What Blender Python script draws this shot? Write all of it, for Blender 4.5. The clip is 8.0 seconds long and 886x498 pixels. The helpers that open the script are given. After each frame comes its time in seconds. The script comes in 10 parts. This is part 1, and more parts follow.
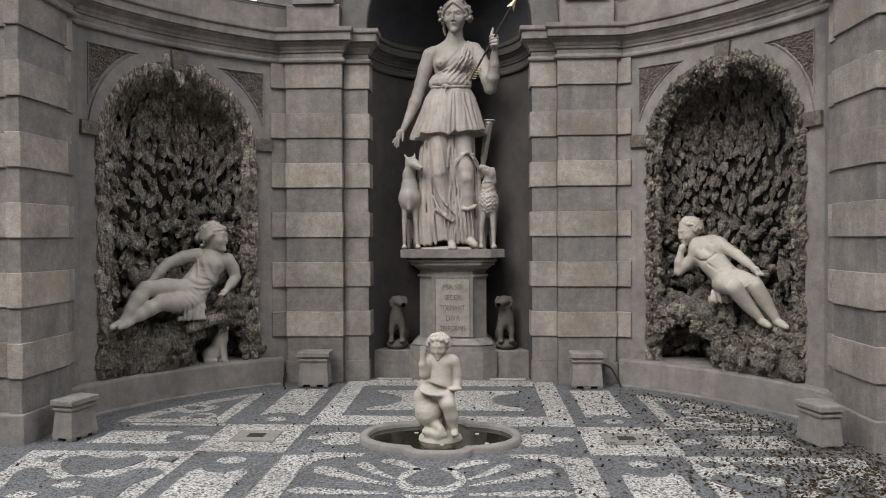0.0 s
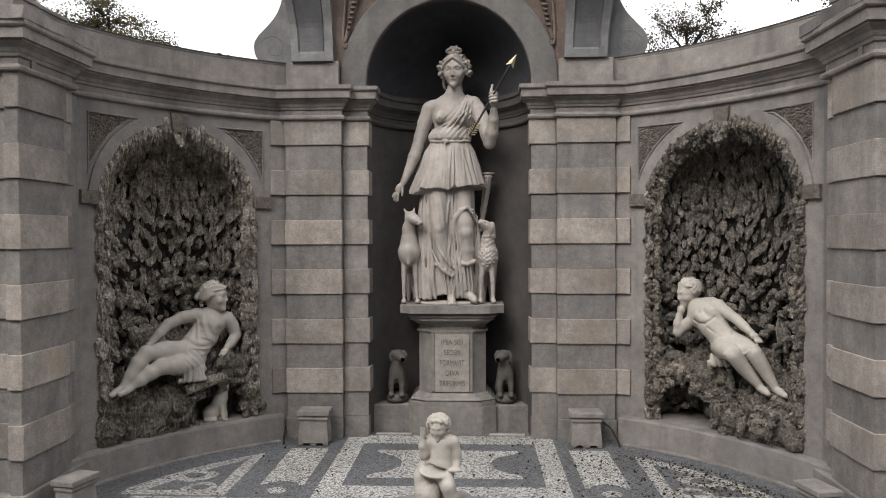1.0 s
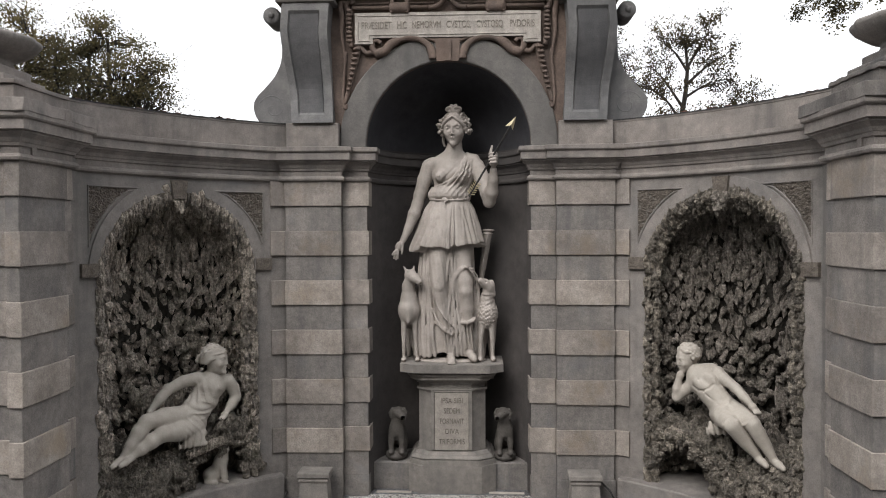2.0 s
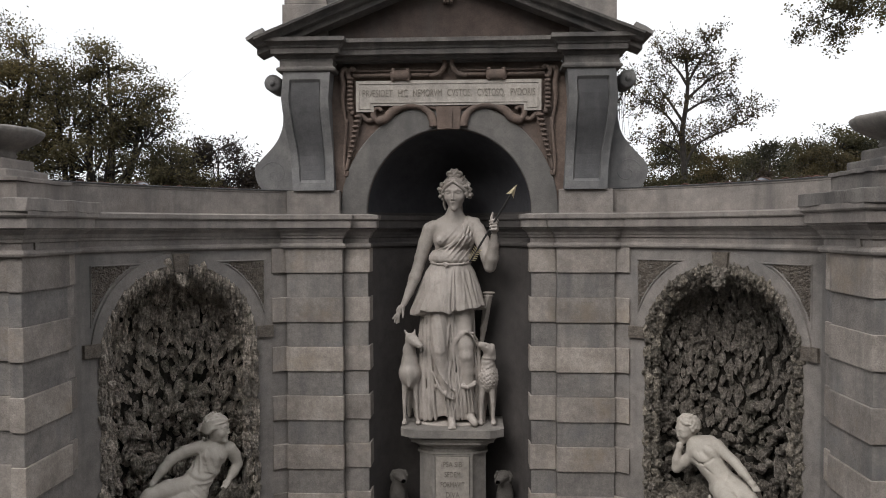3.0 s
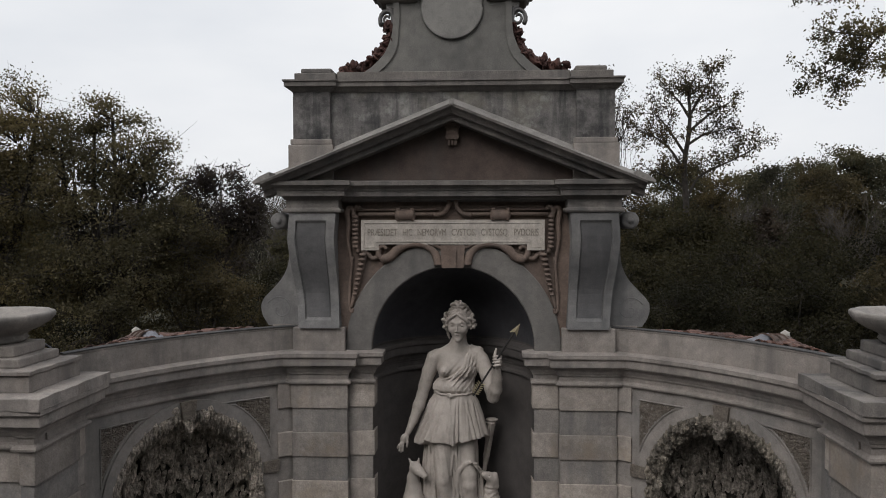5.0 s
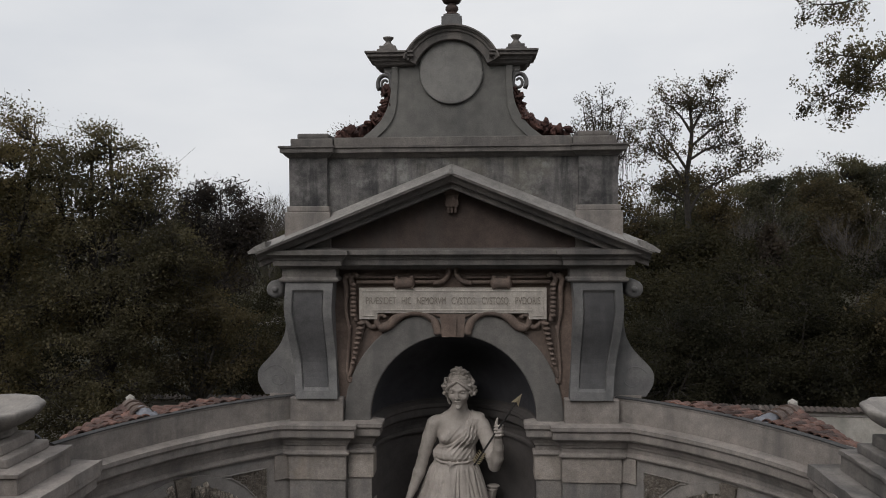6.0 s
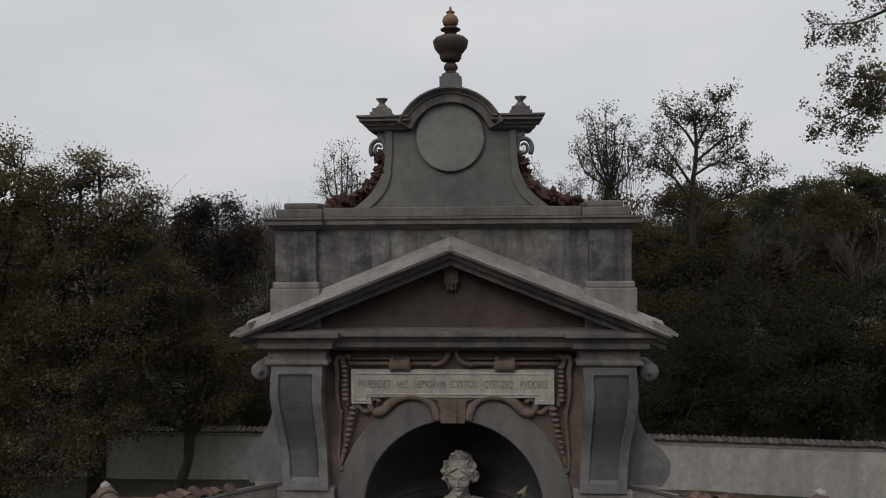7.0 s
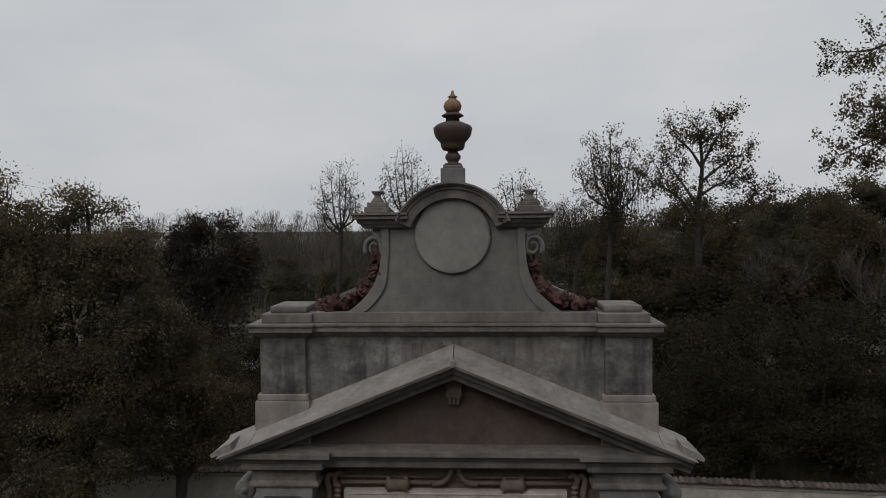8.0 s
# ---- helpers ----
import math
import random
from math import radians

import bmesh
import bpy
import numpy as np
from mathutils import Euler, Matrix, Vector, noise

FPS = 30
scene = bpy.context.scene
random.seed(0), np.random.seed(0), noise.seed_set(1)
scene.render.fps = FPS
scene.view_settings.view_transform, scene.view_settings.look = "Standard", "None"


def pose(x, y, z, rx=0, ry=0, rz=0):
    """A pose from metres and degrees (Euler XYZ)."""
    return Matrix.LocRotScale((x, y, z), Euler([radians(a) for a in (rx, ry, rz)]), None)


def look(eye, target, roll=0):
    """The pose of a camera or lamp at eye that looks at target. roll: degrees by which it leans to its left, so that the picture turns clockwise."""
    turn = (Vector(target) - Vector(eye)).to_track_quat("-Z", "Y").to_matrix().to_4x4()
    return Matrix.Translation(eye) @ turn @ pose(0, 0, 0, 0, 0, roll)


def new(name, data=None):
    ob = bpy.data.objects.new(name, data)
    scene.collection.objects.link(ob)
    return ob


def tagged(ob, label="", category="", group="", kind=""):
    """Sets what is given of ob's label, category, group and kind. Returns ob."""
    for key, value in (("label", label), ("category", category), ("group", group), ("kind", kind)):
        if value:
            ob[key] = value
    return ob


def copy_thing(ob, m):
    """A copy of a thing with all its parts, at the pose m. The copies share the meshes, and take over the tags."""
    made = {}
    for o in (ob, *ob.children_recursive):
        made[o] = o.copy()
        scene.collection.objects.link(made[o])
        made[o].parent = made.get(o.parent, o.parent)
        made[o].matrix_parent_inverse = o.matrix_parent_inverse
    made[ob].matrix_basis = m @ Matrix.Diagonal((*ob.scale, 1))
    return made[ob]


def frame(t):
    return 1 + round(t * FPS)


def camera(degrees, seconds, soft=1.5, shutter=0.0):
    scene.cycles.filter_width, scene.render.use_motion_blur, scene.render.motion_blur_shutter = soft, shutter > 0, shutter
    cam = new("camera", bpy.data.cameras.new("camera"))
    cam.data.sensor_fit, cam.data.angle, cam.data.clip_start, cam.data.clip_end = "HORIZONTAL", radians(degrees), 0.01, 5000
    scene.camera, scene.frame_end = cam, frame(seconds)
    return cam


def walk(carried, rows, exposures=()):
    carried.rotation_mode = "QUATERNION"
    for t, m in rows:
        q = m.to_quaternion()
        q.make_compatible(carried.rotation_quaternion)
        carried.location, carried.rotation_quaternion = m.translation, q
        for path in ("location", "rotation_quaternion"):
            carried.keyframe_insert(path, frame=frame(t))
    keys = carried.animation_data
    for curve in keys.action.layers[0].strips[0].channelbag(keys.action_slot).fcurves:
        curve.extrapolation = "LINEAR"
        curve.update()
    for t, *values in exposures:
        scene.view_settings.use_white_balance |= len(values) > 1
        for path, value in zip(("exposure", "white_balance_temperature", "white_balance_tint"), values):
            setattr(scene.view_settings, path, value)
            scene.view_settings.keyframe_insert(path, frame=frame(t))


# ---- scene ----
cam = camera(62.5, 8.0, 1.0)
AX = 0.275
# seconds, eye (from the axis offset AX), way it looks, roll
ROWS = [
    (0.0, (0.026, -0.033, 1.507), (-0.097, 1.997, -0.027), -0.24),
    (0.5, (0.029, -0.036, 1.819), (-0.097, 1.997, -0.031), -0.26),
    (1.0, (0.026, -0.035, 2.136), (-0.095, 1.997, -0.035), -0.26),
    (1.5, (0.023, -0.036, 2.467), (-0.093, 1.997, -0.040), -0.26),
    (3.0, (0.019, -0.047, 3.555), (-0.093, 1.997, -0.054), -0.22),
    (3.5, (0.015, -0.055, 3.933), (-0.095, 1.997, -0.056), -0.18),
    (4.0, (0.010, -0.061, 4.310), (-0.095, 1.997, -0.060), -0.13),
    (4.5, (0.005, -0.073, 4.680), (-0.096, 1.997, -0.063), -0.10),
    (5.0, (-0.003, -0.091, 5.052), (-0.097, 1.997, -0.065), -0.10),
    (6.3, (0.007, 0.228, 5.973), (-0.100, 1.997, -0.067), -0.36),
    (6.5, (0.008, 0.343, 6.114), (-0.100, 1.997, -0.067), -0.40),
    (7.0, (-0.005, 0.694, 6.506), (-0.101, 1.996, -0.069), -0.43),
    (7.5, (-0.022, 1.041, 6.961), (-0.102, 1.996, -0.071), -0.48),
    (8.0, (-0.045, 1.348, 7.440), (-0.101, 1.996, -0.074), -0.50),
]


def row_pose(eye, way, roll):
    e = Vector(eye) + Vector((AX, 0, 0))
    return look(e, e + Vector(way), roll)


EXPOSURES = [(0.0, 0.92), (1.0, 0.97), (1.5, 0.95), (3.0, 0.5), (4.0, 0.2), (5.0, 0.1), (6.5, -0.22), (8.0, -0.48)]
walk(cam, [(t, row_pose(e, w, r)) for t, e, w, r in ROWS], EXPOSURES)

# ---- daylight: a closed, even cloud cover with a weak, very soft sun behind it ----
world = bpy.data.worlds.new("overcast_sky")
scene.world = world
world.use_nodes = True


def build_sky():
    nt = world.node_tree
    nt.nodes.clear()
    out = nt.nodes.new("ShaderNodeOutputWorld")
    bg = nt.nodes.new("ShaderNodeBackground")
    sky = nt.nodes.new("ShaderNodeTexSky")
    sky.sky_type, sky.sun_disc = "NISHITA", False
    sky.sun_elevation, sky.sun_rotation = radians(35), radians(210)
    sky.air_density, sky.dust_density, sky.ozone_density = 1.0, 6.0, 0.5
    grey = nt.nodes.new("ShaderNodeHueSaturation")
    grey.inputs["Saturation"].default_value, grey.inputs["Value"].default_value = 0.1, 0.1
    tc = nt.nodes.new("ShaderNodeTexCoord")
    mp = nt.nodes.new("ShaderNodeMapping")
    mp.inputs["Scale"].default_value = (1.0, 1.0, 2.6)
    cl = nt.nodes.new("ShaderNodeTexNoise")
    cl.inputs["Scale"].default_value, cl.inputs["Detail"].default_value, cl.inputs["Roughness"].default_value = 2.4, 5.0, 0.5
    ramp = nt.nodes.new("ShaderNodeValToRGB")
    ramp.color_ramp.elements[0].position, ramp.color_ramp.elements[0].color = 0.3, (0.72, 0.75, 0.80, 1)
    ramp.color_ramp.elements[1].position, ramp.color_ramp.elements[1].color = 0.72, (0.90, 0.91, 0.93, 1)
    mix = nt.nodes.new("ShaderNodeMixRGB")
    mix.inputs[0].default_value = 0.85
    nt.links.new(sky.outputs[0], grey.inputs["Color"])
    nt.links.new(tc.outputs["Generated"], mp.inputs[0])
    nt.links.new(mp.outputs[0], cl.inputs["Vector"])
    nt.links.new(cl.outputs["Fac"], ramp.inputs[0])
    nt.links.new(grey.outputs[0], mix.inputs[1])
    nt.links.new(ramp.outputs[0], mix.inputs[2])
    # an overcast sky is brighter overhead than at the horizon
    sep = nt.nodes.new("ShaderNodeSeparateXYZ")
    nt.links.new(tc.outputs["Generated"], sep.inputs[0])
    up = nt.nodes.new("ShaderNodeMapRange")
    for key, v in (("From Min", 0.28), ("From Max", 1.0), ("To Min", 1.0), ("To Max", 1.8)):
        up.inputs[key].default_value = v
    nt.links.new(sep.outputs["Z"], up.inputs["Value"])
    low = nt.nodes.new("ShaderNodeMapRange")
    for key, v in (("From Min", -0.12), ("From Max", 0.0), ("To Min", 0.12), ("To Max", 1.0)):
        low.inputs[key].default_value = v
    nt.links.new(sep.outputs["Z"], low.inputs["Value"])
    both_ = nt.nodes.new("ShaderNodeMath")
    both_.operation = "MULTIPLY"
    nt.links.new(up.outputs[0], both_.inputs[0])
    nt.links.new(low.outputs[0], both_.inputs[1])
    lit = nt.nodes.new("ShaderNodeVectorMath")
    lit.operation = "SCALE"
    nt.links.new(mix.outputs[0], lit.inputs[0])
    nt.links.new(both_.outputs[0], lit.inputs["Scale"])
    nt.links.new(lit.outputs[0], bg.inputs[0])
    bg.inputs[1].default_value = 1.05
    nt.links.new(bg.outputs[0], out.inputs[0])


build_sky()
sun_data = bpy.data.lights.new("sun", "SUN")
sun_data.energy, sun_data.angle, sun_data.color = 1.35, radians(35), (1.0, 0.97, 0.93)
sun = new("sun", sun_data)
sun.matrix_world = look((-6.5, -4, 15), (0, 7, 2))

# ---- materials ----
def node(nt, kind, **values):
    n = nt.nodes.new(kind)
    for key, v in values.items():
        n.inputs[key.replace("_", " ")].default_value = v
    return n


def mixed(nt, a, b, fac, mode="MIX"):
    m = nt.nodes.new("ShaderNodeMixRGB")
    m.blend_type = mode
    for i, v in ((0, fac), (1, a), (2, b)):
        if hasattr(v, "links") or hasattr(v, "is_linked"):
            nt.links.new(v, m.inputs[i])
        else:
            m.inputs[i].default_value = v if i == 0 else (*v, 1)
    return m.outputs[0]


def ramped(nt, fac, lo, hi, a=(0, 0, 0), b=(1, 1, 1)):
    r = nt.nodes.new("ShaderNodeValToRGB")
    r.color_ramp.elements[0].position, r.color_ramp.elements[1].position = lo, hi
    r.color_ramp.elements[0].color, r.color_ramp.elements[1].color = (*a, 1), (*b, 1)
    nt.links.new(fac, r.inputs[0])
    return r.outputs[0]


def surface(name, c1, c2, scale=3.0, rough=0.85, bump=0.25, fine=45.0, stain=None, spots=None, vary=0.0, tint=None, metal=0.0, depth=0.02, contrast=0.5, blotch=0.75, fibre=0.0):
    """Stone-like surface. fibre: depth of fine upright grain; stain: (colour, amount, scale) of runs down the face; spots: (colour, amount, scale) of lichen and dirt; vary: lightness from piece to piece."""
    m = bpy.data.materials.new(name)
    m.use_nodes = True
    nt = m.node_tree
    b = nt.nodes["Principled BSDF"]
    geo = nt.nodes.new("ShaderNodeNewGeometry")
    pos = geo.outputs["Position"]

    def noisy(s, detail=5.0, stretch=None, rough_=0.6):
        n = node(nt, "ShaderNodeTexNoise", Scale=s, Detail=detail, Roughness=rough_)
        src = pos
        if stretch:
            mp = nt.nodes.new("ShaderNodeMapping")
            mp.inputs["Scale"].default_value = stretch
            nt.links.new(pos, mp.inputs[0])
            src = mp.outputs[0]
        nt.links.new(src, n.inputs["Vector"])
        return n.outputs["Fac"]

    c1, c2 = ((c[0] * 1.02, c[1], c[2] * 1.0) for c in (c1, c2))
    col = ramped(nt, noisy(scale), 0.32, 0.68, c1, c2)
    fn = noisy(fine * 1.5, 5.0)
    col = mixed(nt, col, ramped(nt, fn, 0.25, 0.75, (0.55, 0.55, 0.55), (1.36, 1.36, 1.36)), contrast, "MULTIPLY")
    col = mixed(nt, col, ramped(nt, noisy(scale * 4.3 + 3.0, 6.0, None, 0.65), 0.3, 0.7, (0.74, 0.74, 0.75), (1.22, 1.21, 1.2)), blotch, 'MULTIPLY')
    if tint:
        col = mixed(nt, col, tint[0], ramped(nt, noisy(tint[2], 3.0), 0.5, 0.72, (0, 0, 0), (tint[1],) * 3))
    if spots:
        col = mixed(nt, col, spots[0], ramped(nt, noisy(spots[2], 6.0, None, 0.7), 0.54, 0.68, (0, 0, 0), (spots[1],) * 3))
    if stain:
        col = mixed(nt, col, stain[0], ramped(nt, noisy(stain[2], 4.0, (1, 1, 0.1)), 0.47, 0.7, (0, 0, 0), (stain[1],) * 3))
    if vary:
        oi = nt.nodes.new("ShaderNodeObjectInfo")
        lo, hi = 1 - vary, 1 + vary
        col = mixed(nt, col, ramped(nt, oi.outputs["Random"], 0, 1, (lo, lo, lo), (hi, hi * 0.98, hi * 0.95)), 1.0, "MULTIPLY")
    nt.links.new(col, b.inputs["Base Color"])
    b.inputs["Roughness"].default_value = rough
    b.inputs["Metallic"].default_value = metal
    b.inputs["Specular IOR Level"].default_value = 0.3
    bp = node(nt, "ShaderNodeBump", Strength=bump, Distance=depth)
    if fibre:
        fb = noisy(42.0, 4.0, (1, 1, 0.2), 0.7)
        total = nt.nodes.new("ShaderNodeMath")
        nt.links.new(fn, total.inputs[0])
        nt.links.new(fb, total.inputs[1])
        nt.links.new(total.outputs[0], bp.inputs["Height"])
        nt.links.new(mixed(nt, col, ramped(nt, fb, 0.33, 0.62, (0.42, 0.41, 0.4), (1.3, 1.29, 1.27)), fibre, "MULTIPLY"), b.inputs["Base Color"])
    else:
        nt.links.new(fn, bp.inputs["Height"])
    nt.links.new(bp.outputs[0], b.inputs["Normal"])
    return m


def pebbles(name, pale, dark, dark_share, scale=52.0):
    """A mosaic of river pebbles set on edge."""
    m = bpy.data.materials.new(name)
    m.use_nodes = True
    nt = m.node_tree
    b = nt.nodes["Principled BSDF"]
    pos = nt.nodes.new("ShaderNodeNewGeometry").outputs["Position"]
    v = node(nt, "ShaderNodeTexVoronoi", Scale=scale)
    nt.links.new(pos, v.inputs["Vector"])
    sep = nt.nodes.new("ShaderNodeSeparateColor")
    nt.links.new(v.outputs["Color"], sep.inputs[0])
    col = ramped(nt, sep.outputs[0], dark_share - 0.04, dark_share + 0.04, dark, pale)
    col = mixed(nt, col, ramped(nt, sep.outputs[1], 0, 1, (0.66, 0.66, 0.66), (1.2, 1.17, 1.1)), 1.0, "MULTIPLY")
    big = node(nt, "ShaderNodeTexNoise", Scale=1.6, Detail=5.0)
    nt.links.new(pos, big.inputs["Vector"])
    col = mixed(nt, col, ramped(nt, big.outputs["Fac"], 0.35, 0.7, (0.72, 0.70, 0.68), (1.08, 1.08, 1.08)), 0.8, "MULTIPLY")
    col = mixed(nt, col, (0.05, 0.047, 0.043), ramped(nt, v.outputs["Distance"], 0.45, 0.75, (0, 0, 0), (0.8, 0.8, 0.8)))
    nt.links.new(col, b.inputs["Base Color"])
    b.inputs["Roughness"].default_value = 0.7
    bp = node(nt, "ShaderNodeBump", Strength=0.6, Distance=0.012)
    bp.invert = True
    nt.links.new(v.outputs["Distance"], bp.inputs["Height"])
    nt.links.new(bp.outputs[0], b.inputs["Normal"])
    return m


def leafy(name, colours, rough=0.6):
    """Leaves, each its own shade."""
    m = bpy.data.materials.new(name)
    m.use_nodes = True
    nt = m.node_tree
    b = nt.nodes["Principled BSDF"]
    geo = nt.nodes.new("ShaderNodeNewGeometry")
    r = nt.nodes.new("ShaderNodeValToRGB")
    r.color_ramp.interpolation = "LINEAR"
    r.color_ramp.elements[0].color, r.color_ramp.elements[-1].color = (*colours[0], 1), (*colours[-1], 1)
    for i, c in enumerate(colours[1:-1], 1):
        r.color_ramp.elements.new(i / (len(colours) - 1)).color = (*c, 1)
    nt.links.new(geo.outputs["Random Per Island"], r.inputs[0])
    n = node(nt, "ShaderNodeTexNoise", Scale=0.6, Detail=3.0)
    nt.links.new(geo.outputs["Position"], n.inputs["Vector"])
    col = mixed(nt, r.outputs[0], ramped(nt, n.outputs["Fac"], 0.3, 0.7, (0.45, 0.45, 0.45), (1.5, 1.36, 1.15)), 1.0, "MULTIPLY")
    oi = nt.nodes.new("ShaderNodeObjectInfo")
    col = mixed(nt, col, ramped(nt, oi.outputs["Random"], 0, 1, (0.8, 0.86, 0.85), (1.15, 1.15, 1.0)), 1.0, "MULTIPLY")
    nt.links.new(col, b.inputs["Base Color"])
    b.inputs["Roughness"].default_value = rough
    b.inputs["Specular IOR Level"].default_value = 0.08
    tr = nt.nodes.new("ShaderNodeBsdfTranslucent")
    nt.links.new(mixed(nt, col, (1.5, 1.45, 1.0), 1.0, "MULTIPLY"), tr.inputs["Color"])
    mx = nt.nodes.new("ShaderNodeMixShader")
    mx.inputs[0].default_value = 0.35
    nt.links.new(b.outputs[0], mx.inputs[1])
    nt.links.new(tr.outputs[0], mx.inputs[2])
    nt.links.new(mx.outputs[0], nt.nodes["Material Output"].inputs["Surface"])
    return m


BAND = surface("pale_rusticated_stone", (0.185, 0.166, 0.149), (0.295, 0.269, 0.245), 3.5, 0.88, 0.35, 45, stain=((0.12, 0.11, 0.105), 0.55, 4.0), spots=((0.235, 0.185, 0.135), 0.55, 1.7), vary=0.26)
COURSE = surface("grey_cement_course", (0.14, 0.131, 0.124), (0.222, 0.208, 0.194), 3.5, 0.9, 0.3, 50, stain=((0.085, 0.085, 0.088), 0.55, 5.0), spots=((0.16, 0.16, 0.165), 0.5, 2.4), vary=0.12)
PLASTER = surface("grey_brown_plaster", (0.152, 0.14, 0.129), (0.225, 0.207, 0.19), 2.2, 0.9, 0.25, 60, stain=((0.095, 0.09, 0.086), 0.6, 3.0), spots=((0.24, 0.225, 0.21), 0.35, 4.0), tint=((0.15, 0.148, 0.15), 0.6, 1.2))
MOULD = surface("weathered_cornice_stone", (0.17, 0.152, 0.138), (0.25, 0.228, 0.208), 2.0, 0.88, 0.25, 60, stain=((0.085, 0.08, 0.077), 0.65, 4.0), spots=((0.1, 0.095, 0.09), 0.5, 3.0))
GREYST = surface("blue_grey_stucco", (0.105, 0.104, 0.104), (0.165, 0.161, 0.157), 2.0, 0.9, 0.2, 60, stain=((0.06, 0.06, 0.062), 0.7, 2.6), spots=((0.25, 0.24, 0.225), 0.3, 2.0))
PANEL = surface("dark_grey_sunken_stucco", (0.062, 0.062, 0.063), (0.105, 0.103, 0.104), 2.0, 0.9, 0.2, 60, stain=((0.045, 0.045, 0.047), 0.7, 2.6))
ATTIC = surface("stained_attic_stucco", (0.062, 0.06, 0.06), (0.165, 0.158, 0.15), 5.0, 0.9, 0.3, 45, blotch=1.0, stain=((0.016, 0.017, 0.019), 1.0, 7.0), tint=((0.17, 0.155, 0.12), 0.7, 1.4), spots=((0.24, 0.235, 0.225), 0.6, 7.0))
SOOT = surface("blackened_pilaster_stucco", (0.048, 0.046, 0.046), (0.145, 0.139, 0.133), 6.0, 0.9, 0.3, 45, blotch=1.0, stain=((0.016, 0.017, 0.019), 0.9, 8.0), spots=((0.21, 0.203, 0.192), 0.5, 8.0))
MOULDUP = surface("sooty_upper_cornice_stone", (0.095, 0.087, 0.081), (0.165, 0.152, 0.14), 2.4, 0.88, 0.3, 55, stain=((0.05, 0.049, 0.05), 0.75, 3.5), spots=((0.21, 0.195, 0.175), 0.35, 4.0))
GABLE = surface("grey_weathered_gable_plaster", (0.10, 0.098, 0.092), (0.15, 0.146, 0.136), 1.4, 0.9, 0.25, 70, stain=((0.07, 0.07, 0.07), 0.5, 3.0), spots=((0.17, 0.162, 0.148), 0.3, 2.5))
CAPST = surface("pale_weathered_capping", (0.13, 0.125, 0.117), (0.23, 0.22, 0.206), 3.0, 0.85, 0.3, 50, spots=((0.1, 0.097, 0.09), 0.5, 4.0))
BROWN = surface("brown_carved_stucco", (0.095, 0.071, 0.059), (0.16, 0.12, 0.098), 5.0, 0.85, 0.3, 70, stain=((0.075, 0.065, 0.06), 0.5, 5.0))
ARCHBAND = surface("grey_arch_band_stucco", (0.095, 0.09, 0.085), (0.148, 0.14, 0.131), 2.0, 0.9, 0.2, 60, stain=((0.075, 0.073, 0.072), 0.6, 3.0))
# Tympanum: reddish-brown plaster, with the pediment cornice's shade added to its colour.
TYMP = surface("shade_dark_reddish_brown_plaster", (0.056, 0.043, 0.037), (0.095, 0.073, 0.063), 1.6, 0.92, 0.2, 70, stain=((0.07, 0.062, 0.058), 0.6, 3.0))
# Shade inside the great niche is put into these two plasters, deepest overhead.
NICHE = surface("shade_dark_niche_plaster", (0.037, 0.037, 0.042), (0.06, 0.059, 0.064), 1.2, 0.92, 0.15, 70, stain=((0.04, 0.04, 0.043), 0.5, 2.0))
NICHEWALL = surface("shade_dark_grey_brown_niche_plaster", (0.055, 0.05, 0.048), (0.082, 0.074, 0.07), 1.2, 0.92, 0.15, 70, stain=((0.055, 0.052, 0.05), 0.5, 2.0))
DIE = surface("worn_pedestal_stone", (0.15, 0.14, 0.128), (0.23, 0.213, 0.193), 3.0, 0.85, 0.25, 70, stain=((0.10, 0.095, 0.09), 0.5, 6.0))
PALE = surface("pale_inscription_stone", (0.30, 0.275, 0.245), (0.40, 0.37, 0.33), 3.0, 0.8, 0.15, 70, stain=((0.2, 0.185, 0.17), 0.5, 6.0))
FADED = surface("faded_cut_letters", (0.16, 0.14, 0.12), (0.23, 0.21, 0.18), 8.0, 0.9, 0.1)
SLABST = surface("pale_pedestal_slab", (0.235, 0.215, 0.19), (0.315, 0.29, 0.258), 3.0, 0.82, 0.15, 70, stain=((0.16, 0.148, 0.135), 0.5, 6.0))
LETTER = surface("dark_cut_letters", (0.10, 0.088, 0.076), (0.155, 0.138, 0.12), 8.0, 0.9, 0.1)
MARBLE = surface("weathered_white_marble", (0.27, 0.243, 0.218), (0.375, 0.34, 0.307), 4.0, 0.66, 0.12, 60, contrast=0.2, blotch=0.3, stain=((0.20, 0.18, 0.165), 0.6, 6.0), spots=((0.19, 0.172, 0.155), 0.5, 9.0))
MARBLE2 = surface("cream_white_marble", (0.31, 0.284, 0.248), (0.395, 0.366, 0.322), 4.0, 0.6, 0.06, 60, contrast=0.2, blotch=0.3, spots=((0.27, 0.25, 0.22), 0.4, 7.0))
DARKST = surface("dark_weathered_statue_stone", (0.055, 0.05, 0.045), (0.10, 0.092, 0.083), 6.0, 0.8, 0.3, 60)
TUFA = surface("grey_brown_tufa", (0.23, 0.206, 0.18), (0.48, 0.437, 0.386), 9.0, 0.93, 0.9, 24, spots=((0.075, 0.08, 0.052), 0.6, 2.2), vary=0.35, depth=0.09, contrast=1.0, fibre=0.85)
ROCK = surface("dark_rough_tufa_rock", (0.135, 0.123, 0.105), (0.335, 0.306, 0.264), 9.0, 0.93, 0.9, 24, spots=((0.055, 0.053, 0.04), 0.5, 2.6), vary=0.4, depth=0.09, contrast=1.0, fibre=0.6)
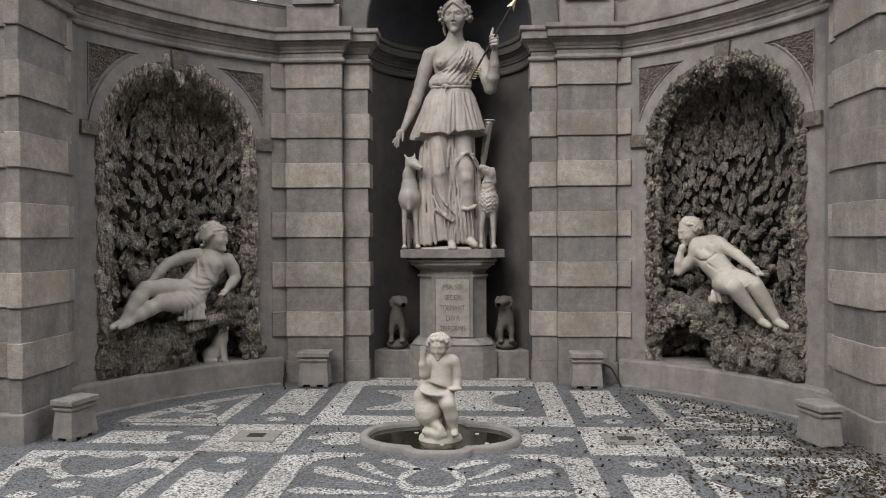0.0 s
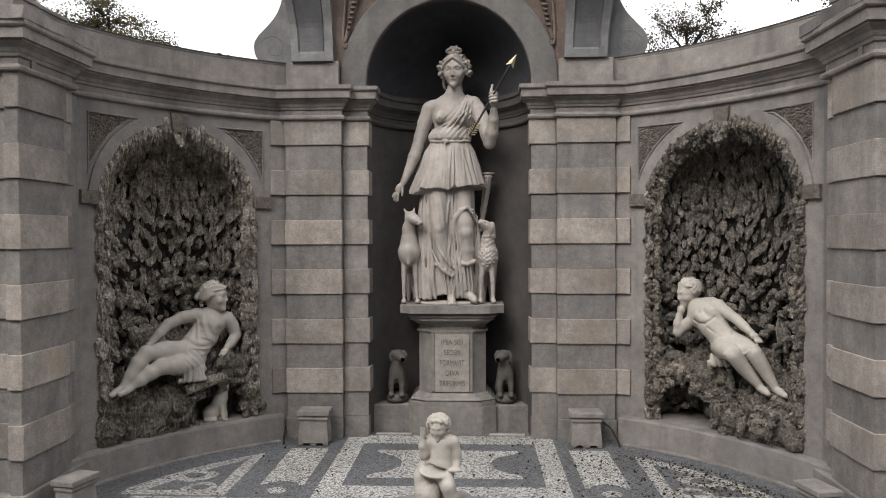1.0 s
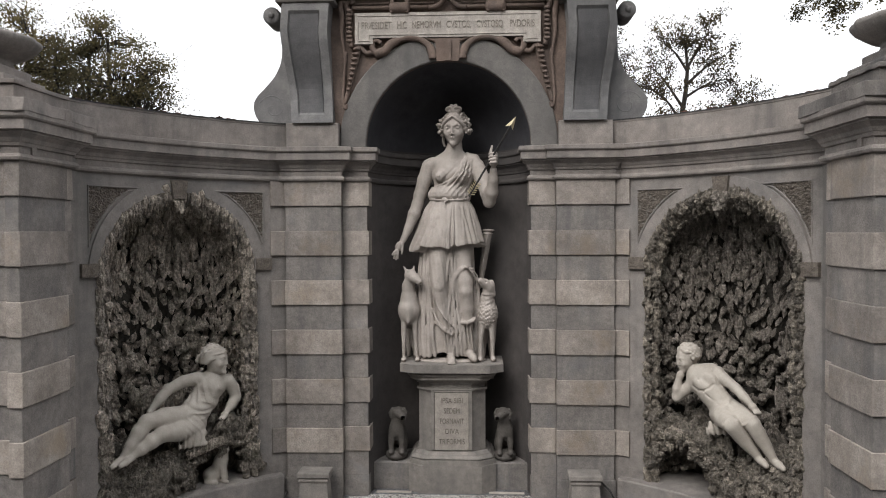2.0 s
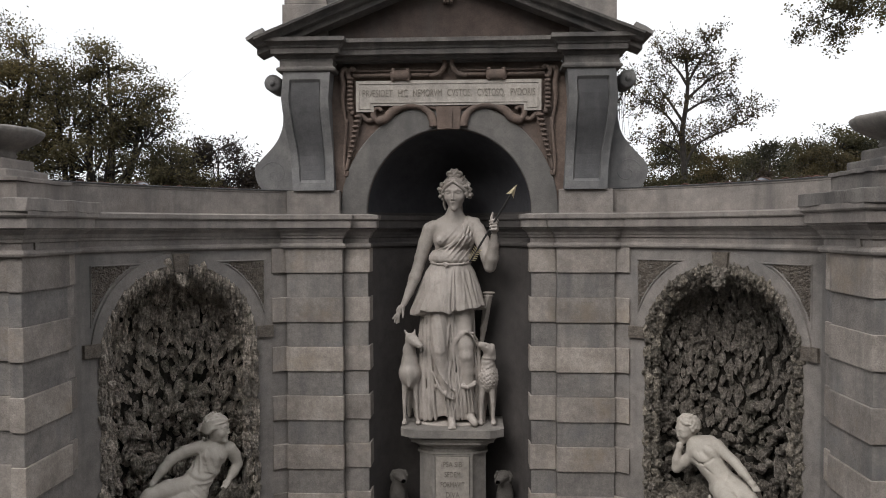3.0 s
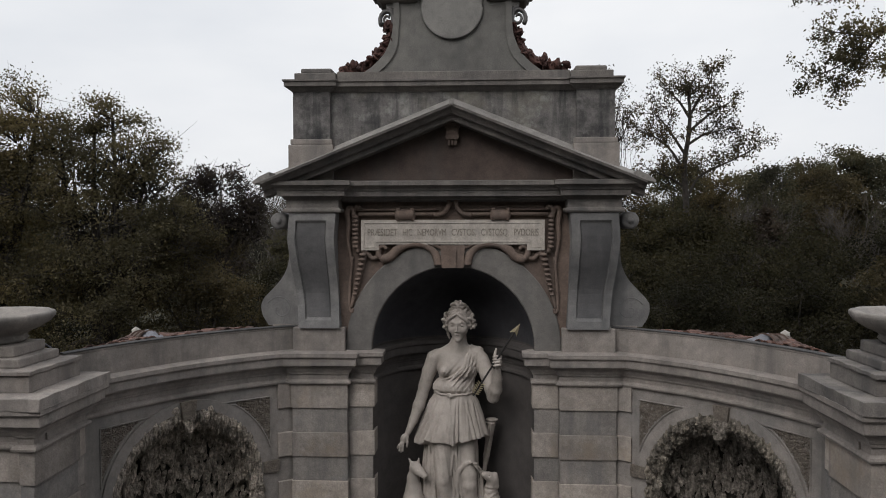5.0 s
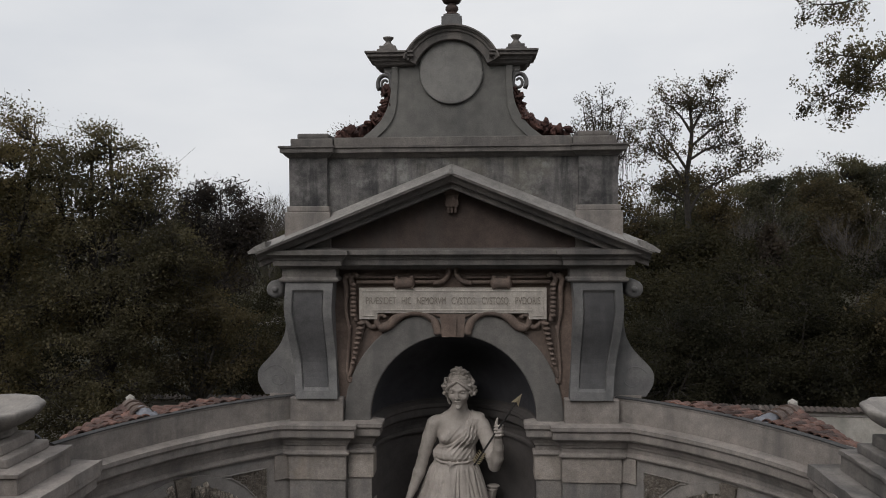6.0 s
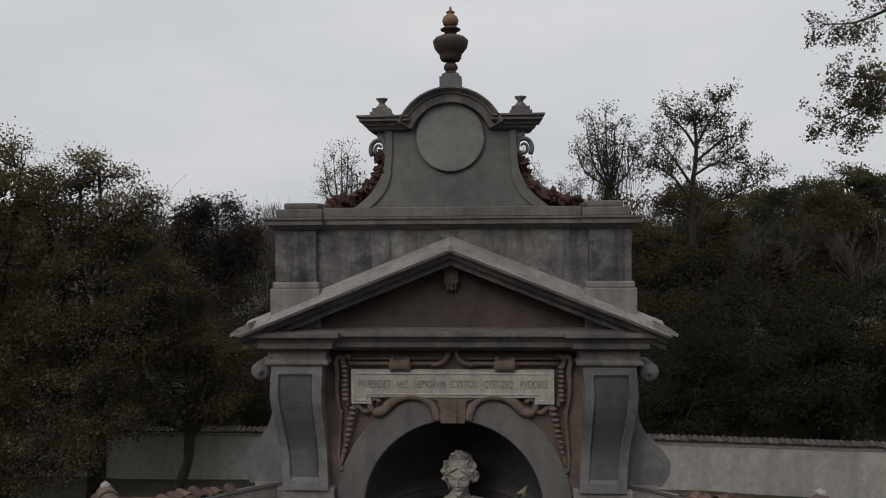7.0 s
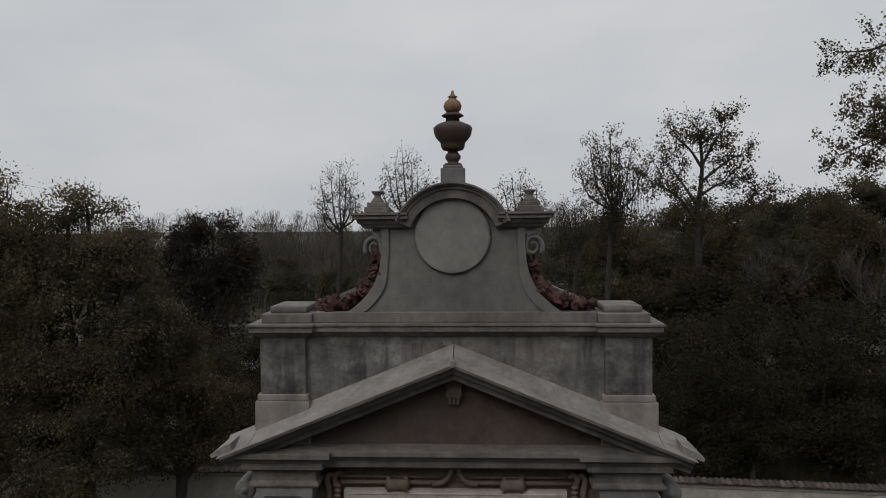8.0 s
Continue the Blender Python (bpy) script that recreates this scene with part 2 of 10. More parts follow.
# Grotto backing: shade in the gaps between stones is put into its dark colour.
TUFABACK = surface("shade_dark_tufa_backing", (0.035, 0.032, 0.027), (0.072, 0.065, 0.056), 9.0, 0.95, 0.9, 30)
PUMICE = surface("pumice_spandrel", (0.085, 0.073, 0.061), (0.165, 0.144, 0.122), 20.0, 0.95, 1.0, 42)
TERRA = surface("old_terracotta", (0.045, 0.025, 0.02), (0.115, 0.06, 0.046), 7.0, 0.85, 0.5, 40, spots=((0.16, 0.145, 0.13), 0.4, 8.0), vary=0.6)
RIDGEST = surface("brown_ridge_terracotta", (0.05, 0.036, 0.03), (0.11, 0.078, 0.064), 7.0, 0.88, 0.5, 40, spots=((0.13, 0.12, 0.11), 0.5, 7.0))
TERRADARK = surface("dark_red_terracotta", (0.034, 0.017, 0.015), (0.082, 0.038, 0.03), 9.0, 0.8, 0.4, 50, vary=0.3)
FINIAL = surface("dark_brown_terracotta", (0.032, 0.024, 0.022), (0.07, 0.047, 0.038), 6.0, 0.75, 0.3, 50)
RUST = surface("orange_brown_terracotta", (0.13, 0.078, 0.045), (0.20, 0.125, 0.075), 8.0, 0.8, 0.3, 50)
LEAD = surface("grey_lead_sheet", (0.085, 0.09, 0.103), (0.14, 0.145, 0.162), 4.0, 0.6, 0.1, 40)
DARKLEAD = surface("dark_lead_strip", (0.028, 0.028, 0.029), (0.055, 0.054, 0.053), 4.0, 0.9, 0.1, 40)
MEDAL = surface("pale_smooth_medallion_plaster", (0.15, 0.147, 0.138), (0.20, 0.196, 0.184), 1.4, 0.9, 0.15, 70, stain=((0.12, 0.118, 0.112), 0.4, 3.0))
GILT = surface("dull_gilded_metal", (0.36, 0.31, 0.2), (0.52, 0.46, 0.33), 9.0, 0.45, 0.1, 40, metal=0.8)
IRON = surface("dark_iron", (0.025, 0.024, 0.023), (0.05, 0.047, 0.045), 9.0, 0.6, 0.2, 40, metal=0.4)
LIME = surface("stained_white_limewash", (0.24, 0.23, 0.208), (0.33, 0.315, 0.288), 0.6, 0.92, 0.15, 30, stain=((0.15, 0.145, 0.13), 0.6, 1.2))
COPING = surface("dark_weathered_coping_tile", (0.028, 0.024, 0.022), (0.062, 0.05, 0.044), 7.0, 0.9, 0.4, 40, spots=((0.12, 0.11, 0.1), 0.5, 6.0), vary=0.4)
SOIL = surface("dark_leafy_ground", (0.018, 0.018, 0.01), (0.042, 0.038, 0.022), 1.4, 0.95, 0.6, 20)
KERB = surface("grey_border_stone", (0.16, 0.15, 0.14), (0.235, 0.22, 0.205), 2.0, 0.85, 0.25, 60, stain=((0.1, 0.1, 0.1), 0.4, 4.0))
BARK = surface("dark_bark", (0.015, 0.013, 0.011), (0.036, 0.031, 0.026), 6.0, 0.95, 0.6, 30)
PEBW = pebbles("white_pebble_mosaic", (0.465, 0.458, 0.452), (0.075, 0.073, 0.073), 0.17, 68)
PEBD = pebbles("blue_grey_pebble_mosaic", (0.14, 0.146, 0.164), (0.048, 0.05, 0.056), 0.2, 68)


def water():
    m = bpy.data.materials.new("still_dark_water")
    m.use_nodes = True
    b = m.node_tree.nodes["Principled BSDF"]
    n = node(m.node_tree, "ShaderNodeTexNoise", Scale=9.0, Detail=4.0)
    m.node_tree.links.new(m.node_tree.nodes.new("ShaderNodeNewGeometry").outputs["Position"], n.inputs["Vector"])
    m.node_tree.links.new(ramped(m.node_tree, n.outputs["Fac"], 0.35, 0.7, (0.008, 0.008, 0.005), (0.03, 0.027, 0.018)), b.inputs["Base Color"])
    b.inputs["Roughness"].default_value = 0.06
    return m


WATER = water()

# ---- building tools ----
FRONT = Vector((0, -1, 0))
UP = Vector((0, 0, 1))
BASE = {}


def thing(name, label, category, group="", kind="", at=(0, 0, 0)):
    e = new(name)
    e.location = at
    e.empty_display_size = 0.1
    BASE[e.name] = Vector(at)
    return tagged(e, label, category, group, kind)


def mesh_of(bm, name, material, smooth=False):
    me = bpy.data.meshes.new(name)
    bmesh.ops.recalc_face_normals(bm, faces=bm.faces)
    bm.to_mesh(me)
    bm.free()
    me.materials.append(material)
    if smooth:
        me.shade_smooth()
    return me


def under(ob, parent):
    ob.parent = parent
    ob.matrix_parent_inverse = Matrix.Translation(-BASE.get(parent.name, Vector()))
    return ob


def part(name, bm, material, parent=None, label="", smooth=False):
    """Links a bmesh, built in place, as one mesh object under a thing or a part."""
    ob = new(name, mesh_of(bm, name, material, smooth))
    if parent is not None:
        under(ob, parent)
    return tagged(ob, label)


def group_part(name, parent, label=""):
    """A part that is only a frame for its pieces."""
    e = new(name)
    e.empty_display_size = 0.1
    return tagged(under(e, parent), label)


def whole(name, bm, material, label, category, group="", kind="", smooth=False):
    return tagged(new(name, mesh_of(bm, name, material, smooth)), label, category, group, kind)


def cube(bm, x0, x1, y0, y1, z0, z1, c=0.0, jit=0.0):
    """A block with edges chamfered by c."""
    m = Matrix.LocRotScale(((x0 + x1) / 2, (y0 + y1) / 2, (z0 + z1) / 2), None, (abs(x1 - x0), abs(y1 - y0), abs(z1 - z0)))
    made = bmesh.ops.create_cube(bm, size=1, matrix=m)["verts"]
    if jit:
        for v in made:
            v.co += Vector((random.uniform(-jit, jit), random.uniform(-jit, jit), random.uniform(-jit, jit)))
    if c:
        bmesh.ops.bevel(bm, geom=list({e for v in made for e in v.link_edges}), offset=c, segments=2, affect="EDGES", profile=0.6)
    return bm


def block(x0, x1, y0, y1, z0, z1, c=0.008, jit=0.0):
    return cube(bmesh.new(), x0, x1, y0, y1, z0, z1, c, jit)


def sweep(bm, prof, path, axis=UP, cap=True):
    """Runs a closed profile of (out, up) along a path. out: to the right of the way, seen with axis up."""
    pts = [Vector(p) for p in path]
    dirs = [(b - a).normalized() for a, b in zip(pts, pts[1:])]
    outs = [d.cross(axis).normalized() for d in dirs]
    rings = []
    for i, p in enumerate(pts):
        n1, n2 = outs[max(i - 1, 0)], outs[min(i, len(outs) - 1)]
        m = (n1 + n2) / max(1 + n1.dot(n2), 0.3)
        rings.append([bm.verts.new(p + m * o + axis * h) for o, h in prof])
    k = len(prof)
    for a, b in zip(rings, rings[1:]):
        for j in range(k):
            bm.faces.new((a[j], a[(j + 1) % k], b[(j + 1) % k], b[j]))
    if cap:
        bm.faces.new(rings[0])
        bm.faces.new(list(reversed(rings[-1])))
    return bm


def slab(bm, outline, a, b, axis="y"):
    """A flat outline, given in the two other axes, made solid between a and b along axis."""
    def at(u, v, w):
        return {"x": (w, u, v), "y": (u, w, v), "z": (u, v, w)}[axis]
    lo = [bm.verts.new(at(u, v, a)) for u, v in outline]
    hi = [bm.verts.new(at(u, v, b)) for u, v in outline]
    bm.faces.new(lo)
    bm.faces.new(list(reversed(hi)))
    n = len(lo)
    for i in range(n):
        bm.faces.new((lo[i], hi[i], hi[(i + 1) % n], lo[(i + 1) % n]))
    return bm


def turned(bm, prof, at, n=24, gad=0, amp=0.0):
    """A turned body: (radius, z) rings about an upright axis; gad lobes of depth amp round it."""
    rings = []
    for r, z in prof:
        rings.append([bm.verts.new((at[0] + r * (1 + amp * math.cos(gad * a)) * math.cos(a), at[1] + r * (1 + amp * math.cos(gad * a)) * math.sin(a), at[2] + z)) for a in (2 * math.pi * i / n for i in range(n))])
    for a, b in zip(rings, rings[1:]):
        for i in range(n):
            bm.faces.new((a[i], a[(i + 1) % n], b[(i + 1) % n], b[i]))
    bm.faces.new(rings[0])
    bm.faces.new(list(reversed(rings[-1])))
    return bm


def tube(bm, pts, radii, n=8, flat=1.0, axis=FRONT):
    """A rounded strand through pts; flat squeezes it along axis."""
    pts = [Vector(p) for p in pts]
    if not hasattr(radii, "__len__"):
        radii = [radii] * len(pts)
    rings = []
    for i, p in enumerate(pts):
        d = (pts[min(i + 1, len(pts) - 1)] - pts[max(i - 1, 0)]).normalized()
        side = d.cross(axis)
        if side.length < 1e-4:
            side = d.cross(Vector((1, 0, 0)))
        side.normalize()
        up = side.cross(d).normalized()
        rings.append([bm.verts.new(p + radii[i] * (side * math.cos(a) + up * flat * math.sin(a))) for a in (2 * math.pi * k / n for k in range(n))])
    for a, b in zip(rings, rings[1:]):
        for k in range(n):
            bm.faces.new((a[k], a[(k + 1) % n], b[(k + 1) % n], b[k]))
    bm.faces.new(rings[0])
    bm.faces.new(list(reversed(rings[-1])))
    return bm


def smooth_line(keys, n=6):
    """A rounded line through a few keys (Catmull-Rom)."""
    k = [Vector(p) for p in keys]
    k = [2 * k[0] - k[1]] + k + [2 * k[-1] - k[-2]]
    out = []
    for i in range(1, len(k) - 2):
        for j in range(n):
            t = j / n
            out.append(0.5 * ((2 * k[i]) + (k[i + 1] - k[i - 1]) * t + (2 * k[i - 1] - 5 * k[i] + 4 * k[i + 1] - k[i + 2]) * t * t + (3 * k[i] - k[i - 1] - 3 * k[i + 1] + k[i + 2]) * t ** 3))
    return out + [k[-2]]


def arc(r, a0, a1, n, cx=0.0, cy=0.0):
    return [(cx + r * math.cos(radians(a0 + (a1 - a0) * i / n)), cy + r * math.sin(radians(a0 + (a1 - a0) * i / n))) for i in range(n + 1)]

# ---- the exedra: plan ----
R, YC = 3.47, 4.634          # curved wall: radius and centre
NC = 41.4                    # the grotto's middle, degrees from the cross axis
TOP = 3.90


def ring(r, deg, side, z=0.0):
    """A point of the curved wall; deg from the cross axis; side -1 or 1."""
    return Vector((side * r * math.cos(radians(deg)), YC + r * math.sin(radians(deg)), z))


def ring_path(r, d0, d1, side, n=40, z=0.0):
    """Along the wall, always from the west to the east."""
    p = [ring(r, d0 + (d1 - d0) * i / n, side, z) for i in range(n + 1)]
    return p if side < 0 else p[::-1]


# ---- ground and mosaic floor ----
def ground_z(x, y):
    d = max(0.0, y - 9.5) + max(0.0, abs(x) - 5.5) * 0.5
    z = -0.02 - min(d * 0.05, 0.45)
    if y > 21:
        z += min((y - 21) * 0.06, 2.5) + max(0.0, min(x - 2, 30)) * min((y - 21) / 14, 1) * 0.06
    return z + 0.12 * noise.noise(Vector((x * 0.4, y * 0.4, 0))) * min(1, d)


def build_ground():
    bm = bmesh.new()
    n = 60
    xs = [(-1 if i < n else 1) * (abs(i - n) / n) ** 2.2 * 400 for i in range(2 * n + 1)]
    ys = [7 + (-1 if i < n else 1) * (abs(i - n) / n) ** 2.2 * 450 for i in range(2 * n + 1)]
    grid = []
    for y in ys:
        row = []
        for x in xs:
            row.append(bm.verts.new((x, y, ground_z(x, y))))
        grid.append(row)
    for a, b in zip(grid, grid[1:]):
        for i in range(len(a) - 1):
            bm.faces.new((a[i], a[i + 1], b[i + 1], b[i]))
    whole("ground", bm, SOIL, "dark earth with low undergrowth around the exedra", "ground", kind="structure", smooth=True)


build_ground()
FLOOR = whole("floor", slab(bmesh.new(), arc(9.0, 180, 360, 24, 0, 5.0) + [(3.6, 5.3), (3.6, 8.0), (-3.6, 8.0), (-3.6, 5.3)], -0.3, 0.0, "z"), PEBD,
              "blue-grey and white pebble mosaic floor strewn with leaves", "floor", kind="structure")


def inlay(name, outline, level, material=None):
    part(name, slab(bmesh.new(), outline, -0.01, 0.004 * level, "z"), material or (PEBW if level % 2 else PEBD), FLOOR)


def rect(x0, x1, y0, y1):
    return [(x0, y0), (x1, y0), (x1, y1), (x0, y1)]


def oval(cx, cy, rx, ry, n=20, wob=0.0):
    return [(cx + rx * math.cos(a) * (1 + wob * math.sin(3 * a)), cy + ry * math.sin(a)) for a in (2 * math.pi * i / n for i in range(n))]


def petal(x0, y0, x1, y1, w0, w1, bend=0.0, n=10):
    """A drop-shaped petal from a thin end to a round one."""
    a, b = Vector((x0, y0)), Vector((x1, y1))
    d = (b - a).normalized()
    s = Vector((-d.y, d.x))
    left, right = [], []
    for i in range(n + 1):
        t = i / n
        w = (w0 + (w1 - w0) * t) * math.sqrt(max(0.0, 1 - max(0, (t - 0.8) / 0.2) ** 2)) * 0.5
        c = a.lerp(b, t) + s * bend * math.sin(math.pi * t)
        left.append(tuple(c + s * w))
        right.append(tuple(c - s * w))
    return left + right[::-1][1:] if w < 1e-6 else left + right[::-1]


def build_floor():
    for s in (-1, 1):
        def rc(x0, x1, y0, y1):
            return rect(min(s * x0, s * x1), max(s * x0, s * x1), y0, y1)

        def mir(o):
            return [(s * x, y) for x, y in o]
        # field between the portal and the dark stripes
        inlay("white_strip", rc(0.875, 1.075, 5.83, 7.64), 1)
        inlay("white_strip", rc(0.0, 0.874, 7.425, 7.72), 1)
        inlay("white_strip", rc(0.0, 0.874, 5.83, 6.14), 1)
        inlay("white_panel", mir([(0.0, 6.36), (0.68, 6.36), (0.70, 6.40)] + [(0.70 - 0.28 * math.sin(a), 6.775 - 0.30 * math.cos(a)) for a in (math.pi * i / 14 for i in range(1, 14))] + [(0.70, 7.15), (0.68, 7.19), (0.0, 7.19)]), 1)
        # panels in the stripes
        inlay("white_panel", mir([(1.20, 6.14)] + arc(0.165, 160, 20, 8, 1.39, 6.08) + [(1.58, 6.14), (1.58, 7.22), (1.20, 7.22)]), 1)
        inlay("white_disc", oval(s * 1.40, 6.0, 0.085, 0.075), 1)
        inlay("white_square", rc(1.08, 1.74, 5.06, 5.82), 1)
        inlay("white_panel", mir([(1.20, 3.4), (1.58, 3.4), (1.58, 4.62)] + arc(0.15, -20, -160, 8, 1.39, 4.74) + [(1.20, 4.62)]), 1)
        inlay("white_disc", oval(s * 1.39, 4.865, 0.10, 0.075), 1)
        inlay("white_strip", rc(0.868, 1.065, 3.2, 5.0), 1)
        inlay("white_strip", rc(1.765, 2.55, 5.775, 5.83), 1)
        # cross bands
        inlay("white_panel", mir([(2.0, 5.27), (2.06, 5.25), (2.62, 5.25), (2.58, 5.42), (2.60, 5.59), (2.06, 5.59)] + arc(0.15, 60, -60, 8, 1.93, 5.42)), 1)
        inlay("white_disc", oval(s * 1.85, 5.42, 0.095, 0.07), 1)
        inlay("white_panel", mir([(0.66, 5.26), (0.82, 5.26)] + arc(0.14, 235, 125, 8, 0.96, 5.43) + [(0.82, 5.60), (0.66, 5.60)] + arc(0.12, 100, 260, 6, 0.62, 5.43)), 1)
        inlay("white_disc", oval(s * 0.925, 5.45, 0.085, 0.065), 1)
        # curved corner field under the grotto
        o = [(1.80, 5.87)] + [(x, y) for x, y in arc(3.02, 25, 63, 14, 0, YC) if x < 2.72 and x > 1.80 and y > 5.87] + [(1.80, 7.05)]
        inlay("white_field", mir([(2.70, 5.87)] + o[1:] + [(1.80, 5.87)]), 1)
        inlay("dark_field", mir([(1.92, 5.98), (2.50, 5.98), (2.38, 6.18), (2.20, 6.48), (1.92, 6.80)]), 2)
        inlay("white_scroll", oval(s * 2.22, 6.33, 0.19, 0.15, wob=0.12), 3)
        inlay("white_scroll", oval(s * 2.06, 6.03, 0.15, 0.13, wob=-0.15), 3)
        inlay("dark_eye", oval(s * 2.22, 6.33, 0.09, 0.065), 4)
        inlay("dark_eye", oval(s * 2.06, 6.03, 0.08, 0.055), 4)
        # outer fields nearer the entrance
        def soft(keys):
            return mir([tuple(p)[:2] for p in smooth_line([(x, y, 0) for x, y in keys + keys[:1]], 4)][:-1])
        inlay("white_field", mir([(1.70, 5.06), (2.90, 5.04), (2.80, 4.5), (2.62, 3.9), (2.4, 3.3), (1.70, 3.3)]), 1)
        inlay("dark_scroll", soft([(2.50, 4.70), (2.55, 4.85), (2.46, 4.93), (2.32, 4.87), (2.18, 4.86), (2.08, 4.94), (1.98, 4.88), (2.0, 4.75), (2.08, 4.63), (2.17, 4.63), (2.20, 4.55), (2.29, 4.51), (2.40, 4.58)]), 2)
        inlay("dark_drop", soft([(2.71, 4.83), (2.66, 4.91), (2.60, 4.84), (2.62, 4.76)]), 2)
        inlay("dark_drop", soft([(1.92, 4.84), (1.86, 4.92), (1.76, 4.89), (1.79, 4.80)]), 2)
        inlay("dark_scroll", soft([(2.45, 3.55), (2.60, 4.25), (2.70, 4.54), (2.65, 4.64), (2.54, 4.60), (2.44, 4.46), (2.34, 4.42), (2.29, 4.47), (2.18, 4.46), (2.08, 4.45), (2.0, 4.53), (1.96, 4.63), (1.85, 4.66), (1.75, 4.60), (1.75, 4.50), (1.82, 4.39), (1.83, 4.22), (1.80, 3.75), (2.0, 3.45)]), 2)
        inlay("white_drop", soft([(2.32, 4.29), (2.24, 4.38), (2.13, 4.33), (2.18, 4.24)]), 3)
        inlay("white_drop", soft([(2.48, 4.10), (2.42, 4.19), (2.31, 4.14), (2.36, 4.05)]), 3)
        inlay("white_drop", soft([(2.12, 4.02), (2.05, 4.12), (1.92, 4.08), (1.98, 3.98)]), 3)
        # fan of petals before the basin
        inlay("white_band", mir([tuple(p)[:2] for p in smooth_line([(0.50, 5.05, 0), (0.75, 5.06, 0), (0.86, 5.05, 0)], 4)] + [(0.865, 3.9)] + [tuple(p)[:2] for p in smooth_line([(0.865, 4.42, 0), (0.86, 4.66, 0), (0.82, 4.84, 0), (0.70, 4.94, 0), (0.52, 4.98, 0)], 5)][1:]), 1)
        for x0, y0, x1, y1, w0, w1, b in ((0.24, 4.52, 0.50, 4.85, 0.03, 0.11, 0.02), (0.10, 4.70, 0.36, 4.91, 0.05, 0.12, -0.02), (0.24, 4.40, 0.79, 4.73, 0.03, 0.16, 0.02),
                                           (0.24, 4.25, 0.86, 4.29, 0.03, 0.13, 0.0), (0.22, 4.10, 0.80, 3.82, 0.03, 0.15, -0.02), (0.18, 3.98, 0.52, 3.55, 0.03, 0.14, -0.02)):
            inlay("white_petal", mir(petal(x0, y0, x1, y1, w0, w1, -b)), 1)
        yoke = smooth_line([(0.03, 4.72, 0), (0.10, 4.66, 0), (0.16, 4.50, 0), (0.11, 4.40, 0), (0.0, 4.37, 0)], 4)
        outer = smooth_line([(0.0, 4.27, 0), (0.14, 4.30, 0), (0.215, 4.44, 0), (0.20, 4.60, 0), (0.12, 4.74, 0)], 4)
        inlay("white_yoke", mir([tuple(p)[:2] for p in yoke] + [tuple(p)[:2] for p in outer]), 1)
        inlay("threshold_slab", rc(0.42, 0.80, 7.765, 7.82), 2, PALE)
    inlay("white_tongue", [(-0.16, 4.25), (-0.07, 4.12), (-0.1, 3.8), (0.1, 3.8), (0.07, 4.12), (0.16, 4.25), (0.06, 4.22), (-0.06, 4.22)], 1)


build_floor()
for s_ in (-1, 1):
    slab_ = part("drain_slab", block(s_ * 1.40 - 0.17, s_ * 1.40 + 0.17, 5.31, 5.60, -0.01, 0.014, 0.004), KERB, FLOOR, "worn grey drain slab")
    part("drain_grate", block(s_ * 1.40 - 0.065, s_ * 1.40 + 0.065, 5.405, 5.505, 0.004, 0.0175, 0.002), BARK, slab_, "dark drain opening")


# ---- curved walls with grotto openings ----
ARCH_Z, ARCH_R, JAMB = 2.43, 0.79, 0.80
SILL = 0.27
ENT = [(-0.12, 3.358), (0.018, 3.358), (0.034, 3.366), (0.04, 3.383), (0.034, 3.40), (0.02, 3.408), (0.008, 3.414), (0.008, 3.462), (0.022, 3.468), (0.028, 3.49), (0.036, 3.498), (0.048, 3.525), (0.075, 3.55),
       (0.088, 3.557), (0.088, 3.572), (0.108, 3.575), (0.108, 3.65), (0.122, 3.656), (0.13, 3.668), (0.13, 3.705), (0.02, 3.722), (-0.12, 3.725)]


def open_top(s):
    """Height of the grotto's opening at s metres from its middle, or None beside it."""
    if abs(s) >= JAMB:
        return None
    return ARCH_Z + math.sqrt(max(ARCH_R ** 2 - (s * ARCH_R / JAMB) ** 2, 0))


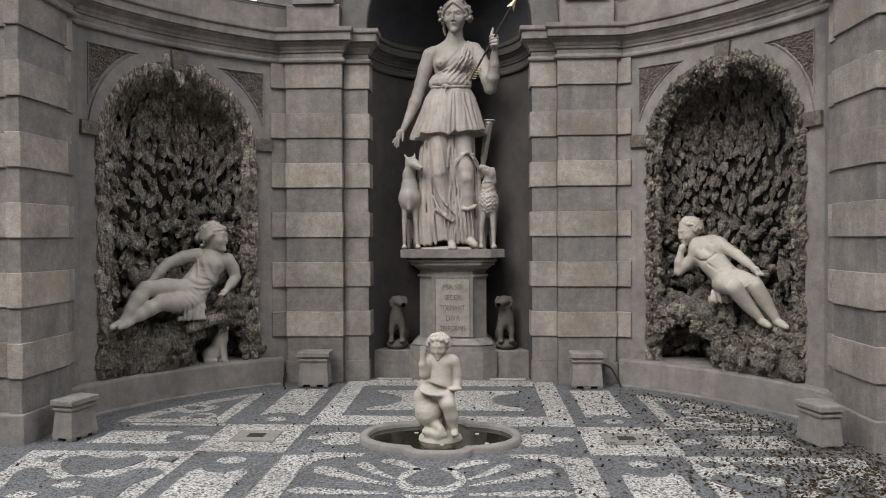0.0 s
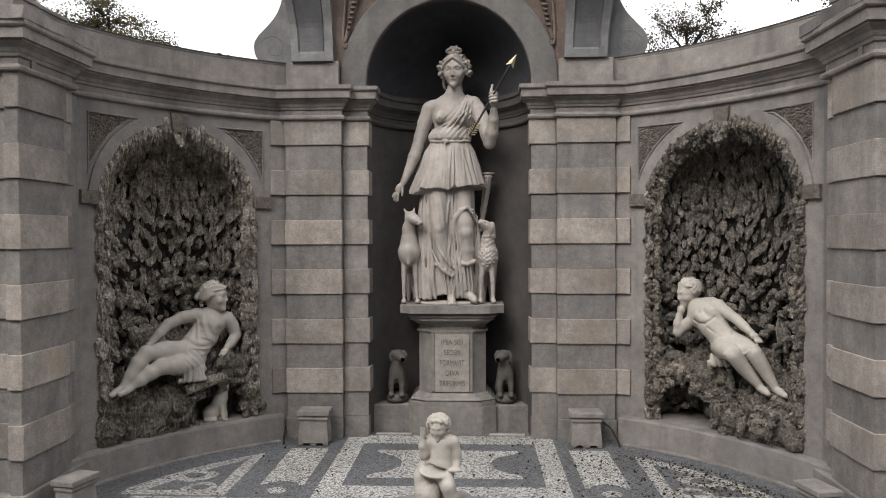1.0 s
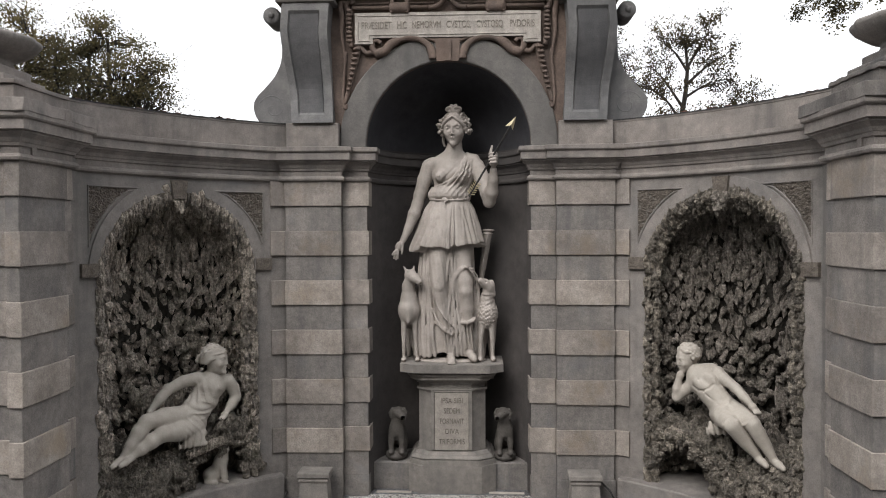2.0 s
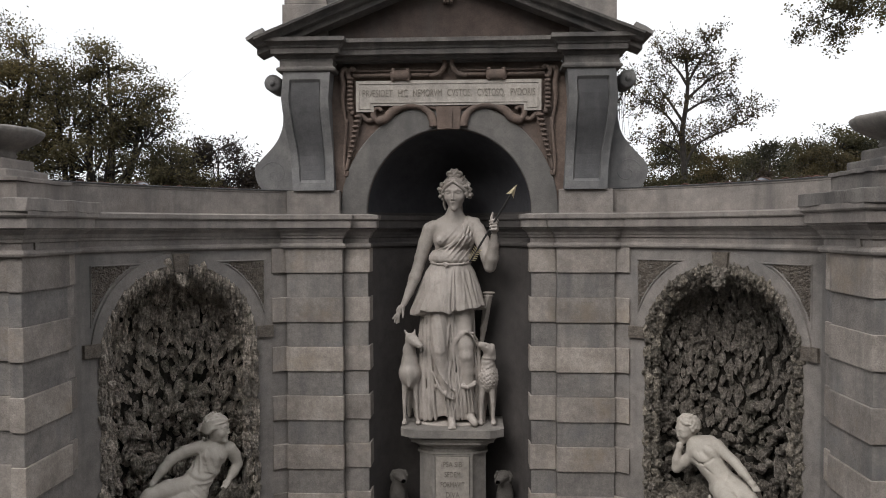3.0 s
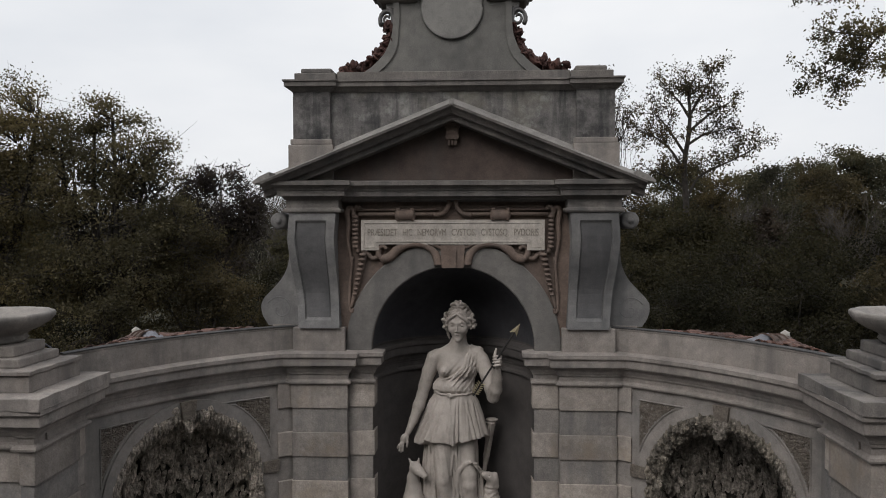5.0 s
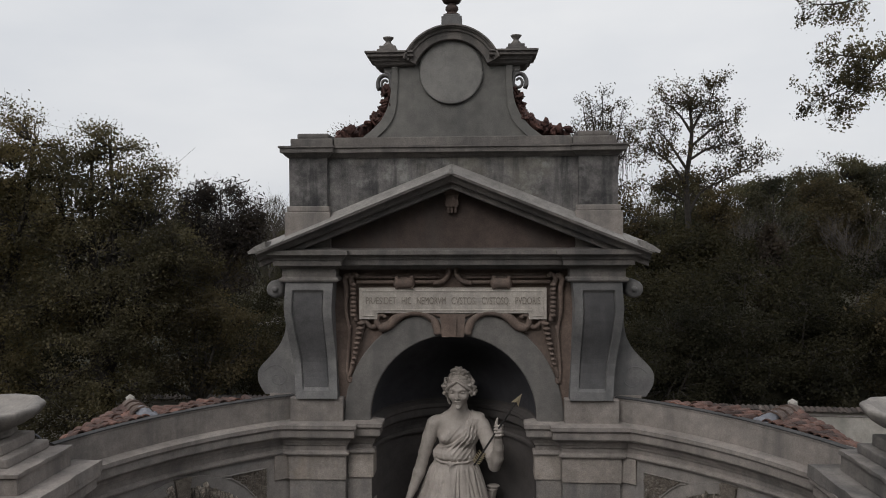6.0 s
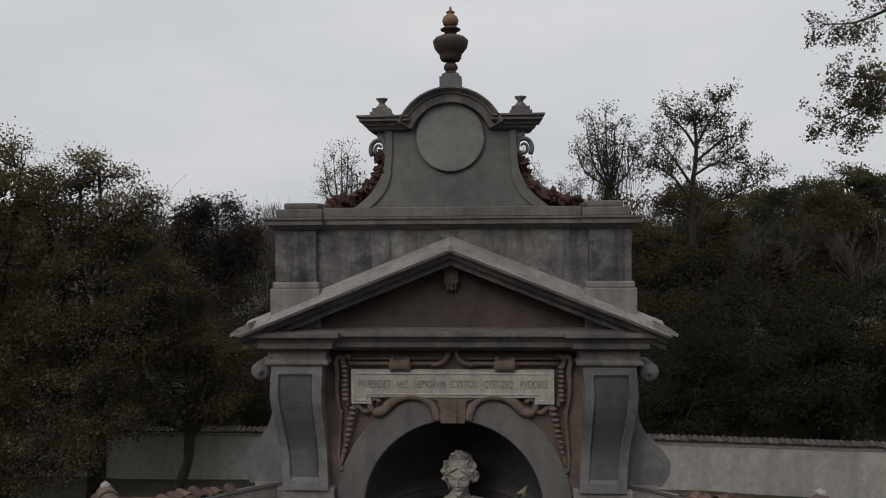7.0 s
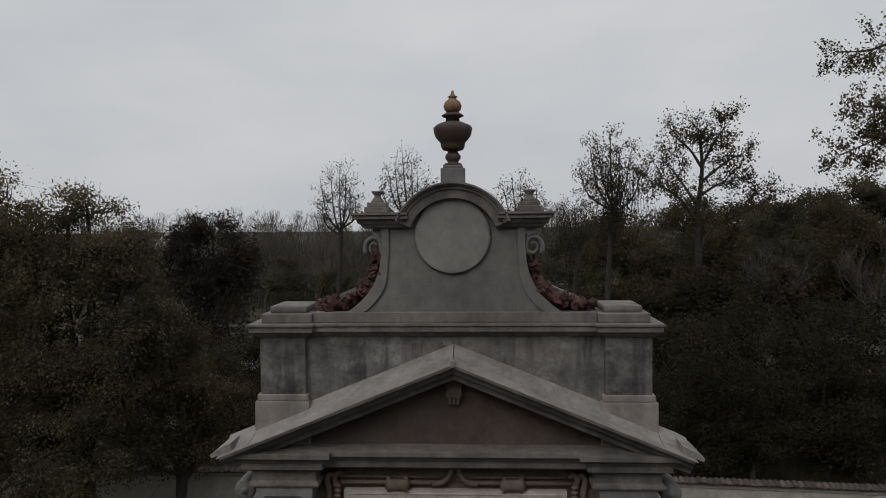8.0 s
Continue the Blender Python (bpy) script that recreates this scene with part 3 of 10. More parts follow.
def build_wall(side):
    bm = bmesh.new()
    d0, d1 = 24.0, 60.0
    half = math.degrees(JAMB / R)
    degs = sorted({d0, d1, *[NC + half * math.sin(radians(a)) for a in range(-90, 91, 6)], *[d0 + (d1 - d0) * i / 20 for i in range(21) if abs(d0 + (d1 - d0) * i / 20 - NC) > half + 0.1]})
    cols = []
    for d in degs:
        s = radians(d - NC) * R
        z = open_top(s)
        cols.append((d, 0.0 if z is None else z))
    deep = 0.04
    for (a, za), (b, zb) in zip(cols, cols[1:]):
        inside = abs(radians((a + b) / 2 - NC) * R) < JAMB
        la = (za if za else ARCH_Z) if inside else 0.0
        lb = (zb if zb else ARCH_Z) if inside else 0.0
        f = [ring(R, a, side, la), ring(R, b, side, lb), ring(R, b, side, TOP), ring(R, a, side, TOP)]
        bm.faces.new([bm.verts.new(p) for p in f])
        if inside:
            q = [ring(R, a, side, la), ring(R, b, side, lb), ring(R + deep, b, side, lb), ring(R + deep, a, side, la)]
            bm.faces.new([bm.verts.new(p) for p in q])
            q = [ring(R, a, side, SILL), ring(R, b, side, SILL), ring(R, b, side, 0), ring(R, a, side, 0)]
            bm.faces.new([bm.verts.new(p) for p in q])
        o = [ring(R + 0.28, a, side, 0), ring(R + 0.28, b, side, 0), ring(R + 0.28, b, side, TOP), ring(R + 0.28, a, side, TOP)]
        if not inside:
            bm.faces.new([bm.verts.new(p) for p in o])
        t = [ring(R, a, side, TOP), ring(R, b, side, TOP), ring(R + 0.28, b, side, TOP), ring(R + 0.28, a, side, TOP)]
        bm.faces.new([bm.verts.new(p) for p in t])
    for d in (NC - half, NC + half):
        q = [ring(R, d, side, 0), ring(R + deep, d, side, 0), ring(R + deep, d, side, ARCH_Z), ring(R, d, side, ARCH_Z)]
        bm.faces.new([bm.verts.new(p) for p in q])
    name = "wall_west" if side < 0 else "wall_east"
    wall = whole(name, bm, PLASTER, "curved grey plaster wall with an arched grotto opening", "wall", kind="structure")
    part("cornice", sweep(bmesh.new(), ENT, ring_path(R, d0 - 2.0, d1 - 0.5, side)), MOULD, wall, "moulded weathered stone cornice")
    part("parapet", sweep(bmesh.new(), [(-0.04, 3.70), (0.012, 3.70), (0.012, 3.945), (0.018, 3.95), (0.018, 3.968), (-0.04, 3.973)], ring_path(R, d0 - 3.0, d1 + 1.5, side)), MOULD, wall, "plain stone parapet")
    part("flashing", sweep(bmesh.new(), [(-0.03, 3.97), (0.024, 3.966), (0.024, 3.976), (-0.03, 3.983)], ring_path(R, d0 - 3.0, d1 + 1.0, side)), DARKLEAD, wall, "thin dark lead flashing")
    part("plinth", sweep(bmesh.new(), [(-0.6, -0.05), (0.12, -0.05), (0.11, 0.25), (0.10, SILL), (-0.6, SILL)], ring_path(R, d0 - 3, d1 - 1.2, side)), PLASTER, wall)
    part("border_stone", sweep(bmesh.new(), [(0.0, -0.05), (0.165, -0.05), (0.165, 0.012), (0.155, 0.018), (0.0, 0.02)], ring_path(R, d0 - 8, d1 - 2.0, side)), COURSE, wall, "narrow grey stone strip edging the mosaic")
    # raised archivolt, keystone, imposts and spandrels
    bm = bmesh.new()
    rings = []
    for a in range(0, 181, 5):
        c, sn = math.cos(radians(a)), math.sin(radians(a))
        rings.append([bm.verts.new(ring(R + off, NC + math.degrees(rr * c / R), side, ARCH_Z + rr * sn)) for rr, off in ((0.79, 0.06), (0.79, -0.022), (0.90, -0.022), (0.90, 0.06))])
    for p, q in zip(rings, rings[1:]):
        for j in range(4):
            bm.faces.new((p[j], p[(j + 1) % 4], q[(j + 1) % 4], q[j]))
    part("archivolt", bm, PLASTER, wall, "smooth plaster arch band")

    def on_wall(nm, outline, proud, material, label=""):
        b = bmesh.new()
        lo = [b.verts.new(ring(R + 0.05, NC + math.degrees(s / R), side, z)) for s, z in outline]
        hi = [b.verts.new(ring(R - proud, NC + math.degrees(s / R), side, z)) for s, z in outline]
        b.faces.new(hi)
        n = len(lo)
        for i in range(n):
            b.faces.new((lo[i], hi[i], hi[(i + 1) % n], lo[(i + 1) % n]))
        return part(nm, b, material, wall, label)

    for e in (-1, 1):
        curve = [(e * 0.925 * math.cos(radians(a)), ARCH_Z + 0.925 * math.sin(radians(a))) for a in range(17, 71, 5)]
        pts = [p for p in curve if abs(p[0]) < 0.884 and p[1] < 3.24]
        o = [(e * 0.884, 2.70)] + pts + [(e * 0.325, 3.24), (e * 0.884, 3.24)]
        on_wall("spandrel", o, -0.012, PUMICE, "rough pumice triangle beside the arch")
        b = bmesh.new()
        rim = [ring(R - 0.004, NC + math.degrees(s / R), side, z) for s, z in o + o[:1]]
        tube(b, rim, 0.009, 6)
        part("spandrel_rim", b, PLASTER, wall)
        on_wall("impost", [(e * 0.80, 2.435), (e * 0.972, 2.435), (e * 0.972, 2.555), (e * 0.80, 2.555)], 0.035, PUMICE, "short rough impost block")
    on_wall("keystone", [(-0.06, 3.15), (0.06, 3.15), (0.085, 3.33), (-0.085, 3.33)], 0.055, PUMICE, "rough wedge-shaped keystone")
    return wall


WALLS = {s: build_wall(s) for s in (-1, 1)}


# ---- rusticated end piers ----
COURSES = [0.225 + i * (3.36 - 0.225) / 12 for i in range(13)]


def worn_slab(x0, x1, y0, y1, z0, z1, seed):
    """A slab whose long edges are chipped and uneven."""
    bm = block(x0, x1, y0, y1, z0, z1, 0.006)
    bmesh.ops.subdivide_edges(bm, edges=[e for e in bm.edges if e.calc_length() > 0.3], cuts=26, use_grid_fill=True)
    for v in bm.verts:
        q = v.co * 9 + Vector((seed, 0, 0))
        v.co += Vector((noise.noise(q), noise.noise(q + Vector((7, 0, 0))), 0.6 * noise.noise(q + Vector((0, 7, 0))))) * 0.014
    return bm


def build_pier(side):
    pier = thing("pier_west" if side < 0 else "pier_east", "rusticated stone end pier with pale projecting bands", "pier", kind="structure", at=(side * 3.5, 5.6, 0))

    def blk(nm, x0, x1, y0, y1, z0, z1, mat_, c=0.007, lab=""):
        part(nm, block(min(side * x0, side * x1), max(side * x0, side * x1), y0, y1, z0, z1, c, 0.002), mat_, pier, lab)

    levels = COURSES if side < 0 else [0.225 + (z - 0.225) * 0.986 for z in COURSES[:-1]] + [3.36]
    for i, (z0, z1) in enumerate(zip(levels, levels[1:])):
        if i % 2:
            blk("stone_block", 3.05, 3.17, 5.17, 5.80, z0, z1, BAND)
            blk("stone_block", 3.172, 4.1, 5.24, 5.80, z0, z1, BAND)
            blk("stone_block", 3.10, 3.3, 5.802, 5.97, z0, z1, BAND)
        else:
            blk("stone_course", 3.07, 3.17, 5.187, 5.80, z0, z1, COURSE, 0.004)
            blk("stone_course", 3.172, 4.1, 5.257, 5.80, z0, z1, COURSE, 0.004)
            blk("stone_course", 3.115, 3.3, 5.802, 5.97, z0, z1, COURSE, 0.004)
    blk("core", 3.14, 4.1, 5.8, 6.12, 0, 3.76, PLASTER)
    blk("plinth_block", 3.04, 4.12, 5.16, 6.2, -0.05, 0.225, COURSE, 0.01)
    path = [(side * 4.12, 5.24, 0), (side * 3.17, 5.24, 0), (side * 3.17, 5.18, 0), (side * 3.06, 5.18, 0), (side * 3.06, 5.88, 0), (side * 3.16, 5.88, 0), (side * 3.16, 6.2, 0)]
    grow = [(o * 1.12, 3.36 + (z - 3.36) * (1.08 if side > 0 else 1.0)) for o, z in ENT]
    dz, cx, cap = (0.0, 3.57, MOULDUP) if side > 0 else (-0.03, 3.62, MOULD)
    part("pier_cornice", sweep(bmesh.new(), grow, path if side < 0 else path[::-1]), MOULD, pier, "moulded cornice breaking round the pier")
    for nm, a, y0, y1, z0, z1, c in (("cap_slab", 2.912, 5.02, 6.05, 3.728, 3.825, 0.012), ("cap_block", 3.10, 5.2, 5.9, 3.825, 3.955, 0.006), ("cap_slab", 3.085, 5.18, 5.915, 3.955, 3.988, 0.012)):
        if nm == "cap_slab":
            part(nm, worn_slab(min(side * a, side * 4.12), max(side * a, side * 4.12), y0, y1, z0 + dz, z1 + dz, a), cap, pier)
        else:
            blk(nm, a, 4.12, y0, y1, z0 + dz, z1 + dz, cap, c)
    for nm, a, y0, y1, z0, z1 in (("urn_step", cx - 0.38, 5.3, 5.84, 3.988, 4.062), ("urn_step", cx - 0.3, 5.36, 5.78, 4.062, 4.15)):
        blk(nm, a, cx + 0.33, y0, y1, z0 + dz, z1 + dz, cap, 0.015)
    at = (side * cx, 5.57, 4.15 + dz)
    urn = thing("stone_urn", "low grey stone bowl urn with a chipped lobed rim", "urn", "urns on the end piers", at=at)
    part("bowl", turned(bmesh.new(), [(0.22, 0), (0.245, 0.03), (0.23, 0.055), (0.25, 0.075), (0.33, 0.11), (0.4, 0.155), (0.435, 0.2), (0.44, 0.225), (0.43, 0.24), (0.37, 0.235), (0.30, 0.19), (0.1, 0.15)], at, 60, 12, 0.022), DIE, urn, "", True)
    bm = bmesh.new()
    tube(bm, smooth_line([(side * 3.5, 5.84, 4.12 + dz), (side * 3.42, 5.86, 4.105 + dz), (side * 3.34, 5.87, 4.06 + dz), (side * 3.29, 5.87, 3.985 + dz)], 5), 0.009, 6)
    whole("bent_rod", bm, LEAD, "thin bent metal rod behind the urn", "rod", "rods on the end piers", smooth=True)
    return pier


for s_ in (-1, 1):
    build_pier(s_)


# ---- the portal with the great niche ----
PORTAL = thing("niche_portal", "tall stucco portal with niche, pediment, attic and curved gable", "portal", kind="structure", at=(0, 7.7, 0))
NR, NY = 0.865, 7.70           # niche radius and the line of its mouth


def both(name, parent, material, fn, label="", smooth=False):
    """The same part on either side of the axis; fn(bm, mx) builds it with mx mirroring x."""
    for s in (-1, 1):
        bm = bmesh.new()
        fn(bm, lambda x, s=s: s * x)
        part(name, bm, material, parent, label, smooth)


def mcube(bm, mx, x0, x1, *rest):
    cube(bm, min(mx(x0), mx(x1)), max(mx(x0), mx(x1)), *rest)


def build_pilasters():
    for s in (-1, 1):
        pil = group_part("pilaster", PORTAL, "rusticated pilaster of pale bands and grey courses")

        def blk(nm, x0, x1, y0, y1, z0, z1, mat_, c):
            part(nm, block(min(s * x0, s * x1), max(s * x0, s * x1), y0, y1, z0, z1, c, 0.0015), mat_, pil)
        for i, (z0, z1) in enumerate(zip(COURSES, COURSES[1:])):
            if i % 2:
                blk("stone_block", 1.122, 1.728, 7.575, 8.0, z0, z1, BAND, 0.007)
                blk("stone_block", 0.845, 1.12, 7.66, 8.0, z0, z1, BAND, 0.007)
                part("stone_block", sweep(bmesh.new(), [(-0.1, z0), (0.024, z0), (0.03, z0 + 0.006), (0.03, z1 - 0.006), (0.024, z1), (-0.1, z1)], ring_path(R, 57.3, 60.6, s, 3)), BAND, pil)
            else:
                blk("stone_course", 1.13, 1.72, 7.592, 8.0, z0, z1, COURSE, 0.004)
                part("stone_course", sweep(bmesh.new(), [(-0.1, z0), (0.003, z0), (0.003, z1), (-0.1, z1)], ring_path(R, 57.4, 61.0, s, 3)), PLASTER, pil)
                blk("stone_course", 0.866, 1.128, 7.676, 8.0, z0, z1, COURSE, 0.004)
        blk("plinth_block", 1.13, 1.74, 7.59, 8.0, -0.05, 0.225, COURSE, 0.008)
        blk("plinth_block", 0.86, 1.128, 7.675, 8.0, -0.05, 0.225, COURSE, 0.008)


build_pilasters()


def build_niche():
    # inner half-cylinder and quarter dome, with solid masonry round it
    bm = bmesh.new()
    n = 32
    zs = [0.0, 0.4, 1.2, 2.0, 2.8, 3.4, 3.745]
    rows = []
    for z in zs:
        rows.append([bm.verts.new((-NR * math.cos(math.pi * i / n), NY + NR * math.sin(math.pi * i / n), z)) for i in range(n + 1)])
    dome = [[bm.verts.new(v.co) for v in rows[-1]]]
    for k in range(1, 13):
        t = math.pi / 2 * k / 12
        dome.append([bm.verts.new((-NR * math.cos(t) * math.cos(math.pi * i / n), NY + NR * math.cos(t) * math.sin(math.pi * i / n), 3.745 + NR * math.sin(t))) for i in range(n + 1)])
    top = [[tuple(v.co) for v in row] for row in dome]
    bmesh.ops.delete(bm, geom=[v for row in dome for v in row], context="VERTS")
    for a, b in zip(rows, rows[1:]):
        for i in range(n):
            bm.faces.new((a[i], a[i + 1], b[i + 1], b[i]))
    part("niche_shell", bm, NICHEWALL, PORTAL, "grey-brown plastered niche wall, coloured darker for the recess shade", True)
    bm = bmesh.new()
    dome = [[bm.verts.new(c) for c in row] for row in top]
    for a, b in zip(dome, dome[1:]):
        for i in range(n):
            bm.faces.new((a[i], a[i + 1], b[i + 1], b[i]))
    bmesh.ops.remove_doubles(bm, verts=bm.verts, dist=1e-4)
    part("niche_dome", bm, NICHE, PORTAL, "half-dome of the niche, its shade put into the colour", True)
    both("masonry", PORTAL, MOULD, lambda b, mx: mcube(b, mx, 1.69, 1.95, 7.69, 8.05, 3.3, 3.985))
    both("masonry", PORTAL, PLASTER, lambda b, mx: mcube(b, mx, 0.92, 1.80, 7.98, 8.9, 0, 5.3))
    part("masonry", block(-0.95, 0.95, 8.62, 8.95, 0, 5.3, 0.0), PLASTER, PORTAL)
    # entablature: pilasters, their returns and round the niche
    path = [(-1.93, 7.62, 0), (-1.725, 7.60, 0), (-1.725, 7.585, 0), (-1.125, 7.585, 0), (-1.125, 7.67, 0), (-0.865, 7.67, 0)]
    inner = [(-NR * math.cos(math.pi * i / 24), NY + NR * math.sin(math.pi * i / 24), 0) for i in range(25)]
    part("entablature", sweep(bmesh.new(), ENT, path + [(-0.865, 7.76, 0)]), MOULD, PORTAL, "moulded entablature of the pilasters")
    part("entablature", sweep(bmesh.new(), ENT, [(-x, y, z) for x, y, z in path + [(-0.865, 7.76, 0)]][::-1]), MOULD, PORTAL)
    part("niche_cornice", sweep(bmesh.new(), [(o * 0.8, z) for o, z in ENT], inner), NICHEWALL, PORTAL, "cornice running round the niche, coloured dark for its shade")
    # plinth inside the niche on which the animals sit
    part("niche_plinth", sweep(bmesh.new(), [(-0.9, -0.02), (0.0, -0.02), (0.0, 0.285), (-0.012, 0.295), (-0.9, 0.295)], [(-0.87, 7.9, 0), (0.87, 7.9, 0)]), COURSE, PORTAL, "low plinth across the niche")
    # wall over the entablature with its arched opening
    bm = bmesh.new()
    pts = [(NR * math.cos(math.pi * i / 32), 3.75 + NR * math.sin(math.pi * i / 32)) for i in range(33)]
    for y in (7.66, 7.98):
        vs = []
        for x, z in pts:
            vs.append((bm.verts.new((x, y, z)), bm.verts.new((x, y, 5.30))))
        for a, b in zip(vs, vs[1:]):
            bm.faces.new((a[0], a[1], b[1], b[0]))
        for s in (-1, 1):
            bm.faces.new([bm.verts.new(p) for p in ((s * NR, y, 3.70), (s * 1.3, y, 3.70), (s * 1.3, y, 5.30), (s * NR, y, 5.30))])
    for (x0, z0), (x1, z1) in zip(pts, pts[1:]):
        bm.faces.new([bm.verts.new(p) for p in ((x0, 7.66, z0), (x1, 7.66, z1), (x1, 7.98, z1), (x0, 7.98, z0))])
    part("arch_wall", bm, BROWN, PORTAL, "brownish stucco field above the niche")
    bm = bmesh.new()
    prof = [(0.0, 7.70), (0.0, 7.64), (0.012, 7.632), (0.27, 7.632), (0.28, 7.64), (0.28, 7.70)]
    turns = [(1.0, -0.05)] + [(math.cos(math.pi * i / 40), math.sin(math.pi * i / 40)) for i in range(41)] + [(-1.0, -0.05)]
    rings = [[bm.verts.new(((NR + o) * c, y, 3.75 + (NR + o) * sn)) for o, y in prof] for c, sn in turns]
    for a, b in zip(rings, rings[1:]):
        for j in range(len(prof)):
            bm.faces.new((a[j], a[(j + 1) % len(prof)], b[(j + 1) % len(prof)], b[j]))
    part("archivolt", bm, ARCHBAND, PORTAL, "broad plain arch band round the niche")
    both("console_base", PORTAL, MOULD, lambda b, mx: mcube(b, mx, 1.145, 1.70, 7.56, 7.95, 3.70, 3.968, 0.01))


build_niche()


def build_consoles():
    top = 5.186
    bend = [(3.965, 7.525), (4.05, 7.545), (4.2, 7.585), (4.35, 7.59), (4.5, 7.555), (4.65, 7.505), (4.8, 7.465), (4.95, 7.445), (5.1, 7.44), (5.2, 7.445)]

    def front(z):
        return float(np.interp(z, [k[0] for k in bend], [k[1] for k in bend]))

    zs = [3.965 + (top - 3.965) * i / 30 for i in range(31)]

    def edge(z):
        return (float(np.interp(z, [3.965, 4.3, 4.9, top], [1.195, 1.215, 1.235, 1.212])), float(np.interp(z, [3.965, 4.3, 4.6, 4.9, top], [1.63, 1.662, 1.70, 1.725, 1.70])))

    def body(bm, mx):
        rows = []
        for z in zs:
            a, b = edge(z)
            y = front(z)
            sink = 0.03 if 4.07 < z < 5.10 else 0.0
            rows.append([bm.verts.new((mx(x), yy, z)) for x, yy in ((a, 7.95), (a, y), (a + 0.085, y), (a + 0.095, y + sink), (b - 0.085, y + sink), (b - 0.075, y), (b, y), (b, 7.95))])
        for p, q in zip(rows, rows[1:]):
            for j in range(8):
                bm.faces.new((p[j], p[(j + 1) % 8], q[(j + 1) % 8], q[j]))
        bm.faces.new(rows[0])
        bm.faces.new(rows[-1][::-1])
    both("console", PORTAL, GREYST, body, "tall curved console pilaster in blue-grey stucco")

    def panel(bm, mx):
        rows = []
        for z in [4.075 + 1.02 * i / 20 for i in range(21)]:
            a, b = edge(z)
            y = front(z) + 0.022
            rows.append([bm.verts.new((mx(x), yy, z)) for x, yy in ((a + 0.098, y + 0.05), (a + 0.102, y), (b - 0.092, y), (b - 0.088, y + 0.05))])
        for p, q in zip(rows, rows[1:]):
            for j in range(4):
                bm.faces.new((p[j], p[(j + 1) % 4], q[(j + 1) % 4], q[j]))
        bm.faces.new(rows[0])
        bm.faces.new(rows[-1][::-1])
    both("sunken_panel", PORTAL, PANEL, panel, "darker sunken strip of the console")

    def volute(bm, mx):
        c = smooth_line([(1.755, 5.2, 0), (1.765, 4.9, 0), (1.775, 4.68, 0), (1.81, 4.56, 0), (1.87, 4.46, 0), (1.965, 4.355, 0), (2.045, 4.27, 0), (2.08, 4.19, 0), (2.065, 4.08, 0), (2.0, 3.972, 0)], 4)
        o = [(mx(1.55), 3.97), (mx(1.55), 5.2)] + [(mx(p.x), p.y) for p in c]
        slab(bm, o, 7.70, 7.93)
    both("side_volute", PORTAL, GREYST, volute, "S-shaped buttress scroll")

    def rim(bm, mx):
        k = [(1.87 + (0.15 - 0.0052 * i) * math.cos(0.3 * i + 0.4), 4.15 + (0.15 - 0.0052 * i) * math.sin(0.3 * i + 0.4)) for i in range(26)]
        tube(bm, [(mx(x), 7.70, z) for x, z in k], 0.006, 6, 0.4)
    both("volute_rim", PORTAL, GREYST, rim, "faint raised spiral of the scroll", True)

    def knob(bm, mx):
        tube(bm, [(mx(1.85), 7.58, 5.10), (mx(1.85), 7.60, 5.10), (mx(1.85), 7.88, 5.10), (mx(1.85), 7.9, 5.10)], [0.07, 0.092, 0.092, 0.07], 16, 1.0, UP)
        tube(bm, [(mx(1.85), 7.56, 5.10), (mx(1.85), 7.60, 5.10)], [0.03, 0.035], 10, 1.0, UP)
    both("scroll_end", PORTAL, GREYST, knob, "rolled scroll end", True)


build_consoles()

UPPER = [(-0.2, 5.184), (0.012, 5.184), (0.03, 5.19), (0.036, 5.207), (0.03, 5.224), (0.012, 5.232), (0.006, 5.24), (0.006, 5.318), (0.02, 5.324), (0.036, 5.346), (0.036, 5.354), (0.08, 5.356), (0.08, 5.408), (0.092, 5.414), (0.10, 5.432), (0.125, 5.456),
         (0.15, 5.466), (0.15, 5.505), (0.135, 5.51), (-0.2, 5.545)]
RAKE_TOP, RAKE_FALL = 6.272, 0.40


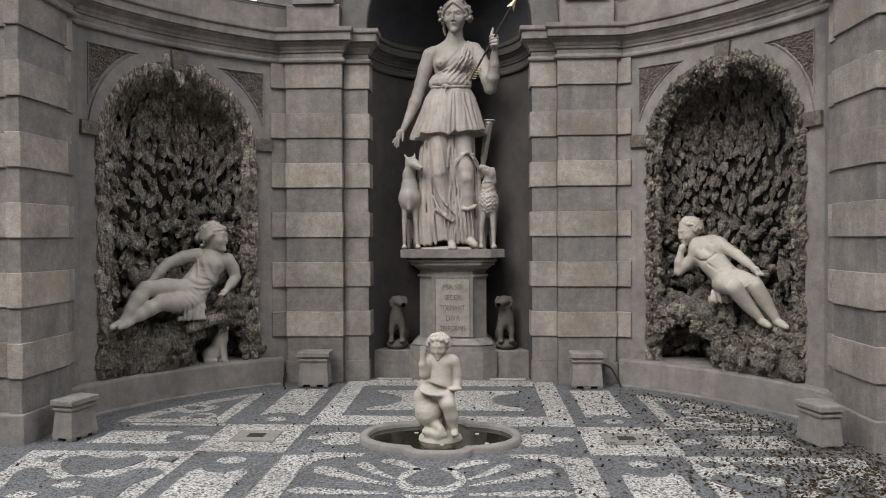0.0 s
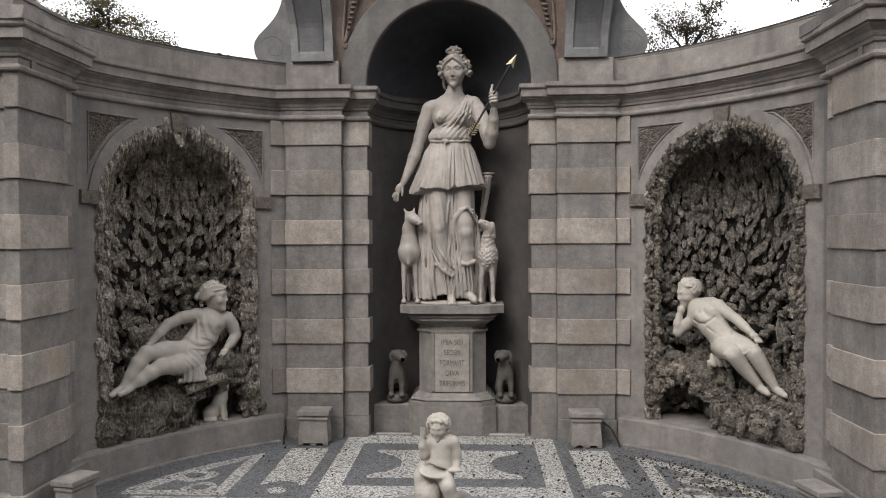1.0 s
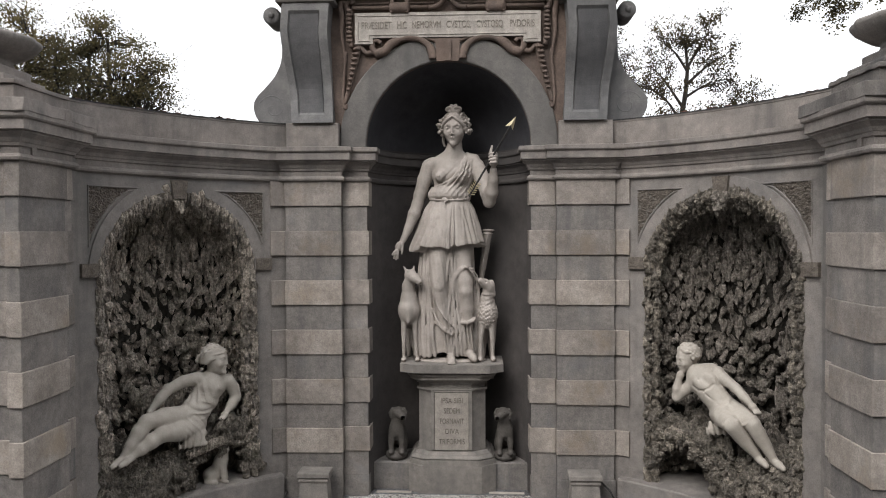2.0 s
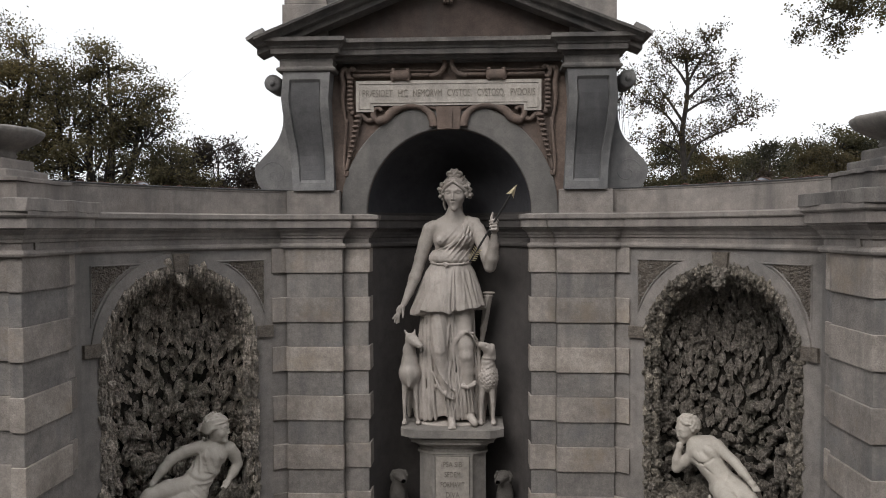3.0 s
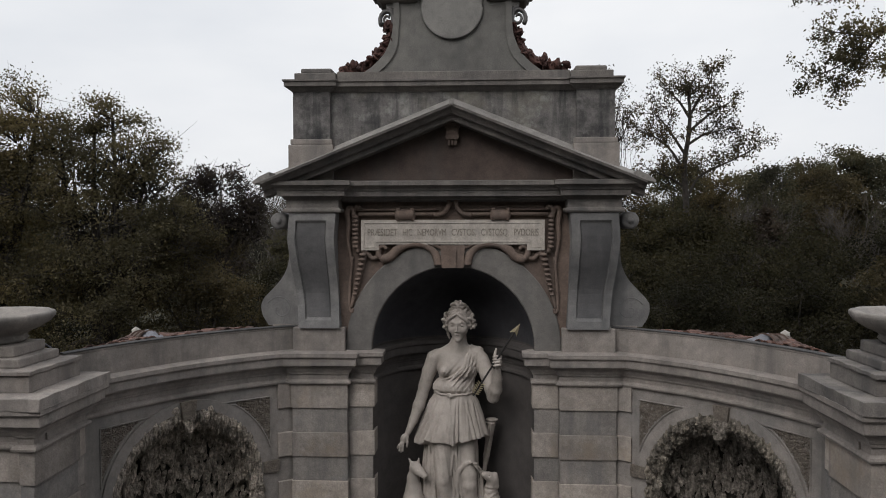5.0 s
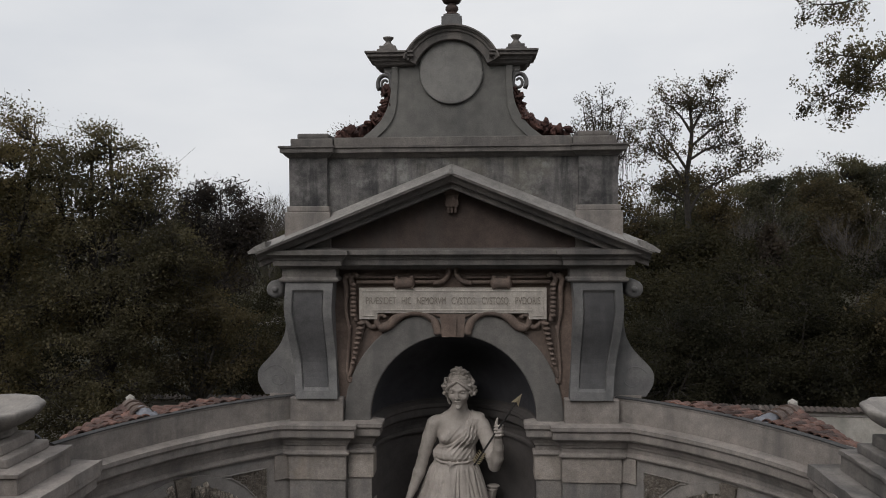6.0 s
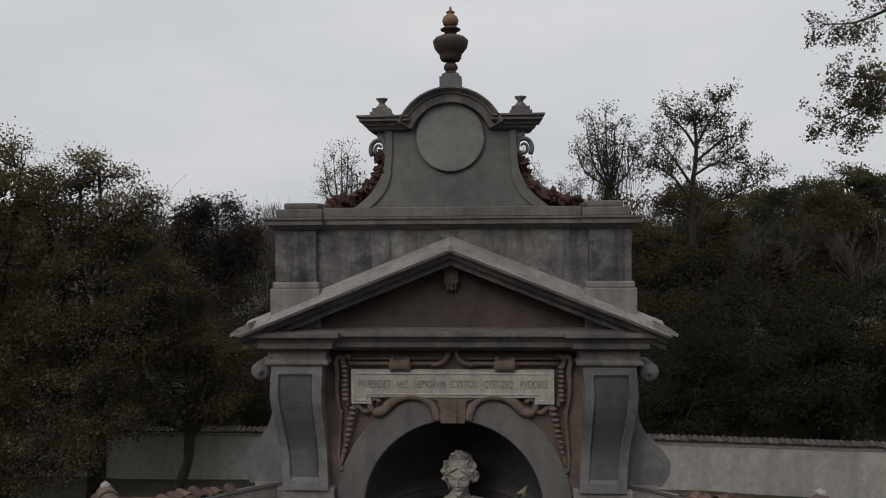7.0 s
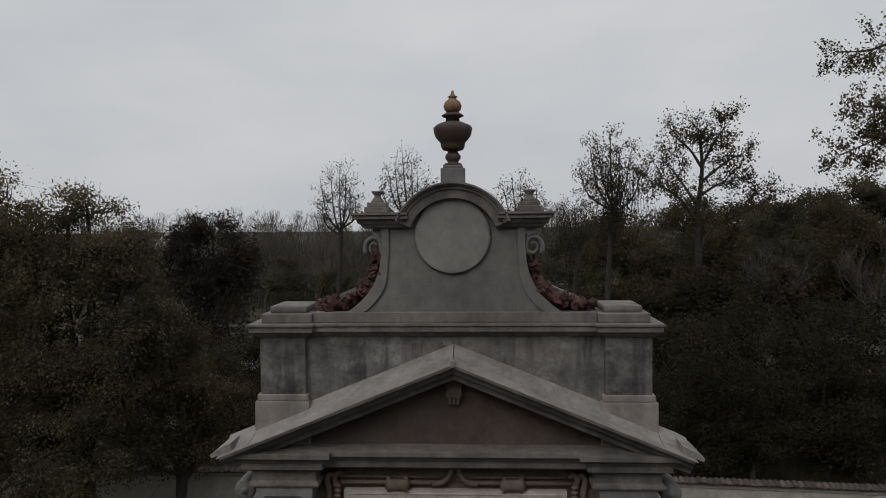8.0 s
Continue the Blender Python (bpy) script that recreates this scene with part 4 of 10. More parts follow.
def build_pediment():
    path = [(-1.73, 7.95, 0), (-1.73, 7.455, 0), (-1.19, 7.455, 0), (-1.19, 7.66, 0)]
    part("cornice", sweep(bmesh.new(), UPPER, path), MOULDUP, PORTAL, "horizontal cornice broken forward over a console")
    part("cornice", sweep(bmesh.new(), UPPER, [(-x, y, z) for x, y, z in path][::-1]), MOULDUP, PORTAL, "horizontal cornice broken forward over a console")
    middle = [(-0.3, 5.30), (-0.06, 5.30), (-0.05, 5.318), (0.02, 5.322)] + [(o, z - 0.002) for o, z in UPPER[9:]]
    part("cornice", sweep(bmesh.new(), middle, [(-1.18, 7.55, 0), (1.18, 7.55, 0)]), MOULDUP, PORTAL, "horizontal cornice under the tympanum")
    part("tympanum", slab(bmesh.new(), [(-1.85, 5.50), (1.85, 5.50), (0, 6.24)], 7.575, 7.95), TYMP, PORTAL, "plain reddish-brown tympanum, darkened in colour for cornice shade")
    # (height from the front edge, depth) across the sloping cornice
    prof = [(-0.147, 7.62), (-0.147, 7.385), (-0.09, 7.375), (-0.082, 7.36), (-0.082, 7.325), (-0.07, 7.318), (-0.05, 7.30), (-0.03, 7.268), (-0.022, 7.25), (0.0, 7.245), (0.0, 7.62)]

    def sloped(bm, s, rows, x0, x1):
        rings = [[bm.verts.new((s * x, y, RAKE_TOP - RAKE_FALL * x + h)) for h, y in rows] for x in (x1, x0)]
        n = len(rows)
        for j in range(n):
            bm.faces.new((rings[0][j], rings[0][(j + 1) % n], rings[1][(j + 1) % n], rings[1][j]))
        bm.faces.new(rings[0])
        bm.faces.new(rings[1][::-1])
        return bm
    for s in (-1, 1):
        part("raking_cornice", sloped(bmesh.new(), s, prof, 0.0, 1.95), MOULDUP, PORTAL, "sloping pediment cornice")
        part("pediment_capping", sloped(bmesh.new(), s, [(0.0, 7.243), (0.006, 7.243), (0.012, 7.36), (0.04, 7.48), (0.118, 7.613), (0.0, 7.613)], 0.003, 1.72), CAPST, PORTAL, "pale weathered capping sloping back to the attic")
        bm = sloped(bmesh.new(), s, [(0.0, 7.243), (0.008, 7.243), (0.016, 7.36), (0.045, 7.48), (0.10, 7.613), (0.05, 7.95), (0.0, 7.95)], 1.723, 1.975)
        slab(bm, [(s * 1.86, 5.54), (s * 2.035, 5.475), (s * 2.045, 5.50), (s * 1.97, 5.555), (s * 1.87, 5.60)], 7.30, 7.75)
        part("corner_tile", bm, CAPST, PORTAL, "broken pale slab at the eaves corner")
    bm = bmesh.new()
    cube(bm, -0.022, 0.022, 7.232, 7.30, 6.255, 6.312, 0.008)
    part("apex_stone", bm, CAPST, PORTAL)
    bm = bmesh.new()
    slab(bm, [(-0.075, 6.09), (0.075, 6.09), (0.06, 6.02), (0.07, 5.97), (0.06, 5.945), (-0.06, 5.945), (-0.07, 5.97), (-0.06, 6.02)], 7.50, 7.62)
    for x in (-0.035, 0.0, 0.035):
        cube(bm, x - 0.013, x + 0.013, 7.515, 7.6, 5.885, 5.955, 0.004)
    cube(bm, -0.08, 0.08, 7.49, 7.62, 6.07, 6.12, 0.008)
    part("corbel", bm, BROWN, PORTAL, "small carved corbel under the apex")


build_pediment()


def build_attic():
    part("attic", block(-1.60, 1.60, 7.612, 8.15, 5.55, 6.47, 0.004), ATTIC, PORTAL, "streaked grey attic block")
    both("attic_pilaster", PORTAL, SOOT, lambda b, mx: mcube(b, mx, 1.285, 1.68, 7.555, 8.19, 5.92, 6.47, 0.006), "stained attic corner pilaster")
    both("attic_base", PORTAL, MOULD, lambda b, mx: (mcube(b, mx, 1.25, 1.725, 7.52, 8.22, 5.5, 5.90, 0.01), mcube(b, mx, 1.262, 1.706, 7.535, 8.2, 5.90, 5.96, 0.012)), "stepped base block")
    prof = [(-0.2, 6.455), (0.01, 6.455), (0.02, 6.468), (0.03, 6.472), (0.05, 6.497), (0.075, 6.505), (0.075, 6.545), (0.09, 6.555), (0.09, 6.572), (-0.2, 6.58)]
    path = [(-1.68, 8.19, 0), (-1.68, 7.555, 0), (-1.285, 7.555, 0), (-1.285, 7.612, 0), (1.285, 7.612, 0), (1.285, 7.555, 0), (1.68, 7.555, 0), (1.68, 8.19, 0)]
    part("attic_cornice", sweep(bmesh.new(), prof, path), MOULDUP, PORTAL, "thin projecting attic cornice")
    part("attic_top", block(-1.6, 1.6, 7.62, 8.15, 6.47, 6.575, 0.0), MOULDUP, PORTAL)
    both("attic_cap", PORTAL, MOULDUP, lambda b, mx: (mcube(b, mx, 1.225, 1.665, 7.56, 8.1, 6.575, 6.655, 0.01), mcube(b, mx, 1.28, 1.61, 7.62, 8.05, 6.655, 6.715, 0.02)), "two-stepped stone cap")
    part("gable_plinth", block(-1.22, 1.22, 7.59, 8.0, 6.575, 6.665, 0.008), MOULDUP, PORTAL)


build_attic()


def side_curve():
    """East outline of the gable, from its foot to the cornice."""
    return [(p.x, p.y) for p in smooth_line([(0.93, 6.66, 0), (0.82, 6.745, 0), (0.715, 6.86, 0), (0.65, 7.0, 0), (0.625, 7.13, 0), (0.618, 7.25, 0), (0.62, 7.40, 0)], 5)]


def build_gable():
    c = side_curve()
    part("gable", slab(bmesh.new(), c + [(-x, z) for x, z in c[::-1]], 7.62, 7.95), GABLE, PORTAL, "plain plaster gable with curved sides")
    both("gable_border", PORTAL, GABLE, lambda b, mx: slab(b, [(mx(x), z) for x, z in c] + [(mx(x - 0.065 - 0.085 * max(0, 1 - (z - 6.66) / 0.42)), z) for x, z in c[::-1]], 7.60, 7.64), "raised border")
    bm = bmesh.new()
    slab(bm, [(0.39 * math.cos(radians(a)), 7.25 + 0.39 * math.sin(radians(a))) for a in range(0, 181, 6)], 7.6225, 7.93)
    part("gable_head", bm, GABLE, PORTAL)
    bm = bmesh.new()
    slab(bm, oval(-0.005, 7.322, 0.312, 0.312, 48), 7.592, 7.63)
    part("medallion", bm, MEDAL, PORTAL, "blank round medallion")
    bm = bmesh.new()
    ringp = [(-0.005 + 0.318 * math.cos(radians(a)), 7.60, 7.322 + 0.318 * math.sin(radians(a))) for a in range(0, 361, 8)]
    tube(bm, ringp, 0.010, 6)
    part("medallion_rim", bm, GABLE, PORTAL, "", True)
    # cornice: straight ends and an arch
    prof = [(-0.045, -0.3), (-0.045, 0.05), (-0.04, 0.075), (0.03, 0.08), (0.035, 0.095), (0.055, 0.10), (0.065, 0.12), (0.075, 0.125), (0.08, 0.14), (0.095, 0.14), (0.095, -0.3)]
    bm = bmesh.new()
    path = [(0.434 * math.cos(radians(a)), 7.62, 7.25 + 0.434 * math.sin(radians(a))) for a in range(22, 159, 4)]
    sweep(bm, prof, path, FRONT)
    part("arched_cornice", bm, MOULDUP, PORTAL, "cornice arching over the medallion")
    for s in (-1, 1):
        bm = bmesh.new()
        hp = [(-0.25, 7.385), (0.02, 7.385), (0.045, 7.40), (0.06, 7.425), (0.075, 7.43), (0.09, 7.465), (0.12, 7.47), (0.12, 7.50), (0.14, 7.505), (0.14, 7.522), (-0.25, 7.53)]
        pth = [(s * 0.385, 7.62, 0), (s * 0.735, 7.62, 0), (s * 0.735, 7.93, 0)]
        sweep(bm, hp, pth if s > 0 else pth[::-1])
        part("gable_cornice", bm, MOULDUP, PORTAL, "short straight cornice end")
    both("gable_neck", PORTAL, GABLE, lambda b, mx: mcube(b, mx, 0.4, 0.70, 7.625, 7.93, 7.33, 7.39, 0.006))

    def scroll(bm, mx):
        p = []
        for i in range(26):
            a = radians(-40 + i * 22)
            r = 0.10 - 0.003 * i
            p.append((mx(0.685 + r * math.cos(a) * 0.85), 7.66, 7.225 + r * math.sin(a)))
        tube(bm, p, [0.024 - 0.0005 * i for i in range(26)], 8, 2.2)
        tube(bm, [(mx(0.60), 7.66, 7.05), (mx(0.62), 7.66, 7.15), (mx(0.64), 7.66, 7.32), (mx(0.69), 7.66, 7.34)], 0.022, 8, 2.0)
    both("gable_scroll", PORTAL, GREYST, scroll, "curled volute under the cornice", True)
    for s in (-1, 1):
        f = thing("small_finial", "small grey stone pedestal finial with a cup", "finial", "finials on the gable", at=(s * 0.664, 7.74, 7.525))
        part("base", cube(block(s * 0.664 - 0.105, s * 0.664 + 0.105, 7.62, 7.86, 7.525, 7.575, 0.008), s * 0.664 - 0.085, s * 0.664 + 0.085, 7.65, 7.83, 7.575, 7.615, 0.008), MOULDUP, f)
        part("cup", turned(bmesh.new(), [(0.06, 0), (0.055, 0.02), (0.03, 0.045), (0.028, 0.06), (0.052, 0.085), (0.058, 0.1), (0.03, 0.1)], (s * 0.664, 7.74, 7.615), 16), MOULDUP, f, "", True)
    fin = thing("great_finial", "dark terracotta urn finial on a stone block", "finial", at=(0, 7.76, 7.78))
    part("pedestal", cube(block(-0.105, 0.105, 7.655, 7.865, 7.72, 7.905, 0.006), -0.085, 0.085, 7.675, 7.845, 7.905, 7.935, 0.01), GREYST, fin, "square grey stone pedestal")
    part("foot", turned(bmesh.new(), [(0.075, 0), (0.08, 0.012), (0.045, 0.025), (0.05, 0.035), (0.068, 0.06), (0.066, 0.085), (0.045, 0.11), (0.04, 0.12)], (0, 7.76, 7.935), 24), FINIAL, fin, "ball-shaped foot", True)
    part("bowl", turned(bmesh.new(), [(0.04, 0), (0.085, 0.012), (0.1, 0.04), (0.105, 0.075), (0.12, 0.09), (0.15, 0.13), (0.162, 0.175), (0.166, 0.205), (0.15, 0.225), (0.11, 0.245), (0.08, 0.255), (0.06, 0.26)], (0, 7.76, 8.055), 36, 12, 0.03), FINIAL, fin, "lobed terracotta bowl", True)
    part("lid", turned(bmesh.new(), [(0.06, 0), (0.058, 0.03), (0.09, 0.042), (0.098, 0.052), (0.07, 0.07), (0.055, 0.08)], (0, 7.76, 8.315), 24), FINIAL, fin, "", True)
    part("bud", turned(bmesh.new(), [(0.045, 0), (0.07, 0.025), (0.08, 0.06), (0.066, 0.095), (0.04, 0.115), (0.03, 0.13), (0.045, 0.14), (0.02, 0.155), (0.008, 0.195)], (0, 7.76, 8.39), 24), RUST, fin, "orange-brown bud tip", True)


build_gable()


# ---- fruit garlands on the gable's shoulders: each fruit by itself ----
def lump(seed, stretch=(1, 1, 1), rough=0.25, sub=1):
    """A knobbly lump of about unit radius."""
    bm = bmesh.new()
    bmesh.ops.create_icosphere(bm, subdivisions=sub, radius=1.0)
    for v in bm.verts:
        q = v.co + Vector((seed * 7.3, seed * 3.1, 0))
        v.co *= 1 + rough * (noise.noise(q * 1.7) + (0.45 * noise.noise(q * 4.1) if sub > 1 else 0.0))
        v.co = Vector((v.co.x * stretch[0], v.co.y * stretch[1], v.co.z * stretch[2]))
    return bm


def shared(name, bm, material, smooth=False):
    return mesh_of(bm, name, material, smooth)


def piece(name, mesh, parent, m):
    """A piece that shares its mesh with others of its kind."""
    ob = new(name, mesh)
    under(ob, parent)
    ob.matrix_basis = m
    return ob


def rand_rot(rnd):
    return Euler((rnd.uniform(0, 6.28), rnd.uniform(0, 6.28), rnd.uniform(0, 6.28)))


FRUIT = [shared("fruit", lump(i, (1.2, 0.55, 0.9), 0.75, 2), TERRADARK) for i in range(4)]


def build_garlands():
    for s in (-1, 1):
        g = thing("fruit_garland", "dark red terracotta garland of fruit and leaves on the gable shoulder", "garland", "garlands on the gable", at=(s * 0.9, 7.75, 6.66))
        rnd = random.Random(31 + s)
        spine = smooth_line([(0.635, 0, 7.16), (0.66, 0, 7.02), (0.72, 0, 6.90), (0.83, 0, 6.80), (0.98, 0, 6.735), (1.17, 0, 6.69)], 8)
        bm = bmesh.new()
        tube(bm, [(s * (p.x + 0.02), 7.77, p.z - 0.02) for p in spine], [0.05 + 0.02 * math.sin(i / 12) for i in range(len(spine))], 8, 1.6)
        part("stem", bm, TERRADARK, g, "", True)
        for i in range(120):
            p = spine[rnd.randrange(len(spine))]
            r = rnd.uniform(0.022, 0.05)
            c = Vector((s * (p.x + rnd.uniform(-0.05, 0.06)), 7.70 + rnd.uniform(-0.07, 0.12), p.z + rnd.uniform(-0.03, 0.045)))
            piece("fruit", rnd.choice(FRUIT), g, Matrix.LocRotScale(c, rand_rot(rnd), (r * rnd.uniform(0.8, 1.3), r, r)))
        bm = bmesh.new()
        slab(bm, [(s * 0.74, 6.90), (s * 0.80, 6.90), (s * 1.24, 6.70), (s * 1.24, 6.665), (s * 0.8, 6.665)], 7.80, 7.96)
        part("shoulder", bm, LEAD, g, "sloping lead-covered shoulder")


build_garlands()


# ---- inscription and strapwork over the niche ----
def lettering(name, text, size, at, width, parent, material=LETTER):
    cu = bpy.data.curves.new(name, "FONT")
    cu.body, cu.size, cu.extrude, cu.align_x, cu.align_y = text, size, 0.003, "CENTER", "CENTER"
    tmp = bpy.data.objects.new("tmp", cu)
    me = bpy.data.meshes.new_from_object(tmp)
    bpy.data.objects.remove(tmp)
    xs = [v.co.x for v in me.vertices]
    k = width / max(max(xs) - min(xs), 1e-6)
    me.transform(Matrix.Translation(at) @ Matrix.Rotation(radians(90), 4, "X") @ Matrix.Diagonal((k, 1, 1, 1)))
    me.materials.clear()
    me.materials.append(material)
    return tagged(under(new(name, me), parent), "cut Roman capitals")


def build_plaque():
    pl = thing("inscription_plaque", "pale stone inscription plaque in a brown strapwork frame", "plaque", at=(0, 7.64, 4.79))
    o = [(-0.97, 4.788), (-0.783, 4.788), (-0.783, 4.85), (0.783, 4.85), (0.783, 4.788), (0.965, 4.788), (0.965, 5.11), (-0.97, 5.11)]
    part("slab", slab(bmesh.new(), o, 7.595, 7.665), PALE, pl, "pale stone slab")
    bm = bmesh.new()
    inn = [(-0.935, 4.82), (-0.815, 4.82), (-0.815, 4.88), (0.815, 4.88), (0.815, 4.82), (0.93, 4.82), (0.93, 5.078), (-0.935, 5.078), (-0.935, 4.82)]
    tube(bm, [(x, 7.595, z) for x, z in inn], 0.008, 6)
    part("slab_border", bm, PALE, pl)
    x = -0.90
    for word, wd in (("PRÆSIDET", 0.315), ("HIC", 0.10), ("NEMORVM", 0.30), ("CVSTOS,", 0.255), ("CVSTOSQ.", 0.285), ("PVDORIS", 0.255)):
        lettering("inscription_word", word, 0.105, (x + wd / 2, 7.592, 4.975), wd, pl, FADED)
        x += wd + 0.058

    def frame_side(bm, mx):
        tube(bm, [(mx(p.x), 7.63, p.z) for p in smooth_line([(1.04, 0, 5.20), (1.09, 0, 5.24), (1.125, 0, 5.19), (1.11, 0, 5.08), (1.115, 0, 4.9), (1.09, 0, 4.72), (1.08, 0, 4.55)], 5)], [0.03] * 18 + [0.026 - 0.0015 * i for i in range(13)], 8, 0.9)
        tube(bm, [(mx(p.x), 7.625, p.z) for p in smooth_line([(0.985, 0, 5.22), (1.02, 0, 5.25), (1.06, 0, 5.20), (1.035, 0, 5.1), (1.03, 0, 4.9), (1.01, 0, 4.76)], 5)], 0.026, 8, 0.9)
        # pendant with bell-flowers
        tube(bm, [(mx(p.x), 7.63, p.z) for p in smooth_line([(0.93, 0, 4.78), (0.97, 0, 4.62), (1.02, 0, 4.42), (1.07, 0, 4.24), (1.085, 0, 4.18)], 5)], [0.035 - 0.001 * i for i in range(21)], 8, 0.7)
        tube(bm, [(mx(p.x), 7.635, p.z) for p in smooth_line([(1.075, 0, 4.72), (1.09, 0, 4.5), (1.105, 0, 4.3), (1.10, 0, 4.15), (1.075, 0, 4.13), (1.07, 0, 4.17)], 5)], 0.017, 8, 0.8)
    both("strapwork", pl, BROWN, frame_side, "brown stucco strapwork", True)

    bead = shared("bell_flower", lump(5, (1, 1, 1), 0.12, 2), BROWN, True)
    for s in (-1, 1):
        for i in range(9):
            t = i / 8
            r = 0.042 - 0.016 * t
            piece("bell_flower", bead, pl, Matrix.LocRotScale((s * (0.955 + 0.09 * t), 7.61, 4.74 - 0.42 * t), None, (r, r * 0.8, r * 0.5)))
        for i in range(8):
            piece("bell_flower", bead, pl, Matrix.LocRotScale((s * 1.032, 7.605, 5.14 - 0.045 * i), None, (0.034, 0.022, 0.02)))

    def lower(bm, mx):
        tube(bm, [(mx(p.x), 7.62, p.z) for p in smooth_line([(0.70, 0, 4.80), (0.735, 0, 4.83), (0.78, 0, 4.81), (0.79, 0, 4.75), (0.745, 0, 4.70), (0.66, 0, 4.72), (0.58, 0, 4.80), (0.44, 0, 4.85), (0.30, 0, 4.84), (0.2, 0, 4.77), (0.16, 0, 4.68), (0.155, 0, 4.63)], 5)], [0.022] * 12 + [0.03] * 8 + [0.048] * 12 + [0.036] * 14 + [0.045] * 10, 8, 0.8)
        tube(bm, [(mx(p.x), 7.63, p.z) for p in smooth_line([(0.78, 0, 4.72), (0.85, 0, 4.70), (0.90, 0, 4.75), (0.93, 0, 4.78)], 4)], 0.024, 8, 0.8)
        tube(bm, [(mx(p.x), 7.62, p.z) for p in smooth_line([(0.30, 0, 4.87), (0.16, 0, 4.83), (0.08, 0, 4.80), (0.0, 0, 4.815)], 4)], 0.02, 8, 0.8)
    both("lower_scroll", pl, BROWN, lower, "scrolled band below the slab", True)
    bm = bmesh.new()
    slab(bm, [(-0.13, 4.84), (0.13, 4.84), (0.115, 4.60), (-0.115, 4.60)], 7.60, 7.66)
    slab(bm, [(-0.04, 4.80), (0.04, 4.80), (0.035, 4.605), (-0.035, 4.605)], 7.585, 7.62)
    part("key_block", bm, BROWN, pl, "fluted block at the crown of the arch")

    def upper(bm, mx):
        tube(bm, [(mx(x), 7.62, 5.17) for x in (0.10, 0.4, 0.7, 1.0)], 0.02, 8, 0.9)
        tube(bm, [(mx(x), 7.63, 5.215) for x in (0.14, 0.4, 0.7, 1.0)], 0.011, 8, 0.9)
        tube(bm, [(mx(p.x), 7.61, p.z) for p in smooth_line([(0.20, 0, 5.16), (0.10, 0, 5.18), (0.04, 0, 5.26), (0.05, 0, 5.34), (0.09, 0, 5.355), (0.105, 0, 5.33)], 4)], [0.024] * 21, 8, 0.9)
        tube(bm, [(mx(0.41), 7.605, 5.16), (mx(0.43), 7.59, 5.16), (mx(0.57), 7.59, 5.16), (mx(0.59), 7.605, 5.16)], [0.05, 0.055, 0.055, 0.05], 12, 0.7)
        mcube(bm, mx, 0.405, 0.445, 7.57, 7.65, 5.10, 5.235, 0.01)
        mcube(bm, mx, 0.555, 0.595, 7.57, 7.65, 5.10, 5.235, 0.01)
    both("upper_strap", pl, BROWN, upper, "strap band with rolled clasps", True)


build_plaque()

